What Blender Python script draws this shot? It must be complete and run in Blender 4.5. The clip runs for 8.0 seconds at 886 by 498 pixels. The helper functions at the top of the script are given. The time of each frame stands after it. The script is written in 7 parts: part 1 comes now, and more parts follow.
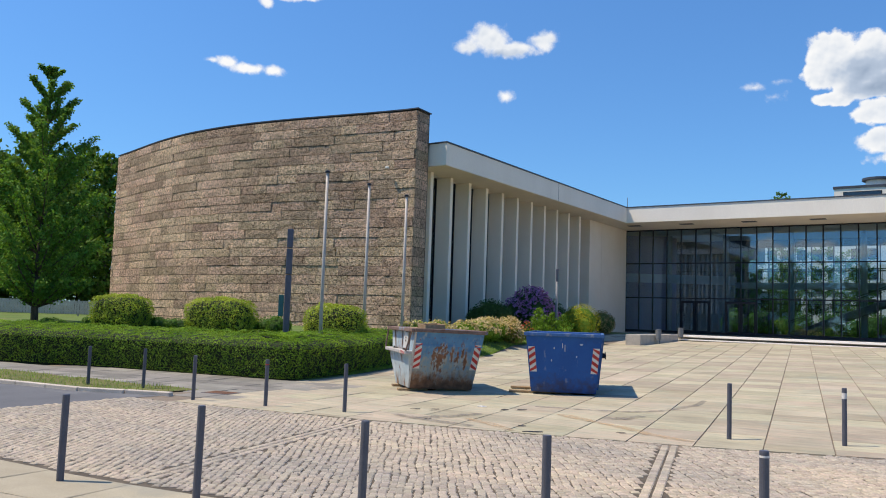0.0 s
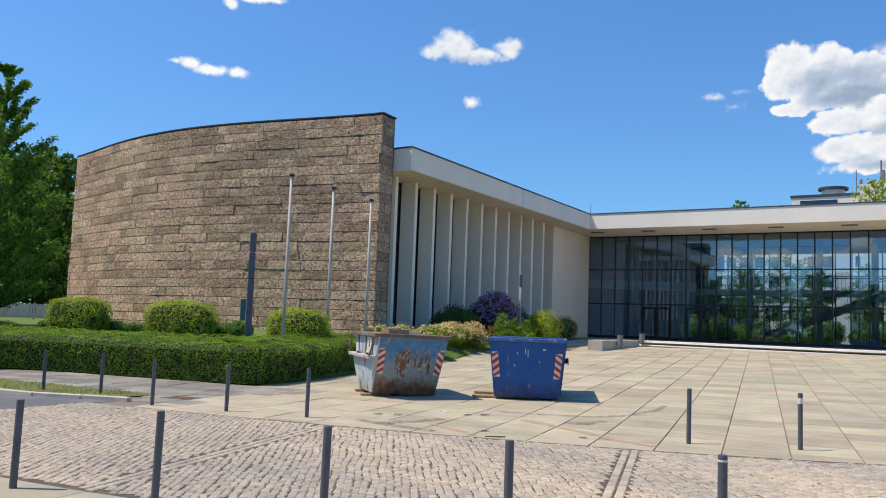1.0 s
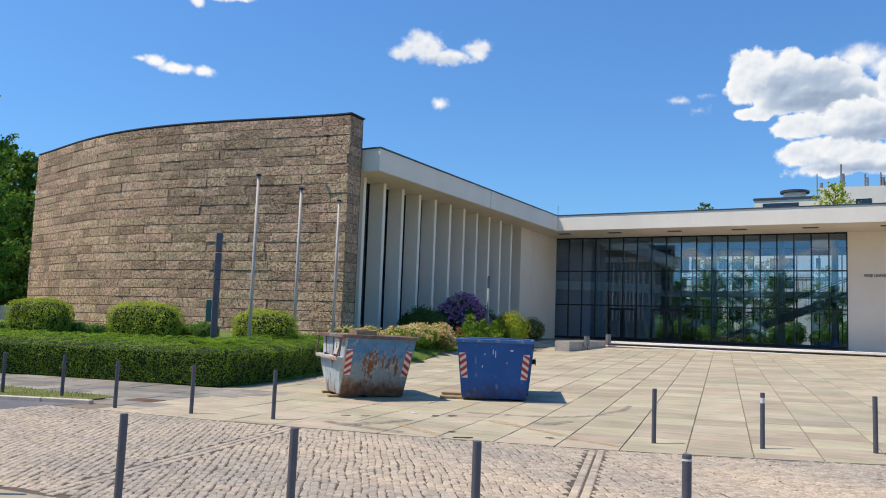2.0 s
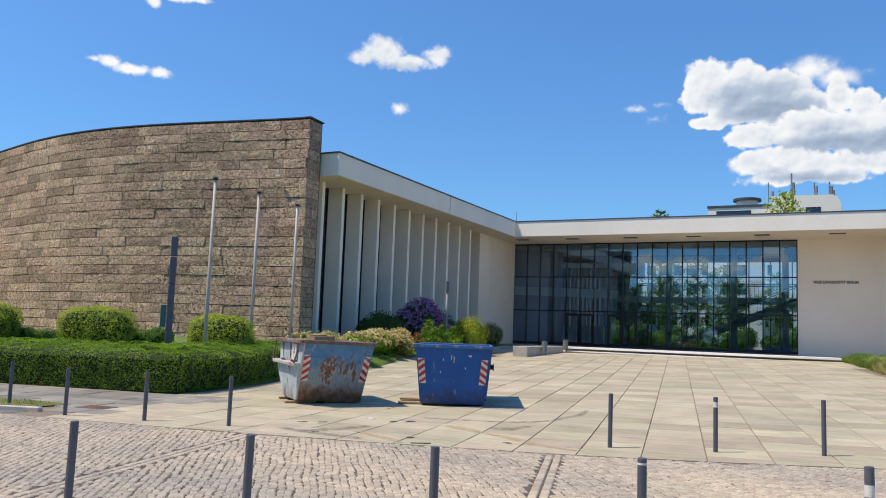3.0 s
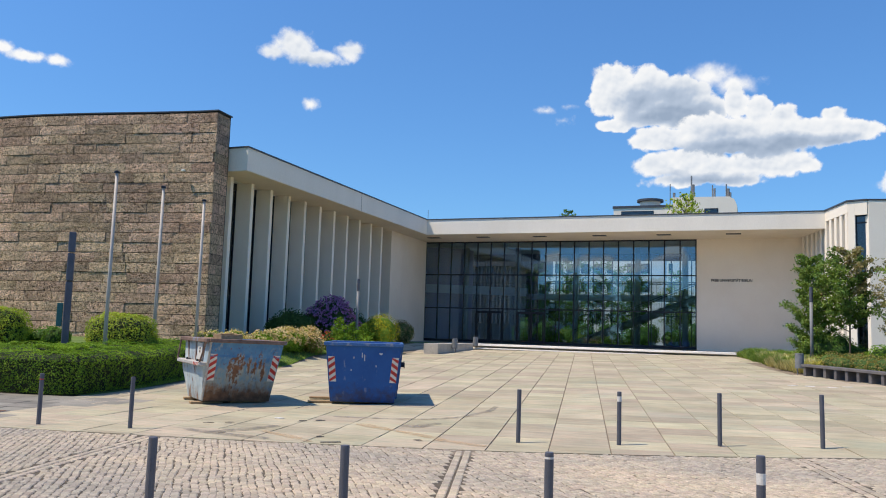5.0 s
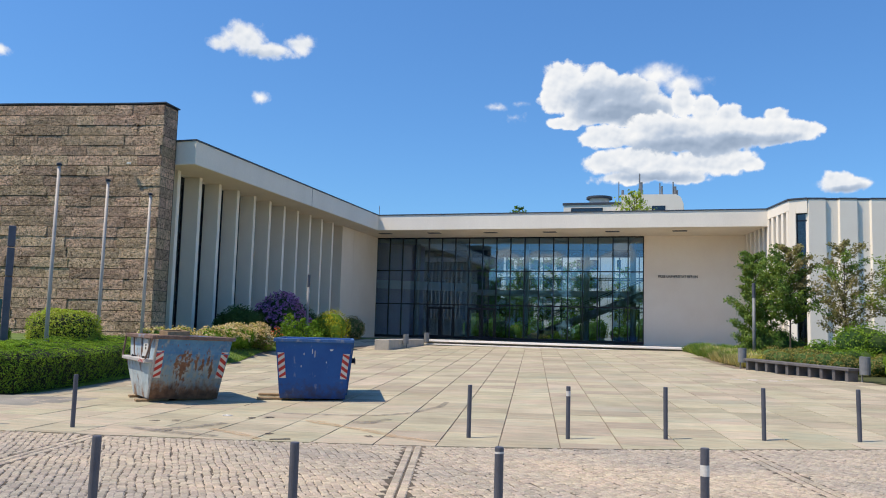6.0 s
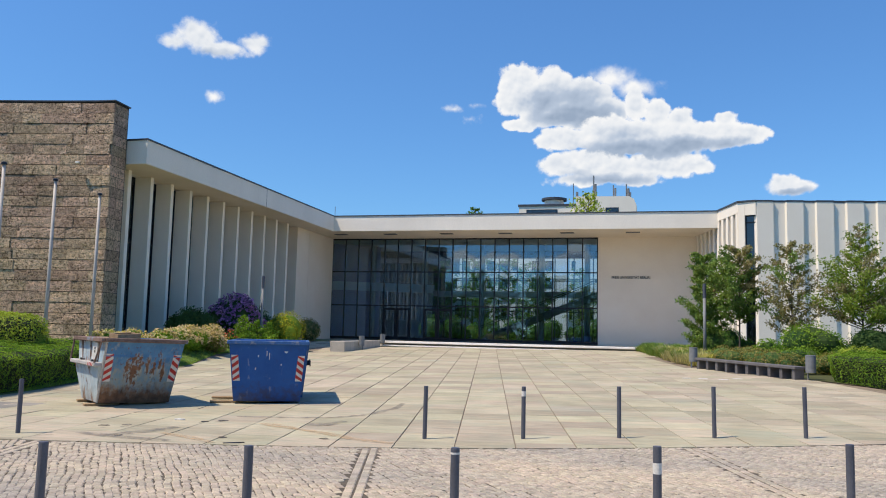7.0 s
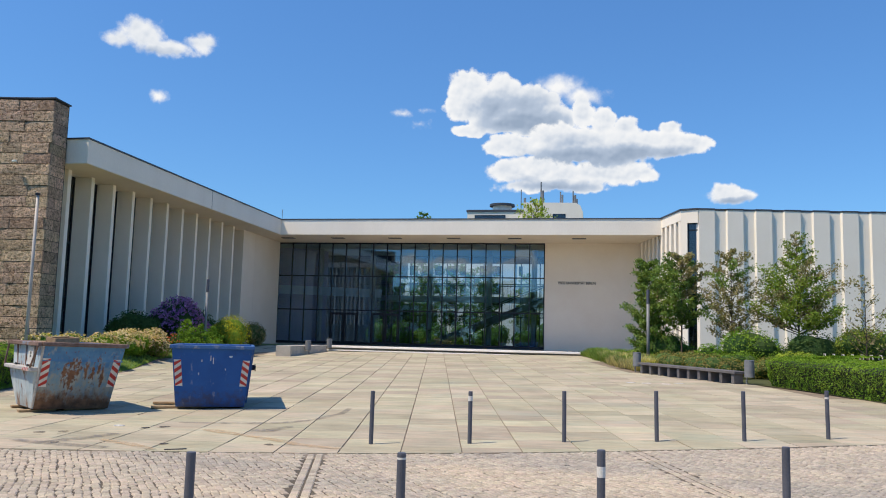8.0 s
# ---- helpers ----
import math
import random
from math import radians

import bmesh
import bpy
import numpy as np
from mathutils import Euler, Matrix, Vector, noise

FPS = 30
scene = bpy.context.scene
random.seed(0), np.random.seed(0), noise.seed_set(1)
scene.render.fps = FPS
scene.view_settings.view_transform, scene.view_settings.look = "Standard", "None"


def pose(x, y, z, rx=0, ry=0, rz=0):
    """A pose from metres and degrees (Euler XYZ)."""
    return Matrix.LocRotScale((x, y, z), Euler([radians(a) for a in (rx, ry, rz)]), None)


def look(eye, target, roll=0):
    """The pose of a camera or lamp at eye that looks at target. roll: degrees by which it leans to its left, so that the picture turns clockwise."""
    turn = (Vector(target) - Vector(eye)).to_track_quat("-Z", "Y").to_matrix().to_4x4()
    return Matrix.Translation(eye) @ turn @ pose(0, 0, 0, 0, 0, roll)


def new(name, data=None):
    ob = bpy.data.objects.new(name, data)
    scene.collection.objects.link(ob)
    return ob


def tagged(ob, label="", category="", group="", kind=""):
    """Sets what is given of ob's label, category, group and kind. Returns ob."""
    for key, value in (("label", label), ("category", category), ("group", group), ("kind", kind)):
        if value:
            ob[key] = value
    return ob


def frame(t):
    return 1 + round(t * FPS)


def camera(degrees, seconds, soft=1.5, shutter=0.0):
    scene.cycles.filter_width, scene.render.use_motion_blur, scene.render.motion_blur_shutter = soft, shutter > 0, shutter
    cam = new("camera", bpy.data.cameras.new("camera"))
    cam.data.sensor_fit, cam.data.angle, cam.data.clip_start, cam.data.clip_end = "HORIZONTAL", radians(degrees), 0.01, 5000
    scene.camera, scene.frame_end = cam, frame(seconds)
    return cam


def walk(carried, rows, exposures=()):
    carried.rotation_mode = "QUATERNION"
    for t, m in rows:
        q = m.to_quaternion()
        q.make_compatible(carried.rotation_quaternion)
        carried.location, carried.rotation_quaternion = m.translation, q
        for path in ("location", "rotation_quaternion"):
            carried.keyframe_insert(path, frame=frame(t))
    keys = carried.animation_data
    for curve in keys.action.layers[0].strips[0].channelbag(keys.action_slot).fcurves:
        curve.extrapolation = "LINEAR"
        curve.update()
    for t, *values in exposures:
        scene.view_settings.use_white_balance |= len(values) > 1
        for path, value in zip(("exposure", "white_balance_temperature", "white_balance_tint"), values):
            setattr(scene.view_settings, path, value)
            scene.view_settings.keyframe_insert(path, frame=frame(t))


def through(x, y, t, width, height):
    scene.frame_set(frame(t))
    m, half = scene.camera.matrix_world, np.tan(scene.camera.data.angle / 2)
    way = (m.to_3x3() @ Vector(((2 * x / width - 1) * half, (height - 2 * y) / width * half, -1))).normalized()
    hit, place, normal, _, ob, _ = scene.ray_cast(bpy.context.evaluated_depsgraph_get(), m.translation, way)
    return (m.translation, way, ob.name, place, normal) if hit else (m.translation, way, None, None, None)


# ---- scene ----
# ---- camera and its turn ----
EYE = 1.85
cam = camera(57.16, 8.0, soft=1.0)
TURN = [
    (0.0, 34.80, 4.78, -1.94), (0.5, 33.65, 4.90, -1.99), (1.0, 32.26, 5.22, -2.16), (1.5, 31.22, 5.26, -2.12),
    (3.0, 27.10, 5.86, -2.11), (3.5, 25.67, 6.00, -1.98), (4.0, 24.13, 6.07, -1.89), (4.5, 22.63, 6.02, -1.82),
    (6.0, 17.43, 5.72, -1.65), (6.5, 16.15, 5.73, -1.45), (7.0, 14.35, 5.88, -1.35), (7.5, 12.58, 6.07, -1.32),
    (8.0, 10.67, 6.30, -1.47),
]
walk(cam, [(t, pose(0, 0, EYE, 90 + pitch, roll, yaw)) for t, yaw, pitch, roll in TURN], [(0, 0.37), (4.5, 0.36), (8, 0.33)])

# ---- world, sun ----
SUN_EL, SUN_FROM = radians(60.5), Vector((-0.82, -0.57))
world = bpy.data.worlds.new("sky")
scene.world = world
world.use_nodes = True
wn = world.node_tree.nodes
sky = wn.new("ShaderNodeTexSky")
sky.sky_type = "NISHITA"
sky.sun_disc = False
sky.sun_elevation = SUN_EL
sky.sun_rotation = math.atan2(SUN_FROM.x, SUN_FROM.y)
sky.air_density, sky.dust_density, sky.ozone_density = 1.0, 0.3, 2.0
wn["Background"].inputs["Strength"].default_value = 0.110
deep = wn.new("ShaderNodeMix")  # a clear, deep blue summer sky
deep.data_type, deep.blend_type = "RGBA", "MULTIPLY"
deep.inputs[0].default_value = 1.0
deep.inputs[7].default_value = (0.57, 0.93, 1.27, 1)
world.node_tree.links.new(sky.outputs[0], deep.inputs[6])
# the haze over the horizon is thin: the sky keeps its blue low down
way_up = wn.new("ShaderNodeSeparateXYZ")
world.node_tree.links.new(wn.new("ShaderNodeTexCoord").outputs["Generated"], way_up.inputs[0])
thin = wn.new("ShaderNodeMapRange")
thin.inputs[1].default_value, thin.inputs[2].default_value, thin.inputs[3].default_value, thin.inputs[4].default_value = 0.05, 0.40, 0.80, 0.98
world.node_tree.links.new(way_up.outputs[2], thin.inputs[0])
clear_air = wn.new("ShaderNodeVectorMath")
clear_air.operation = "SCALE"
world.node_tree.links.new(deep.outputs[2], clear_air.inputs[0])
world.node_tree.links.new(thin.outputs[0], clear_air.inputs["Scale"])
world.node_tree.links.new(clear_air.outputs[0], wn["Background"].inputs["Color"])
sun = new("sun", bpy.data.lights.new("sun", "SUN"))
sun.data.energy, sun.data.angle, sun.data.color = 3.85, radians(0.53), (1.0, 0.86, 0.685)
sx, sy = SUN_FROM.normalized() * math.cos(SUN_EL)
sun.matrix_world = look(Vector((sx, sy, math.sin(SUN_EL))) * 80, (0, 0, 0))

# the buildings stand a fifth farther off, and are a fifth larger, than the plan they are drawn in: scaled about the
# camera's eye, so its view stays the same
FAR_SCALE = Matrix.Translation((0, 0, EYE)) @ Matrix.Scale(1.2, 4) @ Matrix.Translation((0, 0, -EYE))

# ---- materials ----


def nodes_of(name):
    m = bpy.data.materials.new(name)
    m.use_nodes = True
    return m, m.node_tree.nodes, m.node_tree.links, m.node_tree.nodes["Principled BSDF"]


def noise_node(n, l, scale, detail=4.0, rough=0.55, stretch=None, coords=None):
    """3D noise in world metres; scale is features per metre."""
    src = coords if coords is not None else n.new("ShaderNodeNewGeometry").outputs["Position"]
    if stretch is not None:
        v = n.new("ShaderNodeVectorMath")
        v.operation = "MULTIPLY"
        v.inputs[1].default_value = stretch
        l.new(src, v.inputs[0])
        src = v.outputs[0]
    t = n.new("ShaderNodeTexNoise")
    t.inputs["Scale"].default_value = scale
    t.inputs["Detail"].default_value = detail
    t.inputs["Roughness"].default_value = rough
    l.new(src, t.inputs["Vector"])
    return t.outputs["Fac"]


def ramp_node(n, l, fac, stops):
    r = n.new("ShaderNodeValToRGB")
    e = r.color_ramp.elements
    while len(e) < len(stops):
        e.new(0.5)
    for k, (p, c) in zip(e, stops):
        k.position, k.color = p, (*c, 1) if len(c) == 3 else c
    l.new(fac, r.inputs[0])
    return r.outputs[0]


def mix_node(n, l, fac, a, b, mode="MIX"):
    m = n.new("ShaderNodeMix")
    m.data_type, m.blend_type = "RGBA", mode
    for sock, v in ((m.inputs[0], fac), (m.inputs[6], a), (m.inputs[7], b)):
        if isinstance(v, (int, float)):
            sock.default_value = v
        elif isinstance(v, tuple):
            sock.default_value = (*v, 1)
        else:
            l.new(v, sock)
    return m.outputs[2]


def vary_node(n, l, colour, source, amount, hue=0.0):
    """Lightens or darkens the colour from piece to piece."""
    if source == "object":
        rnd = n.new("ShaderNodeObjectInfo").outputs["Random"]
    else:
        rnd = n.new("ShaderNodeNewGeometry").outputs["Random Per Island"]
    mr = n.new("ShaderNodeMapRange")
    mr.inputs[3].default_value, mr.inputs[4].default_value = 1 - amount, 1 + amount
    l.new(rnd, mr.inputs[0])
    h = n.new("ShaderNodeHueSaturation")
    l.new(mr.outputs[0], h.inputs["Value"])
    if hue:
        w = n.new("ShaderNodeTexWhiteNoise")
        w.noise_dimensions = "1D"
        l.new(rnd, w.inputs["W"])
        mh = n.new("ShaderNodeMapRange")
        mh.inputs[3].default_value, mh.inputs[4].default_value = 0.5 - hue, 0.5 + hue
        l.new(w.outputs["Value"], mh.inputs[0])
        l.new(mh.outputs[0], h.inputs["Hue"])
    l.new(colour, h.inputs["Color"])
    return h.outputs[0]


def surface(name, dark, light, scale=1.5, rough=0.8, bump=0.25, fine=40.0, metal=0.0, vary=None, amount=0.12, hue=0.0,
            grain=0.35, stretch=None, streak=0.0, stain=None, stain_scale=0.4, stain_at=(0.55, 0.7), dist=0.01, spec=0.3):
    """A worn surface: two colours mixed by broad noise, darkened by fine grain, with a fine relief."""
    m, n, l, b = nodes_of(name)
    broad = noise_node(n, l, scale, 5, 0.6, stretch)
    col = ramp_node(n, l, broad, [(0.3, dark), (0.7, light)])
    fine_fac = noise_node(n, l, fine, 5, 0.65, stretch)
    shade = ramp_node(n, l, fine_fac, [(0.25, (1 - grain,) * 3), (0.75, (1 + grain * 0.4,) * 3)])
    col = mix_node(n, l, 1.0, col, shade, "MULTIPLY")
    if stain is not None:
        s = noise_node(n, l, stain_scale, 6, 0.65, stretch)
        sf = ramp_node(n, l, s, [(stain_at[0], (0, 0, 0)), (stain_at[1], (1, 1, 1))])
        col = mix_node(n, l, sf, col, stain)
    if streak:
        # rain and brushing leave bands across the lanes
        f = noise_node(n, l, 1.0, 6, 0.7, (0.9, 8.0, 1.0))
        col = mix_node(n, l, 1.0, col, ramp_node(n, l, f, [(0.30, (1 - streak, 1 - streak * 0.85, 1 - streak * 0.75)), (0.5, (1.0, 1.0, 1.0)), (0.70, (1 + streak * 0.7, 1 + streak * 0.6, 1 + streak * 0.5))]), "MULTIPLY")
        w = noise_node(n, l, 2.3, 5, 0.7, (0.7, 2.0, 1.0))
        col = mix_node(n, l, 1.0, col, ramp_node(n, l, w, [(0.35, (0.93, 0.99, 0.98)), (0.65, (1.07, 1.01, 0.98))]), "MULTIPLY")
    if vary:
        col = vary_node(n, l, col, vary, amount, hue)
    l.new(col, b.inputs["Base Color"])
    b.inputs["Roughness"].default_value = rough
    b.inputs["Metallic"].default_value = metal
    b.inputs["Specular IOR Level"].default_value = spec
    if bump:
        bn = n.new("ShaderNodeBump")
        bn.inputs["Strength"].default_value, bn.inputs["Distance"].default_value = bump, dist
        l.new(fine_fac, bn.inputs["Height"])
        l.new(bn.outputs[0], b.inputs["Normal"])
    return m


def leaf_material(name, dark, light, amount=0.35, hue=0.02, through=0.35):
    """Leaves: colour varies from leaf to leaf; some light passes through."""
    m, n, l, b = nodes_of(name)
    broad = noise_node(n, l, 1.3, 3)
    col = ramp_node(n, l, broad, [(0.3, dark), (0.7, light)])
    col = vary_node(n, l, col, "island", amount, hue)
    l.new(col, b.inputs["Base Color"])
    b.inputs["Roughness"].default_value = 0.7
    b.inputs["Specular IOR Level"].default_value = 0.12
    tr = n.new("ShaderNodeBsdfTranslucent")
    warm = mix_node(n, l, 1.0, col, (1.3, 1.35, 0.5), "MULTIPLY")
    l.new(warm, tr.inputs["Color"])
    mx = n.new("ShaderNodeMixShader")
    mx.inputs[0].default_value = through
    l.new(b.outputs[0], mx.inputs[1])
    l.new(tr.outputs[0], mx.inputs[2])
    l.new(mx.outputs[0], n["Material Output"].inputs["Surface"])
    return m


def glass_material(name, tint, ior=1.5, coat=(1.0, 1.0, 1.0)):
    """Thin glazing: a tinted clear pane with a mirror coat that grows at grazing angles."""
    m, n, l, b = nodes_of(name)
    n.remove(b)
    clear, gloss, fres, mx = (n.new("ShaderNodeBsdfTransparent"), n.new("ShaderNodeBsdfGlossy"), n.new("ShaderNodeFresnel"),
                              n.new("ShaderNodeMixShader"))
    clear.inputs["Color"].default_value = (*tint, 1)
    gloss.inputs["Roughness"].default_value = 0.02
    gloss.inputs["Color"].default_value = (*coat, 1)
    fres.inputs["IOR"].default_value = ior
    l.new(fres.outputs[0], mx.inputs[0])
    l.new(clear.outputs[0], mx.inputs[1])
    l.new(gloss.outputs[0], mx.inputs[2])
    l.new(mx.outputs[0], n["Material Output"].inputs["Surface"])
    return m


M_EARTH = surface("garden_earth", (0.05, 0.06, 0.02), (0.10, 0.11, 0.04), 0.8, 0.95, 0.5, 25)
M_LAWN = surface("lawn", (0.09, 0.15, 0.03), (0.16, 0.23, 0.055), 0.7, 0.9, 0.6, 60, stain=(0.20, 0.19, 0.08), stain_scale=0.5)
M_VERGE = surface("dry_verge", (0.11, 0.125, 0.035), (0.22, 0.20, 0.075), 1.2, 0.95, 0.6, 50, stain=(0.11, 0.16, 0.04), stain_scale=1.1)
M_ASPHALT = surface("asphalt", (0.125, 0.13, 0.14), (0.175, 0.18, 0.19), 0.6, 0.9, 0.3, 120, stain=(0.20, 0.20, 0.20))
M_LANE = surface("brown_joint", (0.20, 0.165, 0.125), (0.31, 0.25, 0.19), 3, 0.95, 0.4, 80)
M_JOINT = surface("sandy_joint", (0.085, 0.07, 0.053), (0.165, 0.138, 0.103), 3, 0.95, 0.4, 80)
M_SLAB = surface("paving_slab", (0.376, 0.329, 0.235), (0.492, 0.434, 0.319), 0.9, 0.85, 0.15, 60, vary="object", amount=0.15, hue=0.018, streak=0.25,
                 grain=0.2, stain=(0.36, 0.355, 0.275), stain_scale=0.35)
M_SLAB_NEAR = surface("paving_slab_near", (0.376, 0.329, 0.235), (0.492, 0.434, 0.319), 1.3, 0.85, 0.15, 60, vary="island", amount=0.08, hue=0.008, grain=0.22, stain=(0.30, 0.29, 0.24), stain_scale=0.6)
M_SLAB_FAR = surface("paving_slab_far", (0.376, 0.329, 0.235), (0.492, 0.434, 0.319), 0.9, 0.85, 0.15, 60, vary="island", amount=0.15, streak=0.25,
                     hue=0.018, grain=0.2, stain=(0.36, 0.355, 0.275), stain_scale=0.35)


def sett_material(name, source):
    """Granite setts: cream to pink-grey stones, with broad worn grey patches."""
    m, n, l, b = nodes_of(name)
    broad = noise_node(n, l, 0.5, 5, 0.6, (0.45, 1.0, 1.0))
    col = ramp_node(n, l, broad, [(0.38, (0.515, 0.43, 0.325)), (0.60, (0.375, 0.335, 0.280))])
    col = vary_node(n, l, col, source, 0.17, 0.014)
    fine = noise_node(n, l, 45.0, 5, 0.65)
    col = mix_node(n, l, 1.0, col, ramp_node(n, l, fine, [(0.3, (0.72, 0.72, 0.72)), (0.7, (1.15, 1.14, 1.12))]), "MULTIPLY")
    l.new(col, b.inputs["Base Color"])
    b.inputs["Roughness"].default_value = 0.8
    b.inputs["Specular IOR Level"].default_value = 0.25
    bn = n.new("ShaderNodeBump")
    bn.inputs["Strength"].default_value, bn.inputs["Distance"].default_value = 0.5, 0.012
    l.new(fine, bn.inputs["Height"])
    l.new(bn.outputs[0], b.inputs["Normal"])
    return m


def trace_material(name, colour, cover):
    """A thin trace of sand or rubber on the paving, worn through in patches."""
    m, n, l, b = nodes_of(name)
    b.inputs["Base Color"].default_value = (*colour, 1)
    b.inputs["Roughness"].default_value = 0.9
    f = noise_node(n, l, 5.0, 6, 0.7)
    fac = ramp_node(n, l, f, [(0.34, (0, 0, 0)), (0.64, (cover, cover, cover))])
    tr, mx = n.new("ShaderNodeBsdfTransparent"), n.new("ShaderNodeMixShader")
    l.new(fac, mx.inputs[0])
    l.new(tr.outputs[0], mx.inputs[1])
    l.new(b.outputs[0], mx.inputs[2])
    l.new(mx.outputs[0], n["Material Output"].inputs["Surface"])
    return m


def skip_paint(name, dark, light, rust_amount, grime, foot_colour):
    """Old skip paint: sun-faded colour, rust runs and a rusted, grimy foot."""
    m, n, l, b = nodes_of(name)
    col = ramp_node(n, l, noise_node(n, l, 1.6, 5, 0.6), [(0.3, dark), (0.7, light)])
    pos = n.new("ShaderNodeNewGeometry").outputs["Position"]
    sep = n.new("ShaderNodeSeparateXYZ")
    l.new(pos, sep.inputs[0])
    pale = noise_node(n, l, 5.0, 6, 0.7, (1, 1, 0.35))
    col = mix_node(n, l, ramp_node(n, l, pale, [(0.60, (0, 0, 0)), (0.72, (0.5, 0.5, 0.5))]), col, (0.40, 0.42, 0.42))
    runs = noise_node(n, l, 4.0, 7, 0.68, (1, 1, 0.40))
    rust = ramp_node(n, l, runs, [(0.62 - rust_amount, (0, 0, 0)), (0.68 - rust_amount, (1, 1, 1))])
    rust_col = ramp_node(n, l, noise_node(n, l, 12, 4), [(0.3, (0.10, 0.045, 0.025)), (0.7, (0.30, 0.135, 0.065))])
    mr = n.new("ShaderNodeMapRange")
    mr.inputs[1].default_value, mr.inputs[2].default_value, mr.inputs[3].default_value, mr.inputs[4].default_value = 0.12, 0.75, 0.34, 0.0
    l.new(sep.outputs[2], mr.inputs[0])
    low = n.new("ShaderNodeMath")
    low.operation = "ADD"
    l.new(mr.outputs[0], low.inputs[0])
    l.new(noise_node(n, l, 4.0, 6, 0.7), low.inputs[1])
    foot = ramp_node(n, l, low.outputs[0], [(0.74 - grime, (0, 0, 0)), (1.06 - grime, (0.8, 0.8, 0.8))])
    col = mix_node(n, l, rust, col, rust_col)
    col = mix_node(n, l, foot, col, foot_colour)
    l.new(col, b.inputs["Base Color"])
    b.inputs["Roughness"].default_value = 0.6
    b.inputs["Specular IOR Level"].default_value = 0.3
    bn = n.new("ShaderNodeBump")
    bn.inputs["Strength"].default_value, bn.inputs["Distance"].default_value = 0.25, 0.02
    l.new(noise_node(n, l, 2.0, 3), bn.inputs["Height"])
    l.new(bn.outputs[0], b.inputs["Normal"])
    return m


def rusted_paint(name):
    """Faded blue skip paint, scraped pale below the fold, with rust that has run down in two places and a dark rusty foot."""
    m, n, l, b = nodes_of(name)
    at = n.new("ShaderNodeTexCoord").outputs["Object"]
    sep = n.new("ShaderNodeSeparateXYZ")
    l.new(at, sep.inputs[0])

    def calc(op, a, b_, c=0.0):
        k = n.new("ShaderNodeMath")
        k.operation = op
        for s, v in zip(k.inputs, (a, b_, c)):
            if isinstance(v, (int, float)):
                s.default_value = v
            else:
                l.new(v, s)
        return k.outputs[0]

    def spot(x, z, rx, rz):
        dx = calc("MULTIPLY_ADD", sep.outputs[0], 1 / rx, -x / rx)
        dz = calc("MULTIPLY_ADD", sep.outputs[2], 1 / rz, -z / rz)
        return calc("MAXIMUM", calc("SUBTRACT", 1.0, calc("POWER", calc("MULTIPLY_ADD", dx, dx, calc("MULTIPLY", dz, dz)), 0.5)), 0.0)

    col = ramp_node(n, l, noise_node(n, l, 2.5, 5, 0.6, None, at), [(0.3, (0.055, 0.17, 0.36)), (0.7, (0.13, 0.29, 0.48))])
    lower = calc("ADD", calc("MULTIPLY_ADD", sep.outputs[2], -2.2, 2.25), calc("MULTIPLY_ADD", noise_node(n, l, 5.0, 6, 0.65, (1, 1, 0.5), at), 2.4, -1.2))
    col = mix_node(n, l, ramp_node(n, l, lower, [(0.0, (0, 0, 0)), (0.8, (0.70, 0.70, 0.70))]), col, (0.20, 0.33, 0.38))
    wash = noise_node(n, l, 9.0, 6, 0.68, (1, 1, 0.22), at)
    low = calc("MULTIPLY_ADD", sep.outputs[2], -0.32, 0.22)
    col = mix_node(n, l, ramp_node(n, l, calc("ADD", wash, low), [(0.44, (0, 0, 0)), (0.64, (0.8, 0.8, 0.8))]), col, (0.34, 0.33, 0.27))
    zone = spot(-0.17, 0.70, 0.16, 0.50)
    for x, z, rx, rz in ((-0.33, 0.80, 0.10, 0.34), (-0.05, 0.82, 0.08, 0.34), (0.13, 0.84, 0.08, 0.32), (0.26, 0.72, 0.08, 0.40), (0.38, 0.86, 0.07, 0.30), (0.48, 0.70, 0.08, 0.38)):
        zone = calc("MAXIMUM", zone, calc("MULTIPLY", spot(x, z, rx, rz), 0.85))
    pale = calc("ADD", calc("MULTIPLY", zone, 0.42), noise_node(n, l, 6.0, 6, 0.65, (1, 1, 0.35), at))
    col = mix_node(n, l, ramp_node(n, l, pale, [(0.58, (0, 0, 0)), (0.76, (0.8, 0.8, 0.8))]), col, (0.42, 0.41, 0.34))
    runs = calc("ADD", calc("MULTIPLY", zone, 0.36), noise_node(n, l, 16.0, 5, 0.6, (1, 1, 0.14), at))
    rust_col = ramp_node(n, l, noise_node(n, l, 14, 4, 0.6, None, at), [(0.3, (0.10, 0.045, 0.025)), (0.7, (0.28, 0.13, 0.065))])
    col = mix_node(n, l, ramp_node(n, l, runs, [(0.60, (0, 0, 0)), (0.70, (0.95, 0.95, 0.95))]), col, rust_col)
    foot = calc("ADD", calc("MULTIPLY_ADD", sep.outputs[2], -1.2, 0.60), noise_node(n, l, 6.5, 7, 0.72, (1, 1, 0.28), at))
    foot_col = ramp_node(n, l, noise_node(n, l, 6, 5, 0.6, None, at), [(0.3, (0.085, 0.042, 0.025)), (0.7, (0.31, 0.155, 0.08))])
    col = mix_node(n, l, ramp_node(n, l, foot, [(0.60, (0, 0, 0)), (0.86, (0.95, 0.95, 0.95))]), col, foot_col)
    fleck = noise_node(n, l, 16.0, 4, 0.6, (1, 1, 0.6), at)
    col = mix_node(n, l, ramp_node(n, l, fleck, [(0.66, (0, 0, 0)), (0.70, (0.8, 0.8, 0.8))]), col, (0.10, 0.055, 0.04))
    l.new(col, b.inputs["Base Color"])
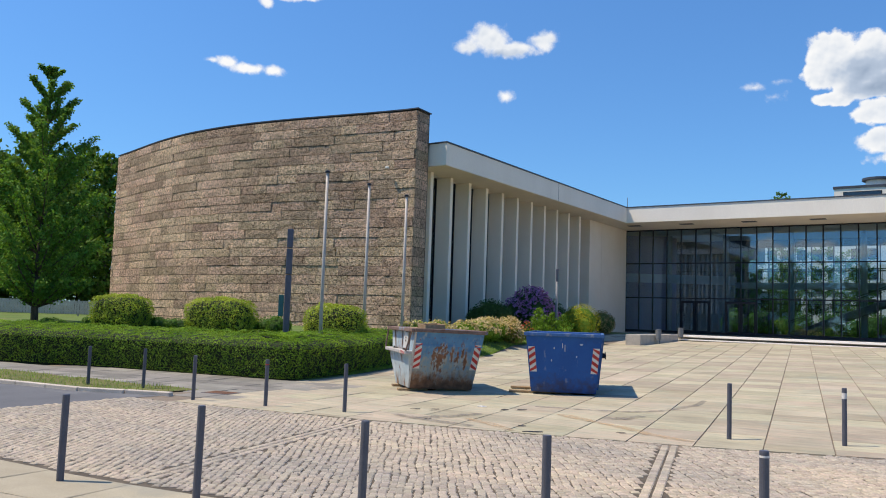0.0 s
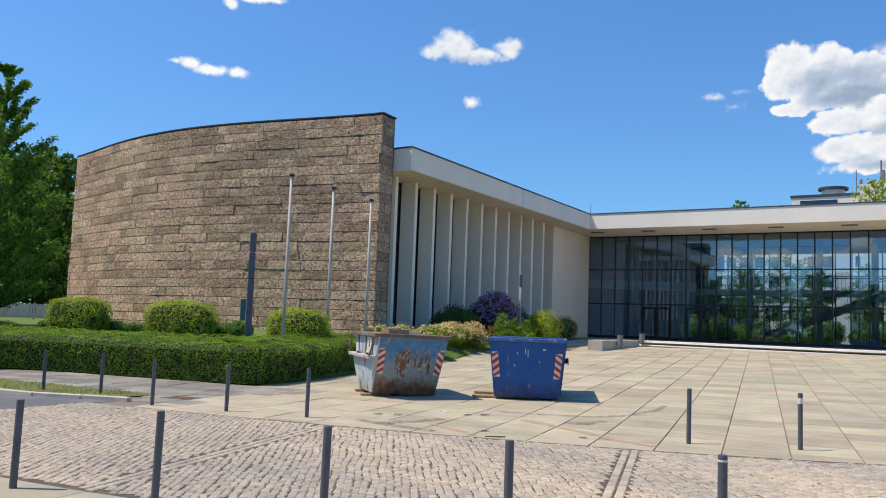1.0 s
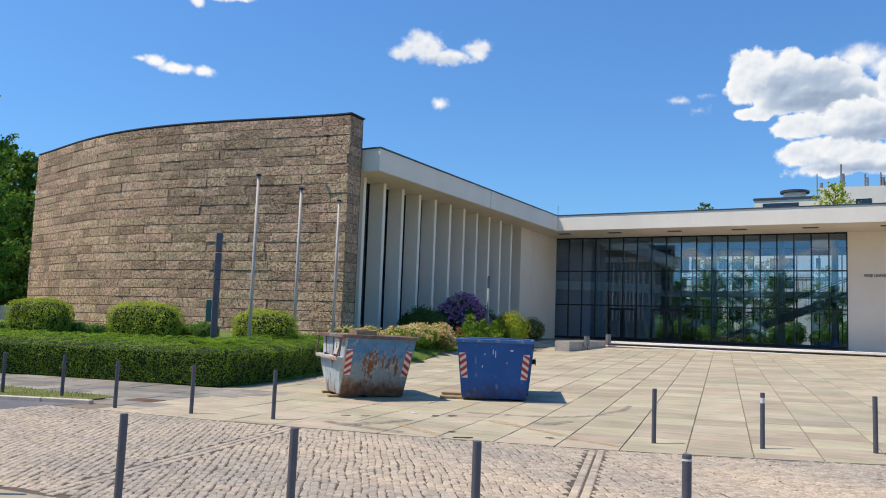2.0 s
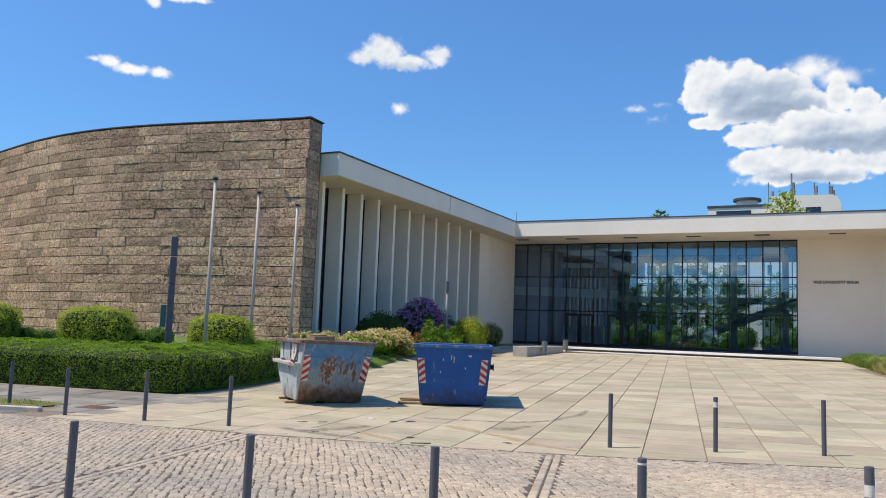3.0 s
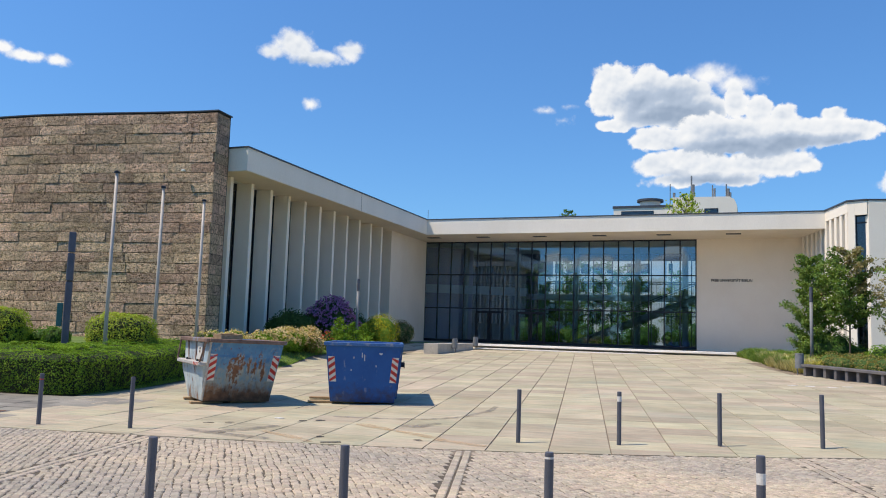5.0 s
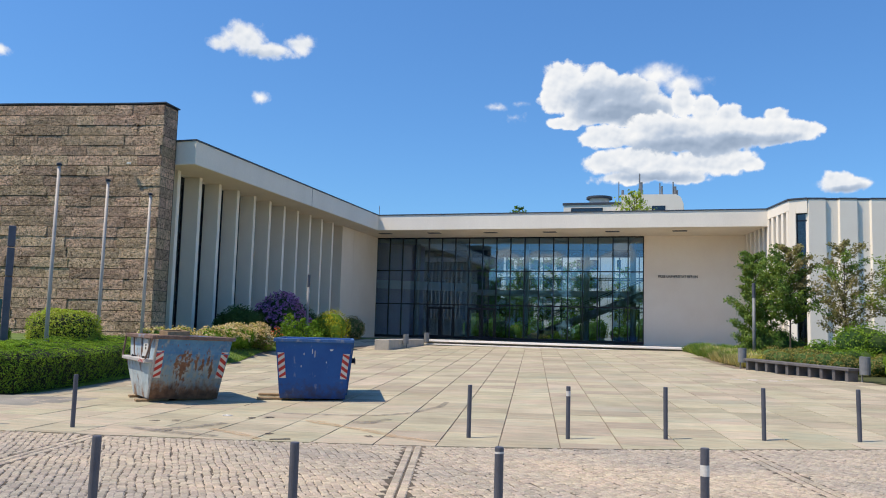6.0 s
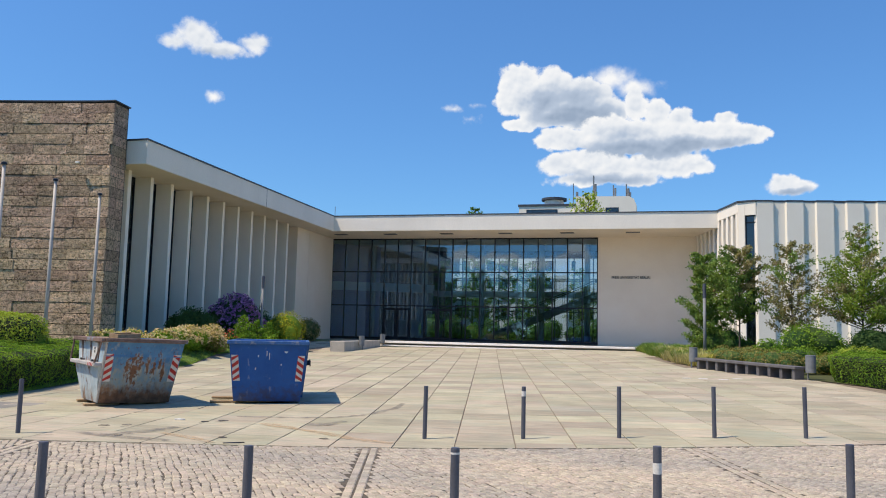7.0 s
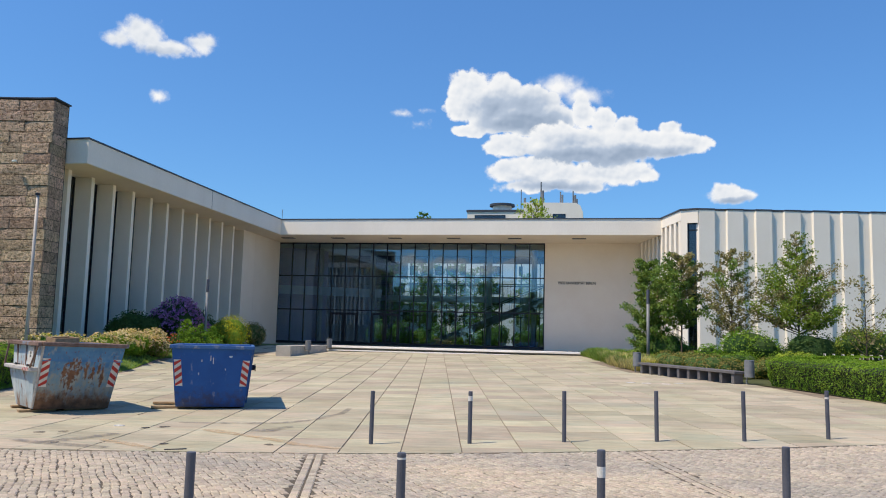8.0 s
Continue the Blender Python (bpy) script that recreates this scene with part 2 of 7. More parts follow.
    b.inputs["Roughness"].default_value = 0.65
    b.inputs["Specular IOR Level"].default_value = 0.25
    bn = n.new("ShaderNodeBump")
    bn.inputs["Strength"].default_value, bn.inputs["Distance"].default_value = 0.3, 0.02
    l.new(noise_node(n, l, 2.6, 4, 0.6, None, at), bn.inputs["Height"])
    l.new(bn.outputs[0], b.inputs["Normal"])
    return m


M_COBBLE = sett_material("granite_sett", "object")
M_COBBLE_FAR = sett_material("granite_sett_far", "island")
M_OCHRE = trace_material("ochre_sand_trace", (0.52, 0.37, 0.21), 0.72)
M_TYRE = trace_material("tyre_rubber_trace", (0.17, 0.155, 0.14), 0.6)
M_STAIN = trace_material("dark_tar_stain", (0.09, 0.08, 0.07), 0.95)
M_KERB = surface("granite_kerb", (0.52, 0.465, 0.39), (0.68, 0.61, 0.52), 2, 0.8, 0.2, 60)
M_WALK = surface("pavement_slab", (0.205, 0.198, 0.172), (0.33, 0.305, 0.262), 0.9, 0.88, 0.2, 60, vary="island", amount=0.26, hue=0.012)


def stone_material(name, source):
    """Shell limestone: tan to brown blocks with coarse pits and crumbled relief."""
    m, n, l, b = nodes_of(name)
    broad = noise_node(n, l, 0.7, 4, 0.6)
    col = ramp_node(n, l, broad, [(0.3, (0.485, 0.35, 0.242)), (0.7, (0.675, 0.495, 0.355))])
    col = vary_node(n, l, col, source, 0.27, 0.012)
    # the relief's lit lumps and shaded pits are also put into the colour
    mid = noise_node(n, l, 6.0, 6, 0.70)
    col = mix_node(n, l, 1.0, col, ramp_node(n, l, mid, [(0.34, (0.50, 0.465, 0.435)), (0.48, (0.98, 0.97, 0.96)), (0.66, (1.50, 1.46, 1.41))]), "MULTIPLY")
    pit = noise_node(n, l, 12.0, 4, 0.62)
    # some beds are smooth, others coarse and open
    coarse = ramp_node(n, l, noise_node(n, l, 0.55, 4, 0.6, (1, 1, 2.2)), [(0.40, (0.15, 0.15, 0.15)), (0.62, (1, 1, 1))])
    col = mix_node(n, l, coarse, col, mix_node(n, l, 1.0, col, ramp_node(n, l, pit, [(0.36, (0.20, 0.18, 0.17)), (0.46, (1, 1, 1))]), "MULTIPLY"))
    l.new(col, b.inputs["Base Color"])
    b.inputs["Roughness"].default_value = 0.95
    b.inputs["Specular IOR Level"].default_value = 0.15
    add = n.new("ShaderNodeMath")
    add.operation = "ADD"
    l.new(mid, add.inputs[0])
    l.new(pit, add.inputs[1])
    bn = n.new("ShaderNodeBump")
    bn.inputs["Strength"].default_value, bn.inputs["Distance"].default_value = 1.0, 0.13
    l.new(add.outputs[0], bn.inputs["Height"])
    l.new(bn.outputs[0], b.inputs["Normal"])
    return m


M_STONE = stone_material("rough_shell_limestone", "object")
M_STONE_FAR = stone_material("rough_shell_limestone_far", "island")
M_MORTAR = surface("dark_mortar", (0.05, 0.042, 0.034), (0.09, 0.076, 0.06), 3, 0.95, 0.3, 40)
M_WHITE = surface("pale_render", (0.81, 0.75, 0.645), (0.89, 0.83, 0.72), 0.35, 0.8, 0.08, 30, grain=0.08, stretch=(1, 1, 0.25))
# for walls under the roof: warm bounced light is put into the colour
M_WALL = surface("bounce_warmed_render", (0.85, 0.74, 0.60), (0.90, 0.80, 0.665), 0.4, 0.85, 0.08, 30, grain=0.08)
# lighter, warmer copy of the pale render, coloured to offset dark blue shade
M_RIB = surface("shade_warmed_render", (0.90, 0.815, 0.68), (0.935, 0.865, 0.74), 0.35, 0.8, 0.08, 30, grain=0.08)
# cream tone puts the warm light bounced up from the court into the colour
M_SOFFIT = surface("bounce_tinted_soffit", (0.72, 0.62, 0.47), (0.80, 0.70, 0.54), 0.4, 0.85, 0.05, 30, grain=0.06)
M_FLASH = surface("zinc_flashing", (0.07, 0.075, 0.085), (0.12, 0.125, 0.14), 2, 0.5, 0.1, 30, metal=0.5)
M_BOLLARD = surface("grey_painted_steel", (0.089, 0.095, 0.121), (0.126, 0.131, 0.158), 4, 0.45, 0.06, 60, metal=0.2, grain=0.2)
M_STEEL = surface("weathered_grey_steel", (0.17, 0.18, 0.19), (0.25, 0.26, 0.27), 4, 0.55, 0.06, 60, metal=0.1, grain=0.2)
M_ALU = surface("white_flagpole_paint", (0.47, 0.43, 0.385), (0.57, 0.525, 0.47), 3, 0.55, 0.03, 60, metal=0.0, grain=0.1)
M_DARK = surface("dark_window_metal", (0.02, 0.022, 0.028), (0.035, 0.037, 0.045), 4, 0.4, 0.03, 60, metal=0.5, grain=0.1)
M_GLASS = glass_material("clear_window_glass", (0.80, 0.92, 1.0), 2.05, (0.78, 0.90, 1.0))
M_GLASS_CLEAR = glass_material("garden_window_glass", (0.93, 0.94, 0.95), 1.35)
M_GLASS_DARK = glass_material("dark_window_glass", (0.34, 0.38, 0.45), 1.75)
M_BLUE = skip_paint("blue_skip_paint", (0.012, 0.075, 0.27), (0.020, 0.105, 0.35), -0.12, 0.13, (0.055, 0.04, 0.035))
M_PALE_BLUE = rusted_paint("faded_blue_skip_paint")
M_BLUE_RIM = surface("blue_rim_paint", (0.032, 0.105, 0.294), (0.063, 0.158, 0.357), 4, 0.5, 0.1, 30, stain=(0.25, 0.27, 0.30), stain_scale=5)
M_RUST = surface("rusty_steel", (0.13, 0.06, 0.035), (0.26, 0.13, 0.075), 4, 0.9, 0.3, 40, stain=(0.30, 0.24, 0.20), stain_scale=3)
# rusty pale side paint; the sunlight on this side is put into its colour
M_SIDE = skip_paint("sunlit_side_paint", (0.27, 0.39, 0.47), (0.54, 0.58, 0.58), 0.07, 0.04, (0.25, 0.17, 0.11))
M_RIM_A = surface("rust_stained_rim", (0.13, 0.08, 0.062), (0.28, 0.19, 0.155), 5, 0.8, 0.3, 30, stain=(0.20, 0.32, 0.45), stain_scale=3)
M_FADED = surface("faded_pale_paint", (0.42, 0.40, 0.38), (0.56, 0.54, 0.52), 5, 0.7, 0.2, 30, stain=(0.25, 0.14, 0.09), stain_scale=4)
M_STEP = surface("white_stone_step", (0.807, 0.763, 0.719), (0.900, 0.872, 0.828), 1.5, 0.8, 0.1, 40, grain=0.12)
M_PAPER = surface("white_inner_paint", (0.74, 0.73, 0.70), (0.82, 0.81, 0.78), 1, 0.7, 0.03, 20, grain=0.06)
M_RED = surface("red_reflective", (0.42, 0.035, 0.03), (0.52, 0.06, 0.05), 4, 0.5, 0.03, 60, grain=0.15)
M_TAPE = surface("white_reflective", (0.62, 0.60, 0.56), (0.74, 0.72, 0.68), 4, 0.5, 0.03, 60, grain=0.2)
M_WOOD = surface("bare_softwood", (0.30, 0.20, 0.11), (0.45, 0.32, 0.19), 3, 0.85, 0.25, 30, stretch=(1, 6, 6))
M_BARK = surface("grey_bark", (0.07, 0.055, 0.04), (0.15, 0.12, 0.09), 3, 0.95, 0.8, 25, stretch=(3, 3, 0.6), dist=0.03)
M_CONCRETE = surface("bench_concrete", (0.11, 0.105, 0.11), (0.19, 0.18, 0.18), 2, 0.9, 0.2, 40)
M_PALE_STONE = surface("pale_stone_block", (0.42, 0.39, 0.34), (0.55, 0.51, 0.45), 1.5, 0.85, 0.2, 40)
M_INSIDE = surface("hall_wall", (0.50, 0.48, 0.45), (0.60, 0.58, 0.54), 1, 0.8, 0.03, 20, grain=0.08)
M_HALL_FLOOR = surface("polished_hall_floor", (0.46, 0.44, 0.41), (0.56, 0.53, 0.49), 1, 0.3, 0.02, 20)
M_HALL_DARK = surface("dark_hall_panel", (0.34, 0.28, 0.44), (0.43, 0.36, 0.54), 1, 0.5, 0.03, 20)
# invented dark surface that darkens what shows through the hall
M_REAR = surface("added_dark_panel", (0.045, 0.045, 0.05), (0.075, 0.07, 0.075), 1, 0.6, 0.03, 20)
M_LETTER = surface("dark_letters", (0.05, 0.045, 0.045), (0.07, 0.065, 0.06), 3, 0.5, 0.02, 60)

L_HEDGE = leaf_material("hedge_leaf", (0.11, 0.215, 0.025), (0.26, 0.39, 0.05), amount=0.4, hue=0.010)
L_BOX = leaf_material("yellow_green_leaf", (0.23, 0.31, 0.04), (0.46, 0.52, 0.085))
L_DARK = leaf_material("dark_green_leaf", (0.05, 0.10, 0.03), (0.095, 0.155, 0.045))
L_TREE = leaf_material("street_tree_leaf", (0.13, 0.20, 0.032), (0.28, 0.355, 0.065))
# near-black core colour: painted shade for the gaps between clipped leaves
M_GAP_SHADE = surface("hedge_gap_shade", (0.02, 0.03, 0.012), (0.035, 0.045, 0.018), 4, 0.9, 0.3, 30)
L_LINDEN = leaf_material("deep_green_tree_leaf", (0.055, 0.135, 0.024), (0.125, 0.235, 0.042))
L_OLIVE = leaf_material("light_tree_leaf", (0.145, 0.215, 0.03), (0.28, 0.345, 0.06))
L_WOOD = leaf_material("woodland_leaf", (0.065, 0.135, 0.028), (0.14, 0.23, 0.045))
L_YOUNG = leaf_material("young_tree_leaf", (0.09, 0.165, 0.04), (0.235, 0.32, 0.082))
L_LARCH = leaf_material("soft_green_tree_leaf", (0.09, 0.195, 0.038), (0.205, 0.335, 0.06))
L_GOLD = leaf_material("golden_shrub_leaf", (0.23, 0.25, 0.02), (0.50, 0.46, 0.04))
L_BROWN = leaf_material("bronze_leaf", (0.20, 0.185, 0.085), (0.36, 0.305, 0.16), hue=0.03)
L_RUSSET = leaf_material("russet_ground_cover", (0.20, 0.19, 0.06), (0.33, 0.28, 0.095), hue=0.03)
L_PURPLE = leaf_material("purple_flower", (0.34, 0.14, 0.44), (0.54, 0.29, 0.63), hue=0.02)
L_CREAM = leaf_material("cream_flower", (0.56, 0.42, 0.23), (0.78, 0.64, 0.42), amount=0.2)
L_CORAL = leaf_material("coral_flower", (0.65, 0.10, 0.06), (0.75, 0.18, 0.10), amount=0.2)
L_GRASS = leaf_material("grass_blade", (0.17, 0.27, 0.06), (0.33, 0.43, 0.11))
L_STRAW = leaf_material("straw_grass", (0.52, 0.47, 0.21), (0.72, 0.65, 0.36))

# ---- helpers for meshes ----


def part(name, bm, material, parent=None, label="", smooth=False):
    me = bpy.data.meshes.new(name)
    bm.to_mesh(me)
    bm.free()
    return mesh_part(name, me, material, parent, label, smooth)


def mesh_part(name, me, material, parent=None, label="", smooth=False):
    for m in (material if isinstance(material, (list, tuple)) else [material]):
        me.materials.append(m)
    if smooth:
        me.shade_smooth()
    ob = new(name, me)
    if parent is not None:
        ob.parent = parent
    if label:
        ob["label"] = label
    return ob


def thing(name, m, label, category, group="", kind=""):
    ob = new(name)
    ob.empty_display_size = 0.2
    ob.matrix_world = m
    return tagged(ob, label, category, group, kind)


def box(bm, x0, x1, y0, y1, z0, z1, bevel=0.0, m=None):
    vs = [bm.verts.new(p) for p in ((x0, y0, z0), (x1, y0, z0), (x1, y1, z0), (x0, y1, z0), (x0, y0, z1), (x1, y0, z1), (x1, y1, z1), (x0, y1, z1))]
    fs = [bm.faces.new([vs[i] for i in f]) for f in ((3, 2, 1, 0), (4, 5, 6, 7), (0, 1, 5, 4), (1, 2, 6, 5), (2, 3, 7, 6), (3, 0, 4, 7))]
    if bevel:
        es = list({e for f in fs for e in f.edges})
        r = bmesh.ops.bevel(bm, geom=es, offset=bevel, segments=1, affect="EDGES")
        vs = list({v for f in r["faces"] for v in f.verts} | {v for v in vs if v.is_valid})
    if m is not None:
        bmesh.ops.transform(bm, matrix=m, verts=vs)
    return bm


def prism(bm, outline, z0, z1):
    """An upright prism over a plan outline, given counter-clockwise. z0 and z1 may be numbers or functions of x and y."""
    f0 = z0 if callable(z0) else (lambda x, y: z0)
    f1 = z1 if callable(z1) else (lambda x, y: z1)
    low = [bm.verts.new((x, y, f0(x, y))) for x, y in outline]
    top = [bm.verts.new((x, y, f1(x, y))) for x, y in outline]
    k = len(outline)
    bm.faces.new(low[::-1])
    bm.faces.new(top)
    for i in range(k):
        bm.faces.new((low[i], low[(i + 1) % k], top[(i + 1) % k], top[i]))
    return bm


def tube(bm, points, radii, sides=10, cap=True):
    """A round tube along points."""
    rings = []
    for i, p in enumerate(points):
        a = Vector(points[max(i - 1, 0)])
        b = Vector(points[min(i + 1, len(points) - 1)])
        q = (b - a).to_track_quat("Z", "Y")
        r = radii[i] if isinstance(radii, (list, tuple)) else radii
        rings.append([bm.verts.new(Vector(p) + q @ Vector((r * math.cos(u), r * math.sin(u), 0))) for u in np.linspace(0, 2 * math.pi, sides, endpoint=False)])
    for r0, r1 in zip(rings, rings[1:]):
        for j in range(sides):
            bm.faces.new((r0[j], r0[(j + 1) % sides], r1[(j + 1) % sides], r1[j]))
    if cap:
        bm.faces.new(rings[0][::-1])
        bm.faces.new(rings[-1])
    return bm


def quads_mesh(name, verts, per=4):
    """A mesh of loose faces from an array of corners, `per` to a face."""
    verts = np.asarray(verts, dtype=np.float32).reshape(-1, 3)
    count = len(verts) // per
    me = bpy.data.meshes.new(name)
    me.vertices.add(len(verts))
    me.vertices.foreach_set("co", verts.ravel())
    me.loops.add(len(verts))
    me.loops.foreach_set("vertex_index", np.arange(len(verts), dtype=np.int32))
    me.polygons.add(count)
    me.polygons.foreach_set("loop_start", np.arange(0, count * per, per, dtype=np.int32))
    me.update(calc_edges=True)
    return me


RNG = np.random.default_rng(7)


def leaves(points, size, outward=None, lean=0.6, narrow=0.55, droop=0.0):
    """Leaf-shaped quads at points; outward: preferred normals."""
    p = np.asarray(points, float)
    k = len(p)
    nrm = RNG.normal(size=(k, 3))
    if outward is not None:
        nrm = nrm * lean + np.asarray(outward)
    nrm /= np.linalg.norm(nrm, axis=1, keepdims=True) + 1e-9
    t = np.cross(nrm, RNG.normal(size=(k, 3)))
    t[:, 2] -= droop
    t -= nrm * (t * nrm).sum(1, keepdims=True)
    t /= np.linalg.norm(t, axis=1, keepdims=True) + 1e-9
    s = np.cross(nrm, t)
    sz = size * RNG.uniform(0.6, 1.35, (k, 1))
    return np.stack([p - t * sz * 0.5, p + s * sz * narrow * 0.5 + nrm * sz * 0.06, p + t * sz * 0.5, p - s * sz * narrow * 0.5 + nrm * sz * 0.06], 1)


def smooth_step(a, b, v):
    u = min(max((v - a) / (b - a), 0.0), 1.0)
    return u * u * (3 - 2 * u)


def ground_z(x, y):
    """The street is level; the court climbs gently to the hall; the garden swells behind the hedge."""
    p = 0.01 + 0.0102 * (x + 3.81) + 0.0232 * (y - 13.78)
    z = min(0.5 * (p + math.sqrt(p * p + 0.0016)), 1.12)
    d = -0.216 * (x + 15.6) + 0.976 * (y - 15.4)
    g = 1.1 * smooth_step(1.5, 10, d) * smooth_step(17.0, 22.0, -x) * smooth_step(-160, -80, -y)
    return max(z, g)


def grid_mesh(name, xs, ys, lift=0.0, inside=None):
    """A sheet over the ground; inside: keeps the cells whose centre it accepts."""
    bm = bmesh.new()
    vs = [[bm.verts.new((x, y, ground_z(x, y) + lift)) for x in xs] for y in ys]
    for j in range(len(ys) - 1):
        for i in range(len(xs) - 1):
            if inside is None or inside((xs[i] + xs[i + 1]) / 2, (ys[j] + ys[j + 1]) / 2):
                bm.faces.new((vs[j][i], vs[j][i + 1], vs[j + 1][i + 1], vs[j + 1][i]))
    bmesh.ops.delete(bm, geom=[v for v in bm.verts if not v.link_faces], context="VERTS")
    return bm


def on_ground(x, y, rz=0.0, lift=0.0):
    return pose(x, y, ground_z(x, y) + lift, 0, 0, rz)

# ---- ground, street, court ----
xs = [-2500, -900, -400, -220, -140, -100, -80] + list(np.arange(-70, 41, 1.5)) + [50, 70, 110, 200, 400, 900, 2500]
ys = [-2500, -900, -400, -150, -60, -25, -10] + list(np.arange(-4, 96, 1.5)) + [105, 130, 170, 250, 500, 1000, 2500]
tagged(part("ground", grid_mesh("ground", xs, ys, -0.11), M_EARTH, smooth=True), "bare garden earth and turf under the whole place", "ground", kind="structure")

COURT_EDGE = np.polyfit([-13.35, -9.66, -6.49, -4.05, -1.42, 2.32, 5.12], [10.6, 10.97, 11.84, 12.74, 13.57, 14.9, 16.19], 2)
STREET_EDGE = np.polyfit([-9.86, -8.57, -7.44, -5.6, -3.5, -1.6, 0.04, 1.78], [5.1, 5.27, 5.4, 5.8, 6.3, 7.0, 7.8, 8.7], 2)


def court_y(x):
    """The seam between the setts and the court's slabs."""
    return float(np.polyval(COURT_EDGE, min(max(x, -15.0), 9.0))) + 0.42 * max(x - 9.0, 0.0)


def street_y(x):
    """The near seam between the setts and the pavement."""
    return float(np.polyval(STREET_EDGE, min(max(x, -11.0), 3.0))) + 0.52 * max(x - 3.0, 0.0)


# The court's sides, from the street to the hall.
LEFT_SIDE = [(-13.3, 10.6), (-14.3, 13.5), (-15.5, 15.6), (-16.2, 18.5), (-17.2, 21.8), (-17.7, 25.0), (-18.15, 29.0), (-18.9, 31.6), (-19.6, 34.3), (-19.9, 38.0),
             (-19.5, 42.0), (-19.6, 45.0), (-21.5, 48.9), (-22.4, 54.2)]
RIGHT_SIDE = [(10.5, 17.2), (8.9, 20.5), (7.6, 24.0), (6.2, 28.5), (5.2, 30.6), (1.9, 36.8), (1.1, 38.7), (0.1, 45.4), (-0.9, 52.4), (-0.9, 54.2)]


def side_x(side, y):
    return float(np.interp(y, [q[1] for q in side], [q[0] for q in side]))


def in_court(x, y):
    return court_y(x) < y < 54.2 and side_x(LEFT_SIDE, y) < x < side_x(RIGHT_SIDE, y)


def in_asphalt(x, y):
    return x < -14.6 - 0.12 * (y - 8) and y < 9.75 + 0.145 * (x + 19.2) and y > -30


tagged(part("court_bed", grid_mesh("court_bed", np.arange(-24, 12.1, 0.75), np.arange(9, 55, 0.75), -0.016,
                                    lambda x, y: y > court_y(x) - 0.3 and y < 54.2), M_LANE, smooth=True), "sand bed that fills the joints of the court", "paving bed", kind="structure")
tagged(part("sett_bed", grid_mesh("sett_bed", np.arange(-18, 16.1, 0.25), np.arange(2, 24, 0.25), -0.016,
                                   lambda x, y: street_y(x) - 0.3 < y < court_y(x) + 0.2 and not in_asphalt(x - 0.1, y) and (x > -13.4 or y < 10.25 + 0.145 * (x + 13.4))), M_JOINT, smooth=True), "sandy bed between the granite setts", "paving bed", kind="structure")


tagged(part("road", grid_mesh("road", np.arange(-60, -12, 0.25), np.arange(-6, 11.6, 0.125), -0.010, lambda x, y: x < -14.45 - 0.12 * (y - 8) and y < 10.3 + 0.145 * (x + 19.2)), M_ASPHALT, smooth=True),
       "worn grey asphalt side street", "road", kind="structure")


def slab_points(cx, cy, ax, ay, hl, hw, lift, drop, inset, tilt=(0.0, 0.0)):
    """Corners of a slab with a worn, chamfered rim: foot, shoulder and top rings. a is the unit vector of its length."""
    bx, by = -ay, ax
    out = []
    for rim, dz in ((0.0, -drop), (0.0, -inset), (inset * 1.4, 0.0)):
        for su, sv in ((-1, -1), (1, -1), (1, 1), (-1, 1)):
            u, v = su * (hl - rim), sv * (hw - rim)
            x, y = cx + ax * u + bx * v, cy + ay * u + by * v
            out.append((x, y, ground_z(x, y) + lift + dz + tilt[0] * u + tilt[1] * v))
    return out


SLAB_FACES = [(8, 9, 10, 11)] + [(i, (i + 1) % 4, 4 + (i + 1) % 4, 4 + i) for i in range(4)] + [(4 + i, 4 + (i + 1) % 4, 8 + (i + 1) % 4, 8 + i) for i in range(4)]


def joined_slabs(name, slabs):
    verts, faces = [], []
    for s in slabs:
        k = len(verts)
        verts += s
        faces += [tuple(k + i for i in f) for f in SLAB_FACES]
    me = bpy.data.meshes.new(name)
    me.from_pydata(verts, [], faces)
    return me


LANE = Vector((-0.1925, 0.9813))
ACROSS = Vector((0.9813, 0.1925))
rs = random.Random(3)
court_slabs = []
for k in range(-21, 18):
    r = 0.458 + 0.993 * (k + 0.5)
    u = 8.0 + rs.uniform(-0.12, 0.12)
    while u < 60:
        length = rs.choice((0.96, 1.0, 1.0, 1.04))
        c = LANE * (u + length / 2) + ACROSS * r
        if in_court(c.x, c.y) or (abs(c.y - court_y(c.x)) < 0.8 and -13.6 < c.x < 10.6):
            court_slabs.append((c.x, c.y, length, (c.y - court_y(c.x)), rs.uniform(-0.003, 0.003), rs.uniform(-0.004, 0.004), rs.uniform(-0.004, 0.004)))
        u += length
court_slabs.sort(key=lambda s: s[3])

kr = random.Random(5)
SETT_W, SETT_L = 0.094, 0.102
RUN = Vector((-0.28, 0.96))
OVER = Vector((0.96, 0.28))
LAY = Vector((-0.588, 0.809))
# straight double courses part the fields of setts, which are laid askew to them
SEAMS = (-5.89, -0.67, 4.56)
setts = []


def in_setts(c):
    return street_y(c.x) + 0.05 < c.y < court_y(c.x) - 0.06 and not in_asphalt(c.x, c.y) and -18 < c.x < 15


q = -14.0
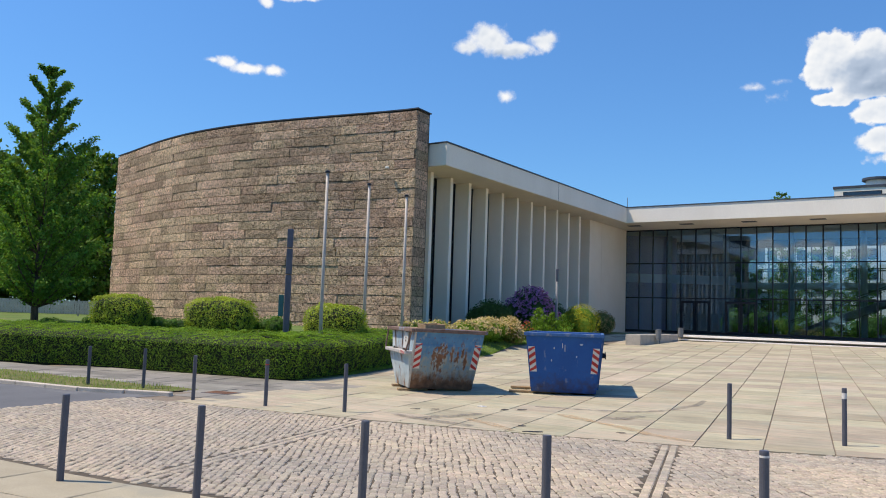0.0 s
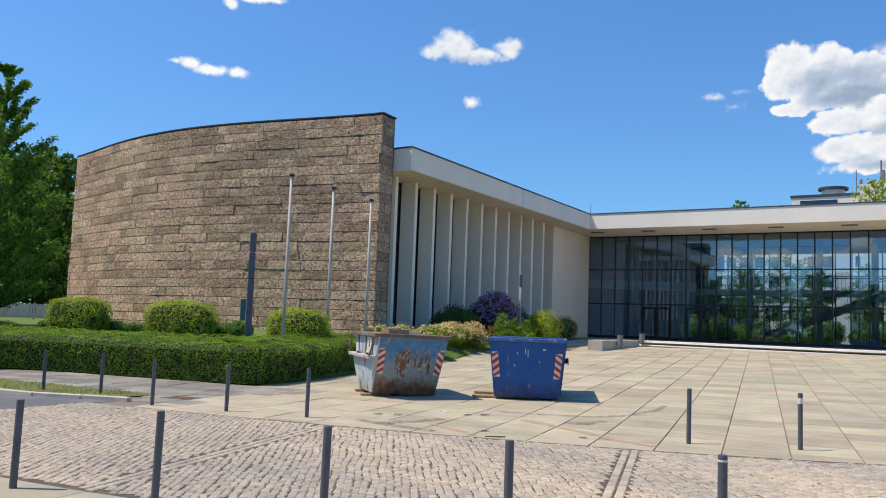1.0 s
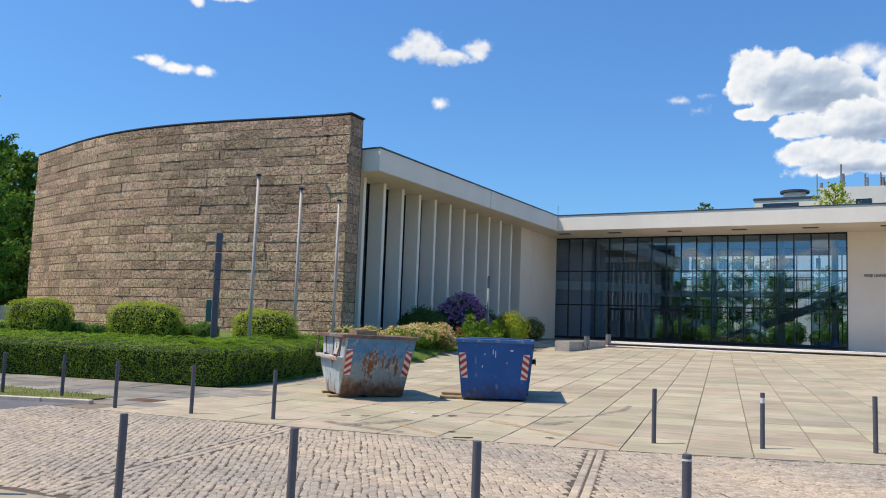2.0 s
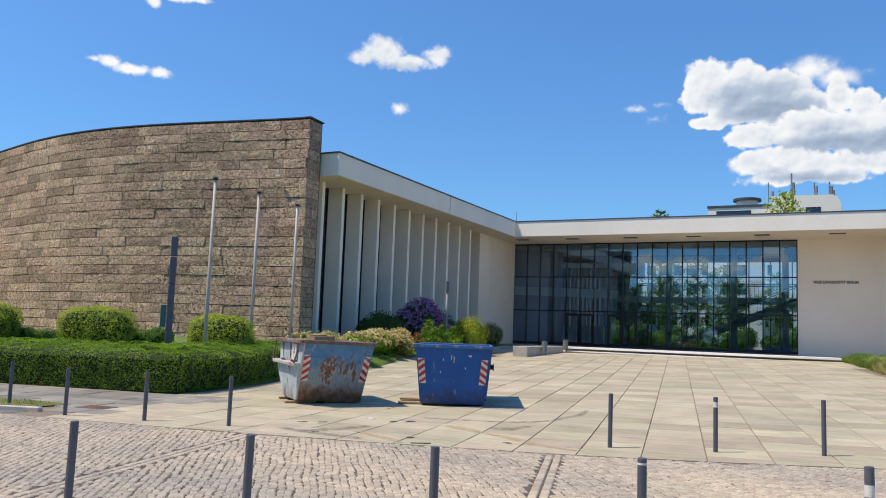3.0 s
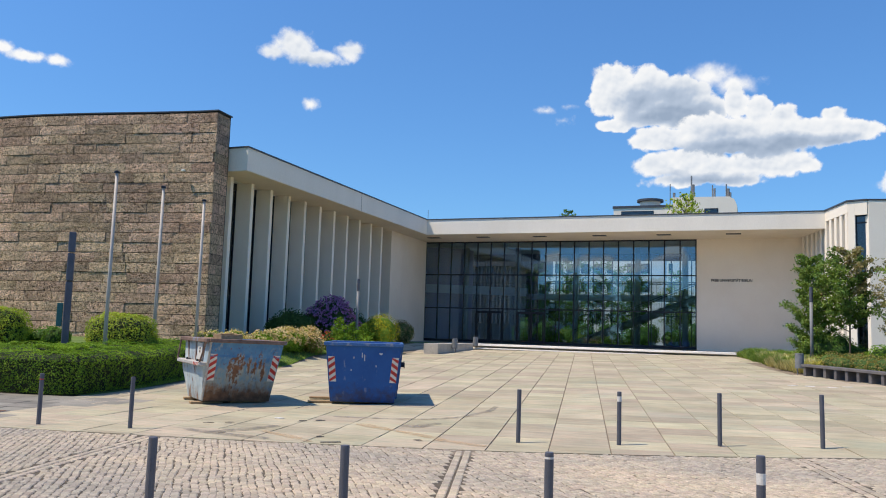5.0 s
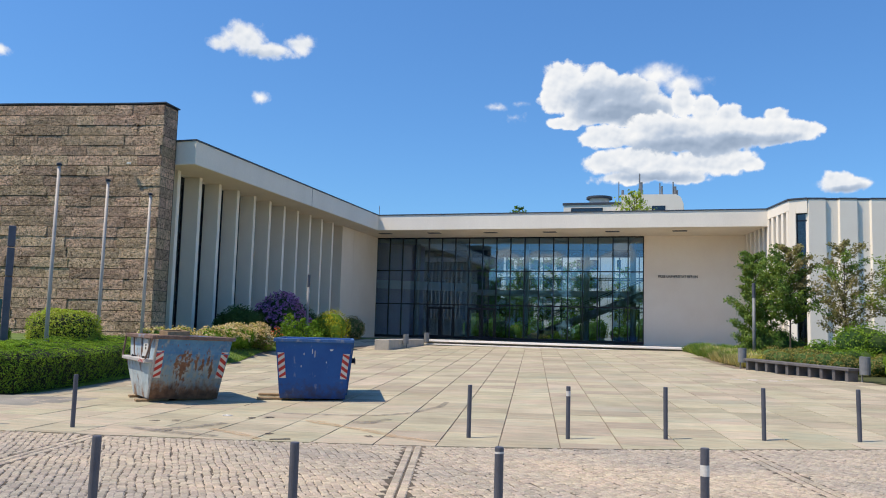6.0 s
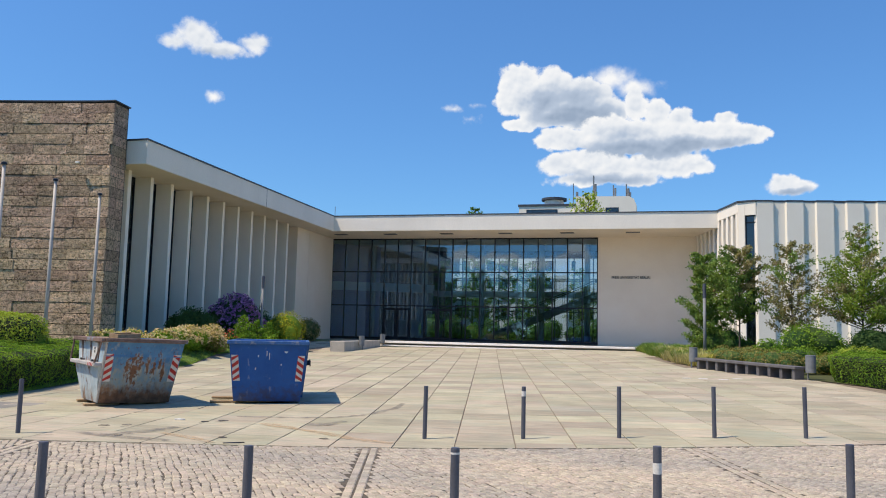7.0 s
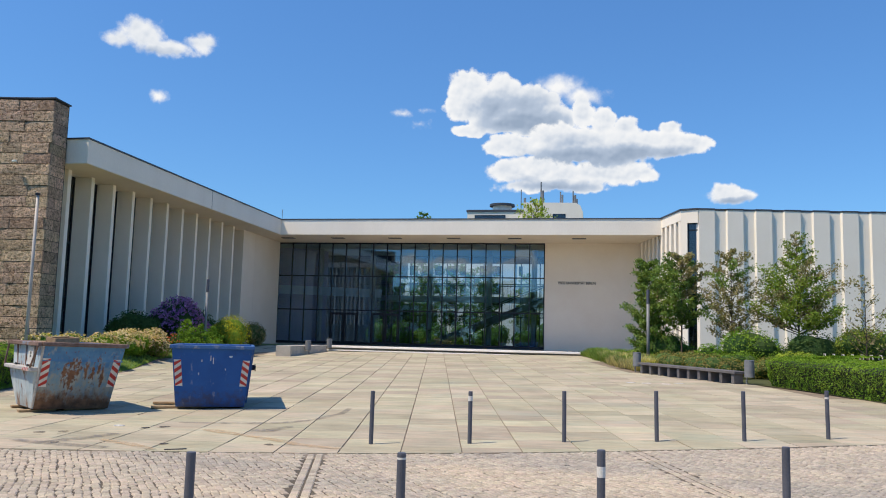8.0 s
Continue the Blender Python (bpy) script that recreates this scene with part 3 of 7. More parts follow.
while q < 21.0:
    wide = SETT_W * kr.uniform(0.92, 1.1)
    u = -8.0 + kr.uniform(0, SETT_L)
    ph = kr.uniform(0, 6.3)
    while u < 25.0:
        length = SETT_L * kr.uniform(0.8, 1.22)
        sway = 0.006 * math.sin(u * 2.6 + ph) + kr.uniform(-0.012, 0.012)
        c = LAY * (u + length / 2) + Vector((LAY.y, -LAY.x)) * (q + wide / 2 + sway)
        c += Vector((noise.noise(Vector((c.x * 0.9, c.y * 0.9, 0))), noise.noise(Vector((c.x * 0.9, c.y * 0.9, 7))))) * 0.045
        if in_setts(c) and min(abs(c.dot(OVER) - m) for m in SEAMS) > 0.165:
            setts.append((c.x, c.y, length - 0.006, wide - 0.005, kr.uniform(-0.006, 0.003), kr.uniform(-0.06, 0.06), kr.uniform(-0.06, 0.06),
                          0.349 + kr.uniform(-0.14, 0.14)))
        u += length
    q += wide
for m in SEAMS:
    for d in (-0.066, 0.066):
        u = -4.0 + kr.uniform(0, 0.1)
        while u < 22.0:
            length = kr.uniform(0.10, 0.17)
            c = RUN * (u + length / 2) + OVER * (m + d)
            if in_setts(c):
                setts.append((c.x, c.y, length - 0.018, 0.104, kr.uniform(-0.005, 0.001), kr.uniform(-0.02, 0.02), kr.uniform(-0.02, 0.02), kr.uniform(-0.02, 0.02)))
            u += length


def sett_points(s):
    x, y, length, wide, lift, t0, t1, turn = s
    a = Vector((RUN.x - RUN.y * turn, RUN.y + RUN.x * turn)).normalized()
    return slab_points(x, y, a.x, a.y, length / 2, wide / 2, lift, 0.05, 0.0105, (t0, t1))


setts.sort(key=lambda s: (s[0] + 2.2) ** 2 + (s[1] - 9.0) ** 2)

# Pavement beside the camera and along the hedge, laid in irregular slabs.


def in_walk(x, y):
    hedge = 15.45 + 0.221 * (x + 15.6)
    return y < hedge + 0.2 and x < -13.9 + 0.02 * y and y > 10.35 + 0.145 * (x + 19.2) + 0.35 and x > -60 and not in_verge(x, y)


def in_verge(x, y):
    return x < -15.2 and 10.2 + 0.145 * (x + 19.2) < y < 11.9 + 0.08 * (x + 19.2)


walk_slabs = []
wr = random.Random(11)
v = 9.5
while v < 18.0:
    u = -48.0
    depth = wr.uniform(0.5, 0.8)
    while u < -13.0:
        w = wr.uniform(0.6, 1.4)
        x, y = u + w / 2, v + depth / 2 + 0.2 * (u + 20)
        if in_walk(x, y):
            walk_slabs.append(slab_points(x, y, 0.98, 0.199, w / 2 - 0.012, depth / 2 - 0.012, wr.uniform(-0.006, 0.004), 0.05, 0.008))
        u += w
    v += depth
tagged(part("walk_bed", grid_mesh("walk_bed", np.arange(-50, -12.4, 0.5), np.arange(2, 18, 0.5), -0.03, lambda x, y: in_walk(x, y) or in_walk(x - 0.5, y)), M_JOINT, smooth=True),
       "sandy bed under the pavement slabs", "paving bed", kind="structure")
tagged(mesh_part("pavement", joined_slabs("pavement", walk_slabs), M_WALK), "grey patched stone pavement beside the hedge", "pavement", kind="structure")

near_slabs = []
v = 0.0
while v < 9.0:
    depth = 0.98
    u = -16.0 + wr.uniform(0, 1)
    while u < 8.0:
        w = wr.choice((1.0, 1.0, 1.3))
        x = u + w / 2
        y = street_y(x) - 0.06 - v - depth / 2
        if y > -6:
            s = (street_y(x + 0.3) - street_y(x - 0.3)) / 0.6
            a = Vector((1, s)).normalized()
            near_slabs.append(slab_points(x, y, a.x, a.y, w / 2 * math.sqrt(1 + s * s) - 0.012, depth / 2 * a.x - 0.010, wr.uniform(-0.004, 0.004), 0.06, 0.008))
        u += w
    v += depth
tagged(mesh_part("near_pavement", joined_slabs("near_pavement", near_slabs), M_SLAB_NEAR), "pale concrete slab pavement beside the bollards", "pavement", kind="structure")

# Kerb stones along the side street.
kerb = thing("kerb", pose(0, 0, 0), "pale granite kerb of the side street", "kerb", kind="structure")
for i in range(33):
    x0 = -47.6 + i * 1.0
    x = x0 + 0.5
    y = 9.80 + 0.145 * (x + 19.2) + (0.55 * smooth_step(-17.0, -14.4, x))
    bm = bmesh.new()
    box(bm, -0.495, 0.495, -0.08, 0.08, -0.12, 0.07, 0.012)
    k = part("kerb_stone", bm, M_KERB, kerb)
    bend = 0.145 + 0.55 * (smooth_step(-17.0, -14.4, x + 0.2) - smooth_step(-17.0, -14.4, x - 0.2)) / 0.4
    k.matrix_basis = pose(x, y, ground_z(x, y), 0, 0, math.degrees(math.atan(bend))) @ Matrix.Diagonal((math.sqrt(1 + bend * bend), 1, 1, 1))

# Lawn of the garden and the strip of grass at the kerb.


def strip_mesh(ys, left, right, columns, lift):
    """A sheet over the ground, row by row between two edges given over y; its columns crowd toward the right edge."""
    bm = bmesh.new()
    rows = []
    for y in ys:
        a, b = left(y), right(y)
        xs_ = [b + (a - b) * (i / columns) ** 2.2 for i in range(columns, -1, -1)]
        rows.append([bm.verts.new((x, y, ground_z(x, y) + lift)) for x in xs_])
    for r0, r1 in zip(rows, rows[1:]):
        for i in range(columns):
            bm.faces.new((r0[i], r0[i + 1], r1[i + 1], r1[i]))
    return bm


def lawn_right(y):
    return min(-15.6 + (0.976 * (y - 15.4) - 0.7) / 0.216, side_x(LEFT_SIDE, y) - 0.05)


tagged(part("lawn", strip_mesh(np.arange(6, 60.1, 0.4), lambda y: -95.0, lawn_right, 90, 0.006), M_LAWN, smooth=True),
       "short mown lawn between the hedge and the stone wall", "lawn", kind="structure")
tagged(part("planting_bed", strip_mesh(np.arange(55.6, 15.9, -0.4), lambda y: 45.0, lambda y: side_x(RIGHT_SIDE, y) + 0.42, 50, 0.012), M_EARTH, smooth=True),
       "dark soil bed planted with shrubs", "planting bed", kind="structure")

tagged(part("verge", grid_mesh("verge", np.arange(-40, -14, 0.25), np.arange(4, 14, 0.25), 0.012, in_verge), M_VERGE, smooth=True),
       "strip of dry yellowed grass along the kerb", "verge", kind="structure")

# ---- the auditorium with its curved stone wall ----
STONE_TOP = 11.0


def stone_plan(x):
    u = (x + 33.0) / 12.0
    return float(np.polyval([-1.153, -0.181, 3.123, -0.171, 26.584], u))


arc_x = np.linspace(-44.5, -21.3, 240)
arc_y = np.array([stone_plan(x) for x in arc_x])
arc_s = np.concatenate([[0], np.cumsum(np.hypot(np.diff(arc_x), np.diff(arc_y)))])
ARC = float(arc_s[-1])


def arc_point(s):
    """Place and outward turn on the face of the curved wall, s metres from its far end."""
    x, x1 = np.interp([s - 0.05, s + 0.05], arc_s, arc_x)
    y, y1 = np.interp([s - 0.05, s + 0.05], arc_s, arc_y)
    a = math.atan2(y1 - y, x1 - x)
    return Vector(((x + x1) / 2, (y + y1) / 2)), a


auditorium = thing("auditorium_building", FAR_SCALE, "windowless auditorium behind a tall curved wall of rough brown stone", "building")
front = [(float(x), stone_plan(x) + 0.05) for x in np.linspace(-44.5, -21.35, 40)]
bm = bmesh.new()
prism(bm, front + [(-21.45, 29.28), (-30.0, 28.6), (-37.0, 28.6), (-44.2, 30.4)], 0.0, STONE_TOP - 0.02)
stone_wall = part("stone_wall", bm, M_MORTAR, auditorium, "coursed rough stone wall with dark joints")
bm = bmesh.new()
prism(bm, [(-44.2, 30.0), (-37, 28.7), (-30, 28.7), (-23.8, 29.4), (-24.6, 62), (-44, 62)], 0.0, 10.2)
part("hall_body", bm, M_WHITE, auditorium)
bm = bmesh.new()
cap = [(x, y - 0.075) for x, y in front]
prism(bm, [(cap[0][0] - 0.06, cap[0][1])] + cap[1:-1] + [(-21.25, 28.12), (-21.36, 29.3), (-30.0, 28.75), (-37.0, 28.75), (-44.3, 30.5)], STONE_TOP - 0.02, STONE_TOP + 0.03)
part("coping", bm, M_FLASH, auditorium, "dark metal coping")

# ---- the colonnade wing ----
ROOF_Z, SOFFIT_Z = 9.6, 8.6
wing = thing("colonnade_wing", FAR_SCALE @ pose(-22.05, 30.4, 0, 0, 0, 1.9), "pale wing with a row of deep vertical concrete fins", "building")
FIN_STEP = 1.72
bm = bmesh.new()
box(bm, -0.86, 0.0, -0.12, 0.12, 0.3, SOFFIT_Z - 0.01, 0.012)
fin_mesh = bpy.data.meshes.new("fin")
bm.to_mesh(fin_mesh)
bm.free()
fin_mesh.materials.append(M_RIB)
for i in range(11):
    f = new("fin", fin_mesh)
    f.parent = wing
    f.location = (0, 0.08 + i * FIN_STEP, 0)
bm = bmesh.new()
box(bm, -0.9, -0.02, 18.95, 21.0, 0.3, SOFFIT_Z - 0.01, 0.01)
part("end_wall", bm, M_WALL, wing)
bm = bmesh.new()
box(bm, -0.9, -0.02, 21.02, 25.75, 0.3, SOFFIT_Z - 0.01, 0.01)
part("end_wall", bm, M_WALL, wing)
bm = bmesh.new()
box(bm, -1.0, -0.3, -1.0, -0.125, 0.3, SOFFIT_Z - 0.01)
part("jamb", bm, M_RIB, wing)
for i in range(11):
    y0, y1 = i * FIN_STEP + 0.205, (i + 1) * FIN_STEP - 0.045
    bm = bmesh.new()
    box(bm, -0.86, -0.80, y0, y0 + 0.06, 0.5, SOFFIT_Z - 0.02)
    box(bm, -0.86, -0.80, y1 - 0.06, y1, 0.5, SOFFIT_Z - 0.02)
    for z in (0.5, 3.2, 5.6, SOFFIT_Z - 0.35):
        box(bm, -0.86, -0.80, y0 + 0.06, y1 - 0.06, z, z + 0.07 if z < 8 else SOFFIT_Z - 0.02)
    w = part("window", bm, M_DARK, wing)
    bm = bmesh.new()
    box(bm, -0.84, -0.83, y0 + 0.06, y1 - 0.06, 0.57, SOFFIT_Z - 0.36)
    part("pane", bm, M_GLASS_DARK, w).visible_shadow = False
bm = bmesh.new()
box(bm, -4.2, -4.0, -0.8, 25.5, 0.3, SOFFIT_Z)
box(bm, -4.0, -0.9, -0.9, 25.5, 0.3, 0.5)
part("corridor", bm, M_INSIDE, wing)

# ---- the entrance hall ----
GLASS_Y, FLOOR_Z = 56.2, 1.29
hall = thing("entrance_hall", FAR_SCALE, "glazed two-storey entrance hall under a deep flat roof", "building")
roof_plan = [(-21.42, 29.32), (-20.48, 29.31), (-21.14, 51.72), (3.9, 51.7), (2.6, 57.0), (2.6, 65.6), (-26.0, 65.6), (-24.4, 50.0), (-23.6, 29.6)]
bm = bmesh.new()
prism(bm, roof_plan, SOFFIT_Z, ROOF_Z)
part("fascia", bm, M_WHITE, hall)
bm = bmesh.new()
prism(bm, [(-21.44, 29.28), (-20.44, 29.27), (-21.10, 51.68), (3.9, 51.66), (2.6, 57.0), (2.6, 65.64), (-26.0, 65.64), (-24.4, 50.0), (-23.6, 29.56)], ROOF_Z + 0.002, ROOF_Z + 0.07)
part("roof_edge", bm, M_FLASH, hall)
bm = bmesh.new()
prism(bm, [(-22.3, 29.36), (-20.55, 29.36), (-21.2, 51.8), (3.8, 51.78), (2.6, 56.9), (2.5, 65.5), (-26, 65.5), (-24.2, 50)], SOFFIT_Z - 0.012, SOFFIT_Z - 0.004)
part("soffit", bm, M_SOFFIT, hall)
for x in (-21.25, -17.62, -13.57, -9.52, -5.4, -1.19):
    bm = bmesh.new()
    box(bm, x - 0.45, x + 0.45, 53.2, 53.7, SOFFIT_Z - 0.04, SOFFIT_Z - 0.008, 0.01)
    part("soffit_lamp", bm, M_DARK, hall, "dark recessed soffit lamp")
bm = bmesh.new()
box(bm, -3.58, 2.9, GLASS_Y - 0.05, GLASS_Y + 0.3, 0.9, SOFFIT_Z - 0.013)
part("plain_wall", bm, M_WALL, hall)
# platform with two steps
bm = bmesh.new()
box(bm, -18.6, 4.2, 54.05, 54.9, 1.075, 1.205, 0.012)
stairs = thing("entrance_steps", pose(0, 0, 0), "wide white stone steps before the glazed hall", "steps")
part("step", bm, M_STEP, stairs, "white stone step slab over a shadow gap")
bm = bmesh.new()
box(bm, -29.0, 4.2, 54.95, 68.4, 0.5, 1.10)
part("platform", bm, M_PALE_STONE, stairs, "pale stone platform")
bm = bmesh.new()
box(bm, -18.4, 4.2, 53.75, 54.49, 0.85, 0.93, 0.012)
part("step", bm, M_STEP, stairs, "white stone step slab over a shadow gap")
# glazing
GX0, GX1, PANES = -22.95, -3.6, 19
pw = (GX1 - GX0) / PANES
rows_z = (FLOOR_Z, 3.72, 6.16, SOFFIT_Z - 0.02)
bm = bmesh.new()
box(bm, GX0 - 0.035, GX1 + 0.035, GLASS_Y - 0.06, GLASS_Y + 0.06, SOFFIT_Z - 0.10, SOFFIT_Z - 0.014)
glazing = part("window_wall", bm, M_DARK, hall, "tall glazing with slim dark mullions")
bm = bmesh.new()
box(bm, -0.035, 0.035, -0.07, 0.07, FLOOR_Z, SOFFIT_Z - 0.103)
mullion_mesh = bpy.data.meshes.new("mullion")
bm.to_mesh(mullion_mesh)
bm.free()
mullion_mesh.materials.append(M_DARK)
for i in range(PANES + 1):
    mu = new("mullion", mullion_mesh)
    mu.parent = glazing
    mu.location = (GX0 + i * pw, GLASS_Y, 0)
for j, z in enumerate(rows_z[:3]):
    for i in range(PANES):
        bm = bmesh.new()
        x = GX0 + i * pw
        zz = z if j < 3 else SOFFIT_Z - 0.10
        box(bm, x + 0.035, x + pw - 0.035, GLASS_Y - 0.05, GLASS_Y + 0.05, zz - (0.0 if j in (0, 3) else 0.04), zz + (0.16 if j == 0 else 0.04 if j < 3 else 0.08))
        part("transom", bm, M_DARK, glazing)
bm = bmesh.new()
box(bm, -pw / 2 + 0.035, pw / 2 - 0.035, -0.006, 0.006, 0, 1)
pane_mesh = bpy.data.meshes.new("pane")
bm.to_mesh(pane_mesh)
bm.free()
pane_mesh.materials.append(M_GLASS)
pane_rng = random.Random(2)
for j in range(3):
    z0, z1 = rows_z[j] + (0.16 if j == 0 else 0.04), rows_z[j + 1] - (0.04 if j < 2 else 0.08)
    for i in range(PANES):
        p = new("pane", pane_mesh)
        p.parent = glazing
        p.matrix_basis = pose(GX0 + (i + 0.5) * pw, GLASS_Y, z0, pane_rng.uniform(-0.15, 0.15), 0, pane_rng.uniform(-0.2, 0.2)) @ Matrix.Diagonal((1, 1, z1 - z0, 1))
        p.visible_shadow = False

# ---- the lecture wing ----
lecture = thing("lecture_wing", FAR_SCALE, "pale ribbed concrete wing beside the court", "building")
W = Vector((4.74, 48.4))
FW = Vector((5.64, 48.05))
RET = Vector((2.75, 56.2))
FDIR = Vector((math.cos(radians(8.5)), math.sin(radians(8.5))))
END = FW + FDIR * 24
back = Vector((-FDIR.y, FDIR.x))
bm = bmesh.new()
prism(bm, [W + Vector((0.45, 0.2)), FW + back * 0.15, END + back * 0.15, END + back * 16, RET + Vector((0.5, 14)), RET + Vector((0.5, 0))], 0.3, ROOF_Z - 0.02)
part("wall", bm, M_RIB, lecture)
bm = bmesh.new()
prism(bm, [W + Vector((-0.05, -0.05)), FW + Vector((0, -0.05)), FW + back * 0.13, END + back * 0.13, END + back * 16, RET + Vector((0.3, 14)), RET - Vector((0.06, 0))], ROOF_Z - 0.0, ROOF_Z + 0.09)
part("roof_edge", bm, M_FLASH, lecture)
bm = bmesh.new()
prism(bm, [(0.0, 0.17), (0.07, 0.0), (0.96, 0.0), (0.96, 0.42), (0.0, 0.42)], 0.3, ROOF_Z - 0.005)
rib_mesh = bpy.data.meshes.new("rib")
bm.to_mesh(rib_mesh)
bm.free()
rib_mesh.materials.append(M_RIB)
bm = bmesh.new()
prism(bm, [(-0.02, 0.14), (0.06, -0.02), (0.97, -0.02), (0.97, 0.12), (0.0, 0.12)], ROOF_Z - 0.004, ROOF_Z + 0.085)
cap_mesh = bpy.data.meshes.new("rib_cap")
bm.to_mesh(cap_mesh)
bm.free()
cap_mesh.materials.append(M_FLASH)
for i in range(14):
    p = FW + FDIR * (i * 1.617)
    c = new("rib_cap", cap_mesh)
    c.parent = lecture
    c.matrix_basis = pose(p.x, p.y, 0, 0, 0, 8.5)
    r = new("rib", rib_mesh)
    r.parent = lecture
    r.matrix_basis = pose(p.x, p.y, 0, 0, 0, 8.5)
rdir = (RET - W).normalized()
rang = math.degrees(math.atan2(rdir.y, rdir.x))
bm = bmesh.new()
box(bm, 0.0, 0.34, -0.42, 0.0, 0.3, ROOF_Z - 0.6, 0.01)
slim_mesh = bpy.data.meshes.new("slim_fin")
bm.to_mesh(slim_mesh)
bm.free()
slim_mesh.materials.append(M_RIB)
for i in range(10):
    p = W + rdir * (0.1 + i * 0.8)
    f = new("slim_fin", slim_mesh)
    f.parent = lecture
    f.matrix_basis = pose(p.x, p.y, 0, 0, 0, rang)
length = (RET - W).length
bm = bmesh.new()
box(bm, 0.0, length, -0.42, 0.01, ROOF_Z - 0.6, ROOF_Z - 0.005, 0.01, pose(W.x, W.y, 0, 0, 0, rang))
part("fascia", bm, M_RIB, lecture)
for i in range(9):
    bm = bmesh.new()
    box(bm, 0.36 + i * 0.8, 0.88 + i * 0.8, -0.41, -0.36, 0.5, ROOF_Z - 0.62, 0, pose(W.x, W.y, 0, 0, 0, rang))
    part("window", bm, M_GLASS_DARK, lecture)
wdir = FW - W
wang = math.degrees(math.atan2(wdir.y, wdir.x))
bm = bmesh.new()
box(bm, 0.0, 0.36, 0.0, 0.3, 0.3, ROOF_Z - 0.01, 0.01, pose(W.x, W.y, 0, 0, 0, wang))
box(bm, 0.36, wdir.length, 0.0, 0.3, ROOF_Z - 0.75, ROOF_Z - 0.01, 0.0, pose(W.x, W.y, 0, 0, 0, wang))
part("corner_pier", bm, M_RIB, lecture)
bm = bmesh.new()
for z in (0.6, 5.0, ROOF_Z - 1.2, ROOF_Z - 0.82):
    box(bm, 0.36, wdir.length, 0.12, 0.2, z, z + 0.07, 0, pose(W.x, W.y, 0, 0, 0, wang))
box(bm, 0.36, 0.42, 0.12, 0.2, 0.6, ROOF_Z - 0.75, 0, pose(W.x, W.y, 0, 0, 0, wang))
win = part("window", bm, M_DARK, lecture)
bm = bmesh.new()
box(bm, 0.42, wdir.length, 0.15, 0.16, 0.6, ROOF_Z - 0.75, 0, pose(W.x, W.y, 0, 0, 0, wang))
part("pane", bm, M_GLASS_DARK, win)

# ---- inside the hall ----
bm = bmesh.new()
box(bm, -26.0, -3.0, 57.0, 65.3, FLOOR_Z - 0.2, FLOOR_Z - 0.01)
part("hall_floor", bm, M_HALL_FLOOR, hall)
bm = bmesh.new()
box(bm, -3.2, -2.9, 56.5, 65.3, FLOOR_Z, SOFFIT_Z - 0.02)
part("inner_wall", bm, M_INSIDE, hall)
bm = bmesh.new()
pts = [(-26.0 + i * 0.58, 58.8 + 2.4 * (i / 8) ** 1.5) for i in range(9)]
prism(bm, [(x, y) for x, y in pts] + [(-21.36, 62.5), (-26.0, 62.5)], FLOOR_Z, SOFFIT_Z - 0.02)
part("drum_wall", bm, M_HALL_DARK, hall, "dark curved wall of the auditorium foyer")
bm = bmesh.new()
rim = [(-26.0 + 9.2 * i / 12, 57.2 + 5.2 * (i / 12) ** 1.2) for i in range(13)]
prism(bm, rim + [(x, y + 0.15) for x, y in rim[::-1]], 4.95, 5.6)
part("balcony_front", bm, M_PAPER, hall)
bm = bmesh.new()
box(bm, -16.8, -3.2, 62.2, 64.2, 4.75, 5.15, 0.01)
part("gallery_floor", bm, M_INSIDE, hall)
for x in (-21.2, -17.0, -12.5, -7.95, -4.6):
    bm = bmesh.new()
    tube(bm, [(x, 60.4, FLOOR_Z - 0.02), (x, 60.4, SOFFIT_Z - 0.02)], 0.21, 14)
    part("column", bm, M_PALE_STONE, hall, smooth=True)
bm = bmesh.new()
box(bm, -16.8, -3.2, 62.2, 62.26, 6.1, 6.16)
for i in range(52):
    x = -16.7 + i * 0.26
    box(bm, x, x + 0.02, 62.22, 62.24, 5.15, 6.1)
part("gallery_railing", bm, M_DARK, hall)
bm = bmesh.new()
SX0, SX1, SZ0, SZ1 = -12.4, -3.9, FLOOR_Z, 4.95
for i in range(21):
    x = SX0 + (SX1 - SX0) * i / 21
    z = SZ0 + (SZ1 - SZ0) * (i + 1) / 21
    box(bm, x, x + 0.46, 58.6, 60.0, z - 0.06, z)
part("stair_treads", bm, M_INSIDE, hall)
for yy in (58.5, 60.05):
    bm = bmesh.new()
    q = [(SX0, SZ0 - 0.05), (SX0 + 0.5, SZ0 - 0.05), (SX1 + 0.3, SZ1 - 0.35), (SX1 + 0.3, SZ1 + 0.1), (SX0, SZ0 + 0.25)]
    a = [bm.verts.new((x, yy, z)) for x, z in q]
    b = [bm.verts.new((x, yy + 0.08, z)) for x, z in q]
    bm.faces.new(a)
    bm.faces.new(b[::-1])
    for i in range(5):
        bm.faces.new((a[i], b[i], b[(i + 1) % 5], a[(i + 1) % 5]))
    part("stair_stringer", bm, M_CONCRETE, hall)
    bm = bmesh.new()
    tube(bm, [(SX0, yy + 0.04, SZ0 + 1.0), (SX1 + 0.3, yy + 0.04, SZ1 + 0.95)], 0.03, 6)
    for i in range(12):
        x, z = SX0 + (SX1 - SX0) * i / 11, SZ0 + (SZ1 - SZ0) * i / 11
        tube(bm, [(x, yy + 0.04, z + 0.1), (x, yy + 0.04, z + 0.98)], 0.012, 5)
    part("handrail", bm, M_DARK, hall)
# dark band added over the rear glazing to darken the top panes
bm = bmesh.new()
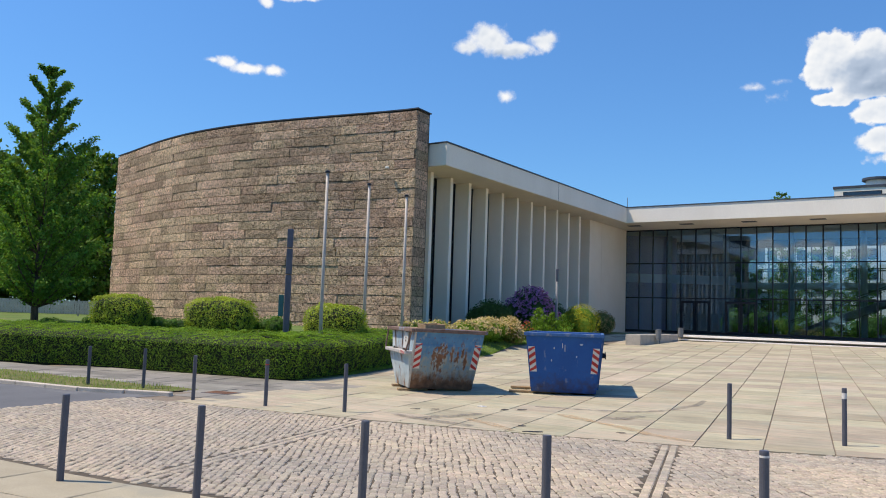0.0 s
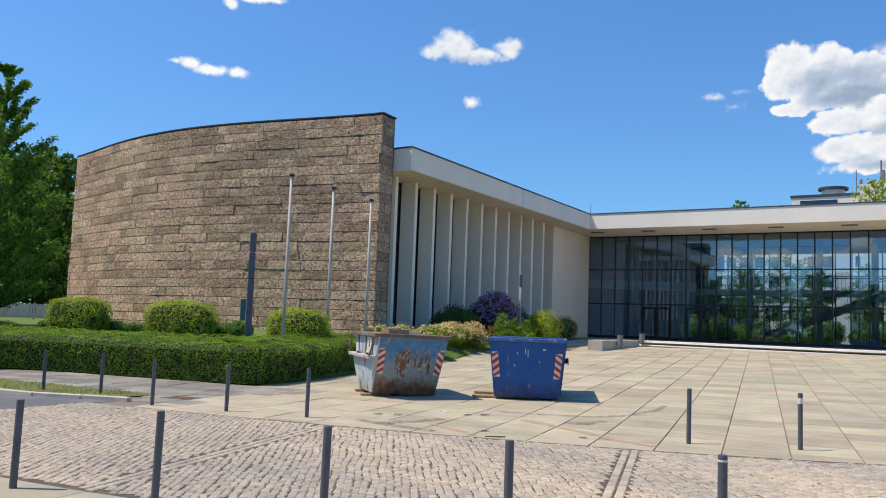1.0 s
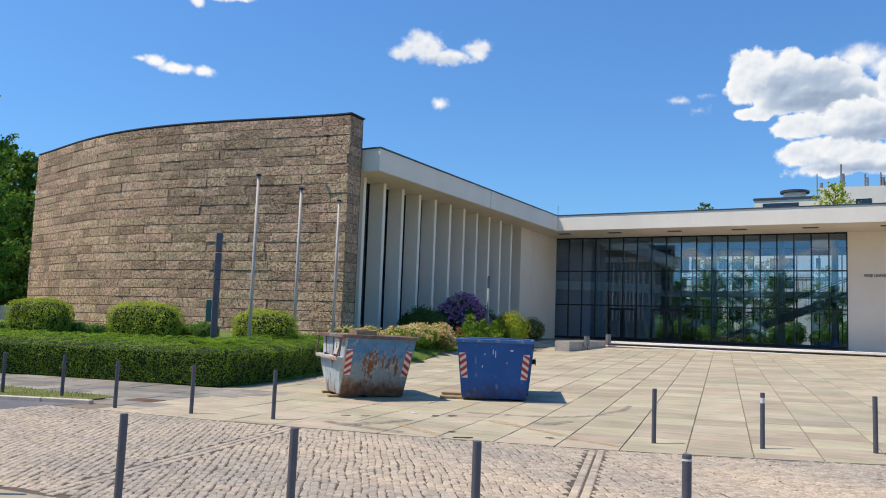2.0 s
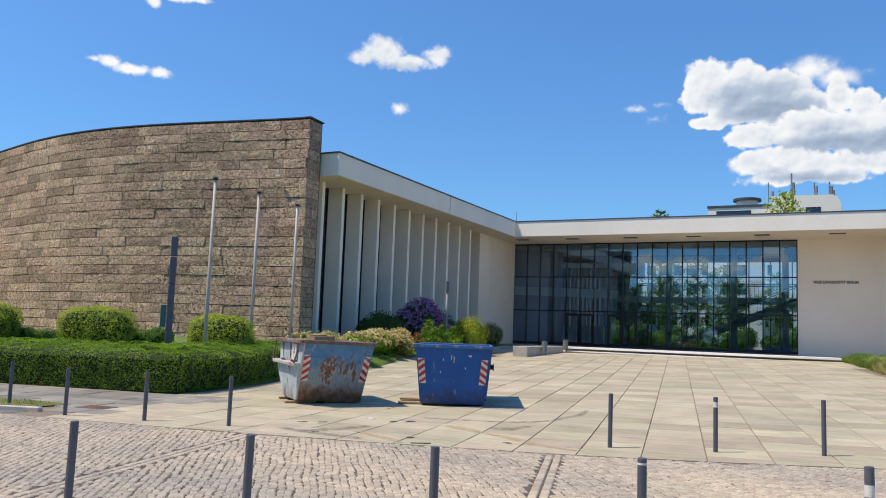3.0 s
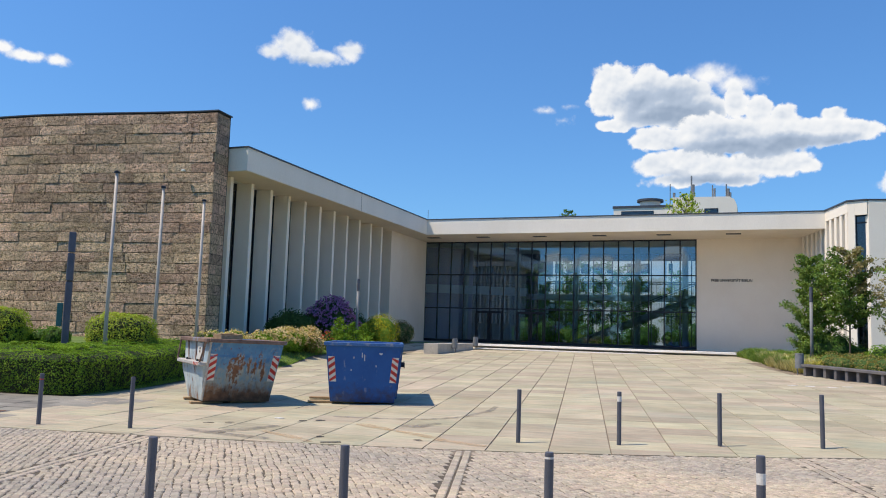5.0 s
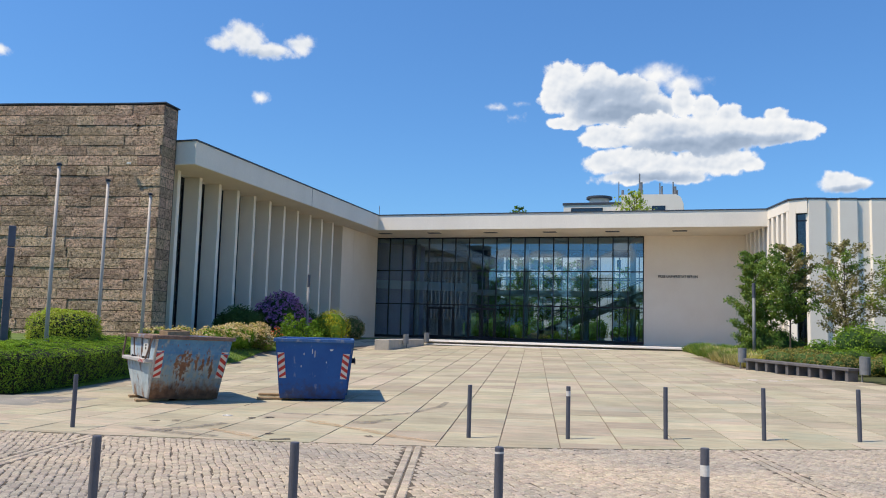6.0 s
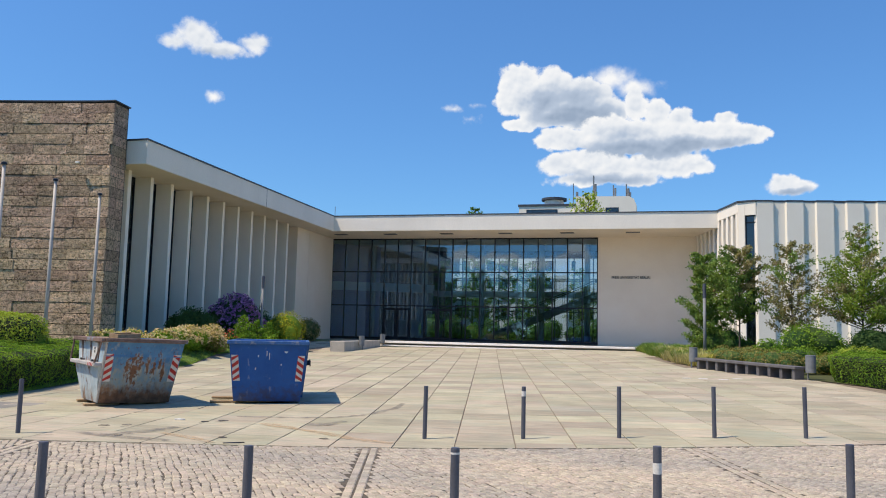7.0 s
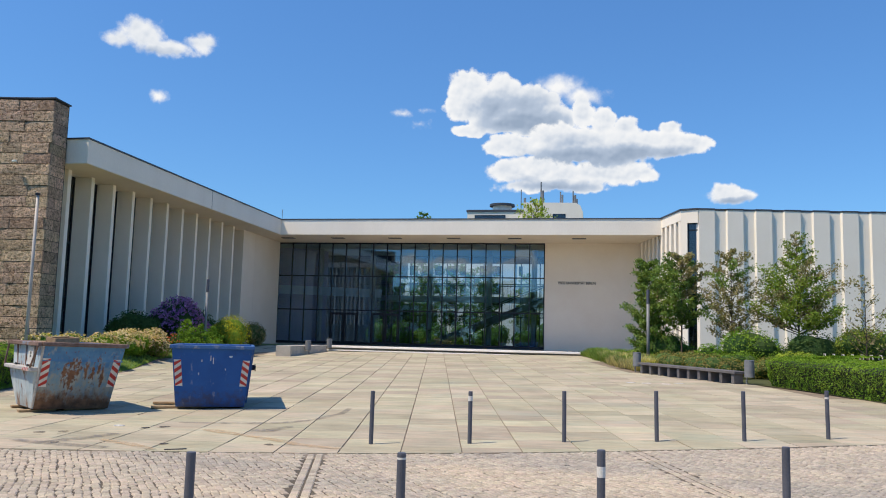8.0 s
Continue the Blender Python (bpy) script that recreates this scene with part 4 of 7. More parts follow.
box(bm, -25.8, -3.3, 65.2, 65.38, 8.0, SOFFIT_Z - 0.02)
part("rear_dark_band", bm, M_REAR, hall)
# glazing to the garden behind
bm = bmesh.new()
for i in range(16):
    x = -25.8 + i * 1.52
    box(bm, x - 0.04, x + 0.04, 65.4, 65.55, FLOOR_Z, SOFFIT_Z - 0.02)
for z in (FLOOR_Z + 0.1, 3.7, 6.2, SOFFIT_Z - 0.2):
    box(bm, -25.8, -3.1, 65.43, 65.52, z - 0.04, z + 0.04)
gg = part("garden_glazing", bm, M_DARK, hall)
for i in range(15):
    bm = bmesh.new()
    box(bm, -25.76 + i * 1.52, -24.32 + i * 1.52, 65.47, 65.482, FLOOR_Z + 0.14, SOFFIT_Z - 0.24)
    part("pane", bm, M_GLASS_CLEAR, gg)
# glazed doors in the lower row of the front
for i in (4, 5, 7, 8):
    x0 = GX0 + i * pw + 0.05
    bm = bmesh.new()
    y0, y1 = GLASS_Y - 0.13, GLASS_Y - 0.075
    box(bm, x0, x0 + 0.09, y0, y1, FLOOR_Z, FLOOR_Z + 2.25)
    box(bm, x0 + pw - 0.19, x0 + pw - 0.10, y0, y1, FLOOR_Z, FLOOR_Z + 2.25)
    box(bm, x0 + 0.09, x0 + pw - 0.19, y0, y1, FLOOR_Z, FLOOR_Z + 0.22)
    box(bm, x0 + 0.09, x0 + pw - 0.19, y0, y1, FLOOR_Z + 2.1, FLOOR_Z + 2.25)
    d = part("door", bm, M_DARK, hall, "glazed door with a dark metal frame")
    bm = bmesh.new()
    xh = x0 + (0.16 if i % 2 == 0 else pw - 0.26)
    tube(bm, [(xh, y0, FLOOR_Z + 0.85), (xh, y0 - 0.07, FLOOR_Z + 0.9), (xh, y0 - 0.07, FLOOR_Z + 1.35), (xh, y0, FLOOR_Z + 1.4)], 0.02, 6)
    part("handle", bm, M_STEEL, d, "steel pull handle")
# lettering on the plain wall
tc = bpy.data.curves.new("lettering", "FONT")
tc.body, tc.size, tc.extrude, tc.align_x, tc.offset = "FREIE UNIVERSITÄT BERLIN", 0.255, 0.012, "LEFT", 0.003
tmp = bpy.data.objects.new("lettering", tc)
scene.collection.objects.link(tmp)
bpy.context.view_layer.update()
lm = bpy.data.meshes.new_from_object(tmp.evaluated_get(bpy.context.evaluated_depsgraph_get()))
tw = max(v.co.x for v in lm.vertices)
bpy.data.objects.remove(tmp)
lt = mesh_part("lettering", lm, M_LETTER, hall, "row of small dark metal letters")
lt.matrix_basis = pose(-2.66, GLASS_Y - 0.065, 5.77, 90, 0, 0) @ Matrix.Diagonal((2.54 / tw, 1, 1, 1))
# movement joint in the fascia over the fins
bm = bmesh.new()
box(bm, -0.012, 0.006, -0.015, 0.015, SOFFIT_Z + 0.005, ROOF_Z - 0.005, 0, pose(-20.825, 41.0, 0, 0, 0, 1.7))
part("joint", bm, M_CONCRETE, hall)
# small mast at the roof's inner corner
bm = bmesh.new()
tube(bm, [(-21.2, 52.0, ROOF_Z), (-21.2, 52.0, ROOF_Z + 0.75)], 0.02, 6)
part("lightning_rod", bm, M_STEEL, hall)

# ---- bollards ----


def bollard(x, y, lean=(0.0, 0.0), lift=0.0, label="slim grey steel bollard beside the granite setts", sticker=None):
    b = thing("bollard", pose(x, y, ground_z(x, y) + lift, lean[0], lean[1], 0), label, "bollard", "bollards along the setts")
    bm = bmesh.new()
    tube(bm, [(0, 0, -0.1), (0, 0, 0.885), (0, 0, 0.897), (0, 0, 0.90)], [0.038, 0.038, 0.036, 0.030], 16)
    part("post", bm, M_BOLLARD, b)
    if sticker:
        z0, z1, mat, what = sticker
        bm = bmesh.new()
        tube(bm, [(0, 0, z0), (0, 0, z1)], 0.0388, 16, cap=False)
        part("sticker", bm, mat, b, what)
    return b


FAR_ROW = [(-17.59, 10.98, (2.0, 3.0)), (-16.21, 11.48, (0, 0.5)), (-13.65, 10.85, (0, 0.4)), (-12.0, 11.28, (0, 0)), (-10.36, 11.75, (0, 0)), (-3.81, 13.78, (0, 0.3)),
           (-2.18, 14.32, (0, 0)), (-0.57, 14.94, (0, -0.3)), (1.07, 15.5, (0, -0.6)), (2.66, 15.97, (0, -0.8)), (4.27, 16.63, (0, -0.9))]
for i, (x, y, lean) in enumerate(FAR_ROW):
    st = {6: (0.73, 0.82, M_TAPE, "white paper sticker"), 3: (0.79, 0.81, M_RED, "faded red sticker"), 10: (0.745, 0.78, M_TAPE, "small white sticker")}.get(i)
    bollard(x, y, lean, 0.0, sticker=st)
NEAR_ROW = [(-8.24, 4.9), (-6.57, 5.33), (-4.77, 5.69), (-3.18, 6.15), (-1.59, 6.72), (0.04, 7.54), (1.78, 8.43)]
for i, (x, y) in enumerate(NEAR_ROW):
    st = {5: (0.66, 0.755, M_TAPE, "torn white paper sticker"), 4: (0.845, 0.862, M_TAPE, "scraped sticker remains")}.get(i)
    bollard(x, y, (0, 0.6 if i < 3 else 0), 0.0, sticker=st)

# ---- skips ----


def frustum(bm, wt, wb, y0t, y1t, y0b, y1b, z0, z1, flip=False):
    low = [bm.verts.new(p) for p in ((-wb / 2, y0b, z0), (wb / 2, y0b, z0), (wb / 2, y1b, z0), (-wb / 2, y1b, z0))]
    top = [bm.verts.new(p) for p in ((-wt / 2, y0t, z1), (wt / 2, y0t, z1), (wt / 2, y1t, z1), (-wt / 2, y1t, z1))]
    fs = [bm.faces.new(low[::-1])]
    for i in range(4):
        fs.append(bm.faces.new((low[i], low[(i + 1) % 4], top[(i + 1) % 4], top[i])))
    if flip:
        for f in fs:
            f.normal_flip()
    return low, top


def skip(m, label, wt, wb, lt, slope, h, paint, rim, ribs, rib_from=0.03, far_slope=None, lugs=(-1, 1)):
    """An open steel skip: tapered tub with a folded rim, ribs, lugs and striped plates on its end."""
    s = thing("skip", m, label, "skip", "skips on the court")
    far_slope = slope if far_slope is None else far_slope
    bm = bmesh.new()
    lo, to = frustum(bm, wt, wb, 0, lt, slope, lt - far_slope, 0.0, h)
    li, ti = frustum(bm, wt - 0.06, wb - 0.06, 0.04, lt - 0.04, slope + 0.04, lt - far_slope - 0.04, 0.05, h, True)
    for i in range(4):
        bm.faces.new((to[i], to[(i + 1) % 4], ti[(i + 1) % 4], ti[i]))
    part("tub", bm, paint, s)
    e = 0.05
    for name, x0, x1, y0, y1 in (("rim_beam", -wt / 2 - e, wt / 2 + e, -e, 0.03), ("rim_beam", -wt / 2 - e, wt / 2 + e, lt - 0.03, lt + e),
                                 ("rim_beam", -wt / 2 - e, -wt / 2 + 0.03, 0.03, lt - 0.03), ("rim_beam", wt / 2 - 0.03, wt / 2 + e, 0.03, lt - 0.03)):
        bm = bmesh.new()
        box(bm, x0, x1, y0, y1, h - 0.07, h + 0.015, 0.012)
        part(name, bm, rim, s)
    # striped plates down both edges of the near end
    for side in (-1, 1):
        plate_w, z0, z1 = 0.16, 0.34 * h, 0.77 * h

        def at(u, z):
            k = z / h
            half = (wb + (wt - wb) * k) / 2
            return Vector((side * (half - 0.02) - side * u, slope * (1 - k) - 0.008, z))
        bm = bmesh.new()
        vs = [bm.verts.new(at(u, z)) for u, z in ((0, z0), (plate_w, z0), (plate_w, z1), (0, z1))]
        ws = [bm.verts.new(at(u, z) + Vector((0, 0.007, 0))) for u, z in ((0, z0), (plate_w, z0), (plate_w, z1), (0, z1))]
        bm.faces.new(vs)
        bm.faces.new(ws[::-1])
        for i in range(4):
            bm.faces.new((vs[i], ws[i], ws[(i + 1) % 4], vs[(i + 1) % 4]))
        plate = part("warning_plate", bm, M_TAPE, s, "red and white striped warning plate")
        for i in range(4):
            a = z0 + (z1 - z0) * (i * 0.27 - 0.05)
            q = [(0, max(a, z0)), (plate_w, max(min(a + 0.11, z1), z0)), (plate_w, min(a + 0.195, z1)), (0, min(a + 0.085, z1))]
            bm = bmesh.new()
            f = [bm.verts.new(at(u, z) - Vector((0, 0.004, 0))) for u, z in q]
            bm.faces.new(f)
            part("stripe", bm, M_RED, plate)
    # side ribs and lifting lugs
    for side in (-1, 1):
        for t in ribs:
            bm = bmesh.new()
            yt = lt * t
            yb = yt + (slope + (lt - slope - far_slope) * t - yt) * (1 - rib_from)
            for k in range(1):
                a = [Vector((side * (wb + (wt - wb) * rib_from) / 2, yb + d, 0.02 + rib_from * h)) for d in (-0.04, 0.04)] + [Vector((side * wt / 2, yt + d, h - 0.07)) for d in (0.04, -0.04)]
                b = [p + Vector((side * 0.05, 0, 0)) for p in a]
                va, vb = [bm.verts.new(p) for p in a], [bm.verts.new(p) for p in b]
                bm.faces.new(vb)
                bm.faces.new(va[::-1])
                for i in range(4):
                    bm.faces.new((va[i], va[(i + 1) % 4], vb[(i + 1) % 4], vb[i]))
            bmesh.ops.recalc_face_normals(bm, faces=bm.faces)
            part("rib", bm, rim, s)
        for t in (0.3, 0.7) if side in lugs else ():
            bm = bmesh.new()
            x = side * (wb + (wt - wb) * 0.62) / 2
            tube(bm, [(x, lt * t, 0.62 * h), (x + side * 0.12, lt * t, 0.62 * h), (x + side * 0.125, lt * t, 0.62 * h)], [0.045, 0.045, 0.03], 10)
            tube(bm, [(x + side * 0.125, lt * t, 0.62 * h), (x + side * 0.15, lt * t, 0.62 * h)], 0.07, 10)
            part("lifting_lug", bm, M_DARK, s)
    return s


A_POSE = pose(-11.05, 16.24, ground_z(-11.6, 17.0) + 0.05, 0, 1.0, 50) @ Matrix.Diagonal((1, 1, 1.045, 1))
rusty = skip(A_POSE, "rusty pale blue steel skip with rubbish, on wooden planks", 1.71, 1.60, 2.78, 0.75, 1.40, M_PALE_BLUE, M_RIM_A, (0.18, 0.5, 0.82), 0.56, 0.53)
B_POSE = pose(-8.83, 17.83, ground_z(-8.9, 18.3) + 0.05, 0, 0, 24)
blue_skip = skip(B_POSE, "clean blue steel skip standing on wooden planks", 1.82, 1.56, 3.0, 0.30, 1.425, M_BLUE, M_BLUE_RIM, (0.2, 0.5, 0.8), lugs=(1,))
# what shows on the open side of the rusty skip
bm = bmesh.new()
box(bm, -1.045, -0.86, 0.30, 2.80, 0.80, 0.885, 0.015)
part("side_rail", bm, M_FADED, rusty, "bent pale rail")
bm = bmesh.new()
box(bm, -1.0, -0.915, -0.03, 2.79, 1.325, 1.41, 0.012)
part("rim_flange", bm, M_RIM_A, rusty)
for y in (-0.02, 2.72):
    bm = bmesh.new()
    tube(bm, [(-0.985, y + 0.03, 1.33), (-1.03, y + (0.36 if y < 1 else 0.07), 0.87)], 0.022, 6)
    part("end_stay", bm, M_RIM_A, rusty)
bm = bmesh.new()
tube(bm, [(-0.815, 0.745, 0.02), (-0.87, 0.0, 1.36)], 0.028, 6)
part("corner_bead", bm, M_FADED, rusty)
bm = bmesh.new()
box(bm, -1.053, -1.046, 0.36, 0.95, 0.805, 0.88)
strip = part("warning_strip", bm, M_TAPE, rusty, "red and white striped strip")
for i in range(4):
    bm = bmesh.new()
    bm.faces.new([bm.verts.new((-1.057, 0.40 + i * 0.14 + d, z)) for d, z in ((0, 0.808), (0.07, 0.808), (0.02, 0.877), (-0.05 if i else -0.02, 0.877))])
    part("stripe", bm, M_RED, strip)
bm = bmesh.new()
# the lower side leans out to a ledge below the rim
ring = []
for z, x in ((0.01, -0.815), (0.79, -0.935), (0.86, -0.935), (0.88, -0.86)):
    k = z / 1.4
    ring.append([bm.verts.new((x, 0.75 - 0.75 * k + 0.02, z)), bm.verts.new((x, 2.25 + 0.92 * k - 0.02, z))])
for r0, r1 in zip(ring, ring[1:]):
    bm.faces.new((r0[0], r0[1], r1[1], r1[0]))
bm.faces.new([r[0] for r in ring])
bm.faces.new([r[1] for r in ring][::-1])
bmesh.ops.recalc_face_normals(bm, faces=bm.faces)
part("side_panel", bm, M_SIDE, rusty, "lower side panel in pale paint lightened for sunlight")
bm = bmesh.new()
ends = ((0.30, 0.86), (2.60, 0.86), (2.74, 1.34), (0.04, 1.34))
inner = [bm.verts.new((-0.862, y, z)) for y, z in ends]
outer = [bm.verts.new((-0.878, y, z)) for y, z in ends]
bm.faces.new(inner[::-1])
bm.faces.new(outer)
for i in range(4):
    bm.faces.new((inner[i], inner[(i + 1) % 4], outer[(i + 1) % 4], outer[i]))
bmesh.ops.recalc_face_normals(bm, faces=bm.faces)
part("side_plate", bm, M_SIDE, rusty)
bm = bmesh.new()
box(bm, -0.925, -0.90, 0.62, 1.05, 0.93, 1.30)
card = part("notice_plate", bm, M_TAPE, rusty, "white notice plate")
bm = bmesh.new()
for i in range(2):
    box(bm, -0.930, -0.926, 0.78, 0.88, 1.08 + i * 0.07, 1.13 + i * 0.07)
part("print", bm, M_LETTER, card)
# planks and refuse
pr = random.Random(9)


def plank(m, l, w, h, label="bare softwood plank under a skip"):
    bm = bmesh.new()
    box(bm, -l / 2, l / 2, -w / 2, w / 2, 0, h, 0.006)
    p = part("plank", bm, M_WOOD)
    p.matrix_world = m
    return tagged(p, label, "plank", "planks under the skips")


for base, u, v, ang, l in ((A_POSE, -0.66, 0.98, 0, 0.75), (A_POSE, 0.35, 1.0, 4, 0.9), (A_POSE, -0.2, 2.05, -3, 1.5), (B_POSE, -0.60, 0.62, 6, 1.5), (B_POSE, -0.4, 1.5, 0, 2.0), (B_POSE, 0.45, 1.3, 90, 0.9)):
    p = base @ Vector((u, v, 0))
    plank(pose(p.x, p.y, ground_z(p.x, p.y) + 0.004, 0, 0, ang + math.degrees(base.to_euler().z)), l, 0.20, 0.048)
for i in range(9):
    bm = bmesh.new()
    l = pr.uniform(0.4, 1.3)
    box(bm, -l / 2, l / 2, -0.06, 0.06, -0.015, 0.015, 0.004)
    p = part("board_scrap", bm, M_WOOD)
    p.matrix_world = A_POSE @ pose(pr.uniform(-0.5, 0.5), pr.uniform(0.5, 2.25), 1.26 + i * 0.02, pr.uniform(-10, 10), pr.uniform(-10, 10), pr.uniform(0, 180))
    tagged(p, "weathered board scrap lying in the rusty skip", "scrap wood", "refuse in the skip")
bm = bmesh.new()
for i in range(2):
    box(bm, -0.28, 0.28, -0.2 + i * 0.37, -0.17 + i * 0.37, 0, 0.16, 0.004)
    box(bm, -0.28 + i * 0.53, -0.25 + i * 0.53, -0.17, 0.17, 0, 0.16, 0.004)
cr = part("crate_frame", bm, M_WOOD)
cr.matrix_world = A_POSE @ pose(-0.35, 0.6, 1.36, 4, -3, 15)
tagged(cr, "open wooden crate frame on the skip's rubbish", "crate")
bm = bmesh.new()
bmesh.ops.create_grid(bm, x_segments=18, y_segments=30, size=0.5)
for v in bm.verts:
    v.co = Vector((v.co.x * 1.66, v.co.y * 2.58 + 1.4, 1.24 + 0.10 * noise.noise(v.co * 9)))
hp = part("rubble_heap", bm, M_RUST, smooth=True)
hp.matrix_world = A_POSE
tagged(hp, "heap of brown rubble filling the rusty skip", "rubble", kind="stuff")

# marks and refuse details on the skips
bm = bmesh.new()
tube(bm, [(0.42, 0.0, 0), (0.42, 0.012, 0)], 0.045, 10)
bmesh.ops.rotate(bm, cent=(0.42, 0, 0), matrix=Matrix.Rotation(radians(-11.6), 3, "X"), verts=bm.verts)
dot = part("sticker", bm, M_TAPE, None, "round white sticker")
dot.parent = blue_skip
dot.location = (0, 0.048, 1.20)
for x, z, l in ((-0.04, 1.20, 0.12), (0.02, 1.16, 0.16), (-0.24, 1.1, 0.05), (-0.3, 0.8, 0.05), (0.3, 0.9, 0.04)):
    bm = bmesh.new()
    yy = 0.30 * (1 - z / 1.425) - 0.004
    box(bm, x, x + 0.018, yy - 0.002, yy + 0.004, z - l, z)
    part("scratch", bm, M_TAPE, blue_skip, "pale scrape in the paint")
bm = bmesh.new()
box(bm, -0.86, 0.86, -0.012, 0.02, 1.02, 1.05)
bmesh.ops.translate(bm, vec=(0, 0.75 * (1 - 1.035 / 1.40), 0), verts=bm.verts)
part("fold", bm, M_PALE_BLUE, rusty)

# ---- poles and posts ----


def flagpole(x, y, top, label):
    z = ground_z(x, y)
    f = thing("flagpole", pose(x, y, z), label, "flagpole", "flagpoles before the stone wall")
    h = top - z
    bm = bmesh.new()
    tube(bm, [(0, 0, -0.1), (0, 0, h * 0.5), (0, 0, h - 0.03)], [0.062, 0.055, 0.045], 12)
    part("mast", bm, M_ALU, f, smooth=True)
    bm = bmesh.new()
    tube(bm, [(0, 0, h - 0.03), (0, 0, h + 0.03), (0, 0, h + 0.06)], [0.085, 0.085, 0.03], 12)
    part("cap", bm, M_DARK, f, "dark pole cap")
    bm = bmesh.new()
    tube(bm, [(0.075, 0, 1.1), (0.07, 0, h * 0.5), (0.06, 0, h - 0.05)], 0.006, 5)
    part("halyard", bm, M_ALU, f)
    bm = bmesh.new()
    box(bm, 0.05, 0.1, -0.02, 0.02, 1.0, 1.22, 0.005)
    part("cleat", bm, M_STEEL, f)
    return f


for x, y in ((-18.93, 20.09), (-19.29, 22.72), (-19.7, 25.52)):
    flagpole(x, y, 6.62, "slim white flagpole without a flag behind the hedge")

pil = thing("information_pillar", on_ground(-17.9, 17.5, 40), "tall slate-blue steel information pillar behind the hedge", "pillar")
hz = 4.36 - ground_z(-17.9, 17.5)
for z0, z1 in ((-0.1, 2.95), (2.97, 3.75), (3.77, hz)):
    bm = bmesh.new()
    box(bm, -0.09, 0.09, -0.075, 0.075, z0, z1, 0.018)
    part("segment", bm, M_BOLLARD, pil)
bm = bmesh.new()
box(bm, -0.26, -0.105, -0.03, 0.02, 1.7, 2.35, 0.01)
part("side_panel", bm, surface("teal_enamel", (0.03, 0.13, 0.13), (0.05, 0.18, 0.17), 3, 0.4, 0.02, 40), pil, "small teal panel")

lp = thing("lamp_post", on_ground(2.47, 41.6), "plain grey cylindrical lamp column beside the bench", "lamp post")
hz = 4.54 - ground_z(2.47, 41.6)
bm = bmesh.new()
tube(bm, [(0, 0, -0.1), (0, 0, hz - 0.7)], 0.075, 14)
part("column", bm, M_STEEL, lp, smooth=True)
bm = bmesh.new()
tube(bm, [(0, 0, hz - 0.7), (0, 0, hz - 0.02), (0, 0, hz)], [0.082, 0.082, 0.06], 14)
part("lamp_head", bm, M_BOLLARD, lp)
lp2 = thing("lamp_post", on_ground(-20.9, 41.2), "plain grey cylindrical lamp column among flowering shrubs", "lamp post")
hz = 4.76 - ground_z(-20.9, 41.2)
bm = bmesh.new()
tube(bm, [(0, 0, -0.1), (0, 0, hz - 0.7)], 0.07, 14)
part("column", bm, M_STEEL, lp2, smooth=True)
bm = bmesh.new()
tube(bm, [(0, 0, hz - 0.7), (0, 0, hz - 0.02), (0, 0, hz)], [0.076, 0.076, 0.055], 14)
part("lamp_head", bm, M_BOLLARD, lp2)

# ---- bench, bins, stone block ----
bx0, bx1 = Vector((1.95, 36.5)), Vector((5.05, 31.0))
bl = (bx1 - bx0).length
ang = math.degrees(math.atan2(bx1.y - bx0.y, bx1.x - bx0.x))
bench = thing("bench", pose(bx0.x, bx0.y, 0, 0, 0, ang), "long dark concrete bench on short piers along the planting", "bench")


def bench_z(u):
    q = bx0 + (bx1 - bx0) * (u / bl)
    return ground_z(q.x, q.y)


bm = bmesh.new()
vs = []
for u in (0.0, bl):
    for y in (-0.25, 0.25):
        for z in (0.36, 0.46):
            vs.append(bm.verts.new((u, y, bench_z(u) + z)))
for f in ((0, 1, 3, 2), (4, 6, 7, 5), (0, 4, 5, 1), (2, 3, 7, 6), (1, 5, 7, 3), (0, 2, 6, 4)):
    bm.faces.new([vs[i] for i in f])
bmesh.ops.recalc_face_normals(bm, faces=bm.faces)
bmesh.ops.bevel(bm, geom=list(bm.edges), offset=0.012, segments=1, affect="EDGES")
part("seat", bm, M_CONCRETE, bench)
for i in range(10):
    u = 0.1 + (bl - 0.35) * i / 9
    bm = bmesh.new()
    box(bm, u, u + 0.16, -0.2, 0.2, bench_z(u) - 0.05, bench_z(u) + 0.37, 0.01)
    part("pier", bm, M_CONCRETE, bench)


def litter_bin(x, y, rz, label):
    b = thing("litter_bin", on_ground(x, y, rz), label, "litter bin", "litter bins on the court")
    bm = bmesh.new()
    tube(bm, [(0, 0, 0.26), (0, 0, 0.82), (0, 0, 0.84)], [0.175, 0.175, 0.165], 18)
    part("drum", bm, M_STEEL, b)
    bm = bmesh.new()
    tube(bm, [(0, 0.19, -0.05), (0, 0.19, 0.88)], 0.03, 10)
    part("post", bm, M_STEEL, b)
    bm = bmesh.new()
    tube(bm, [(0, 0.0, 0.845), (0, 0.0, 0.86), (0, 0.0, 0.87)], [0.18, 0.18, 0.14], 16)
    part("lid", bm, M_STEEL, b)
    return b


litter_bin(1.72, 37.0, 20, "grey steel litter bin at the bench's far end")
litter_bin(5.35, 30.9, 20, "grey steel litter bin at the bench's near end")
litter_bin(-17.55, 48.2, 0, "grey steel litter bin beside the stone block")
litter_bin(-18.0, 53.6, 0, "grey steel litter bin at the steps")
sb = thing("stone_block", on_ground(-18.3, 49.4, 4), "low pale stone block seat beside the steps", "block seat")
for i in range(4):
    bm = bmesh.new()
    box(bm, -0.45, 0.45, -4.1 + i * 2.05, -4.1 + i * 2.05 + 2.03, -0.15, 0.52, 0.02)
    part("block", bm, M_PALE_STONE, sb)
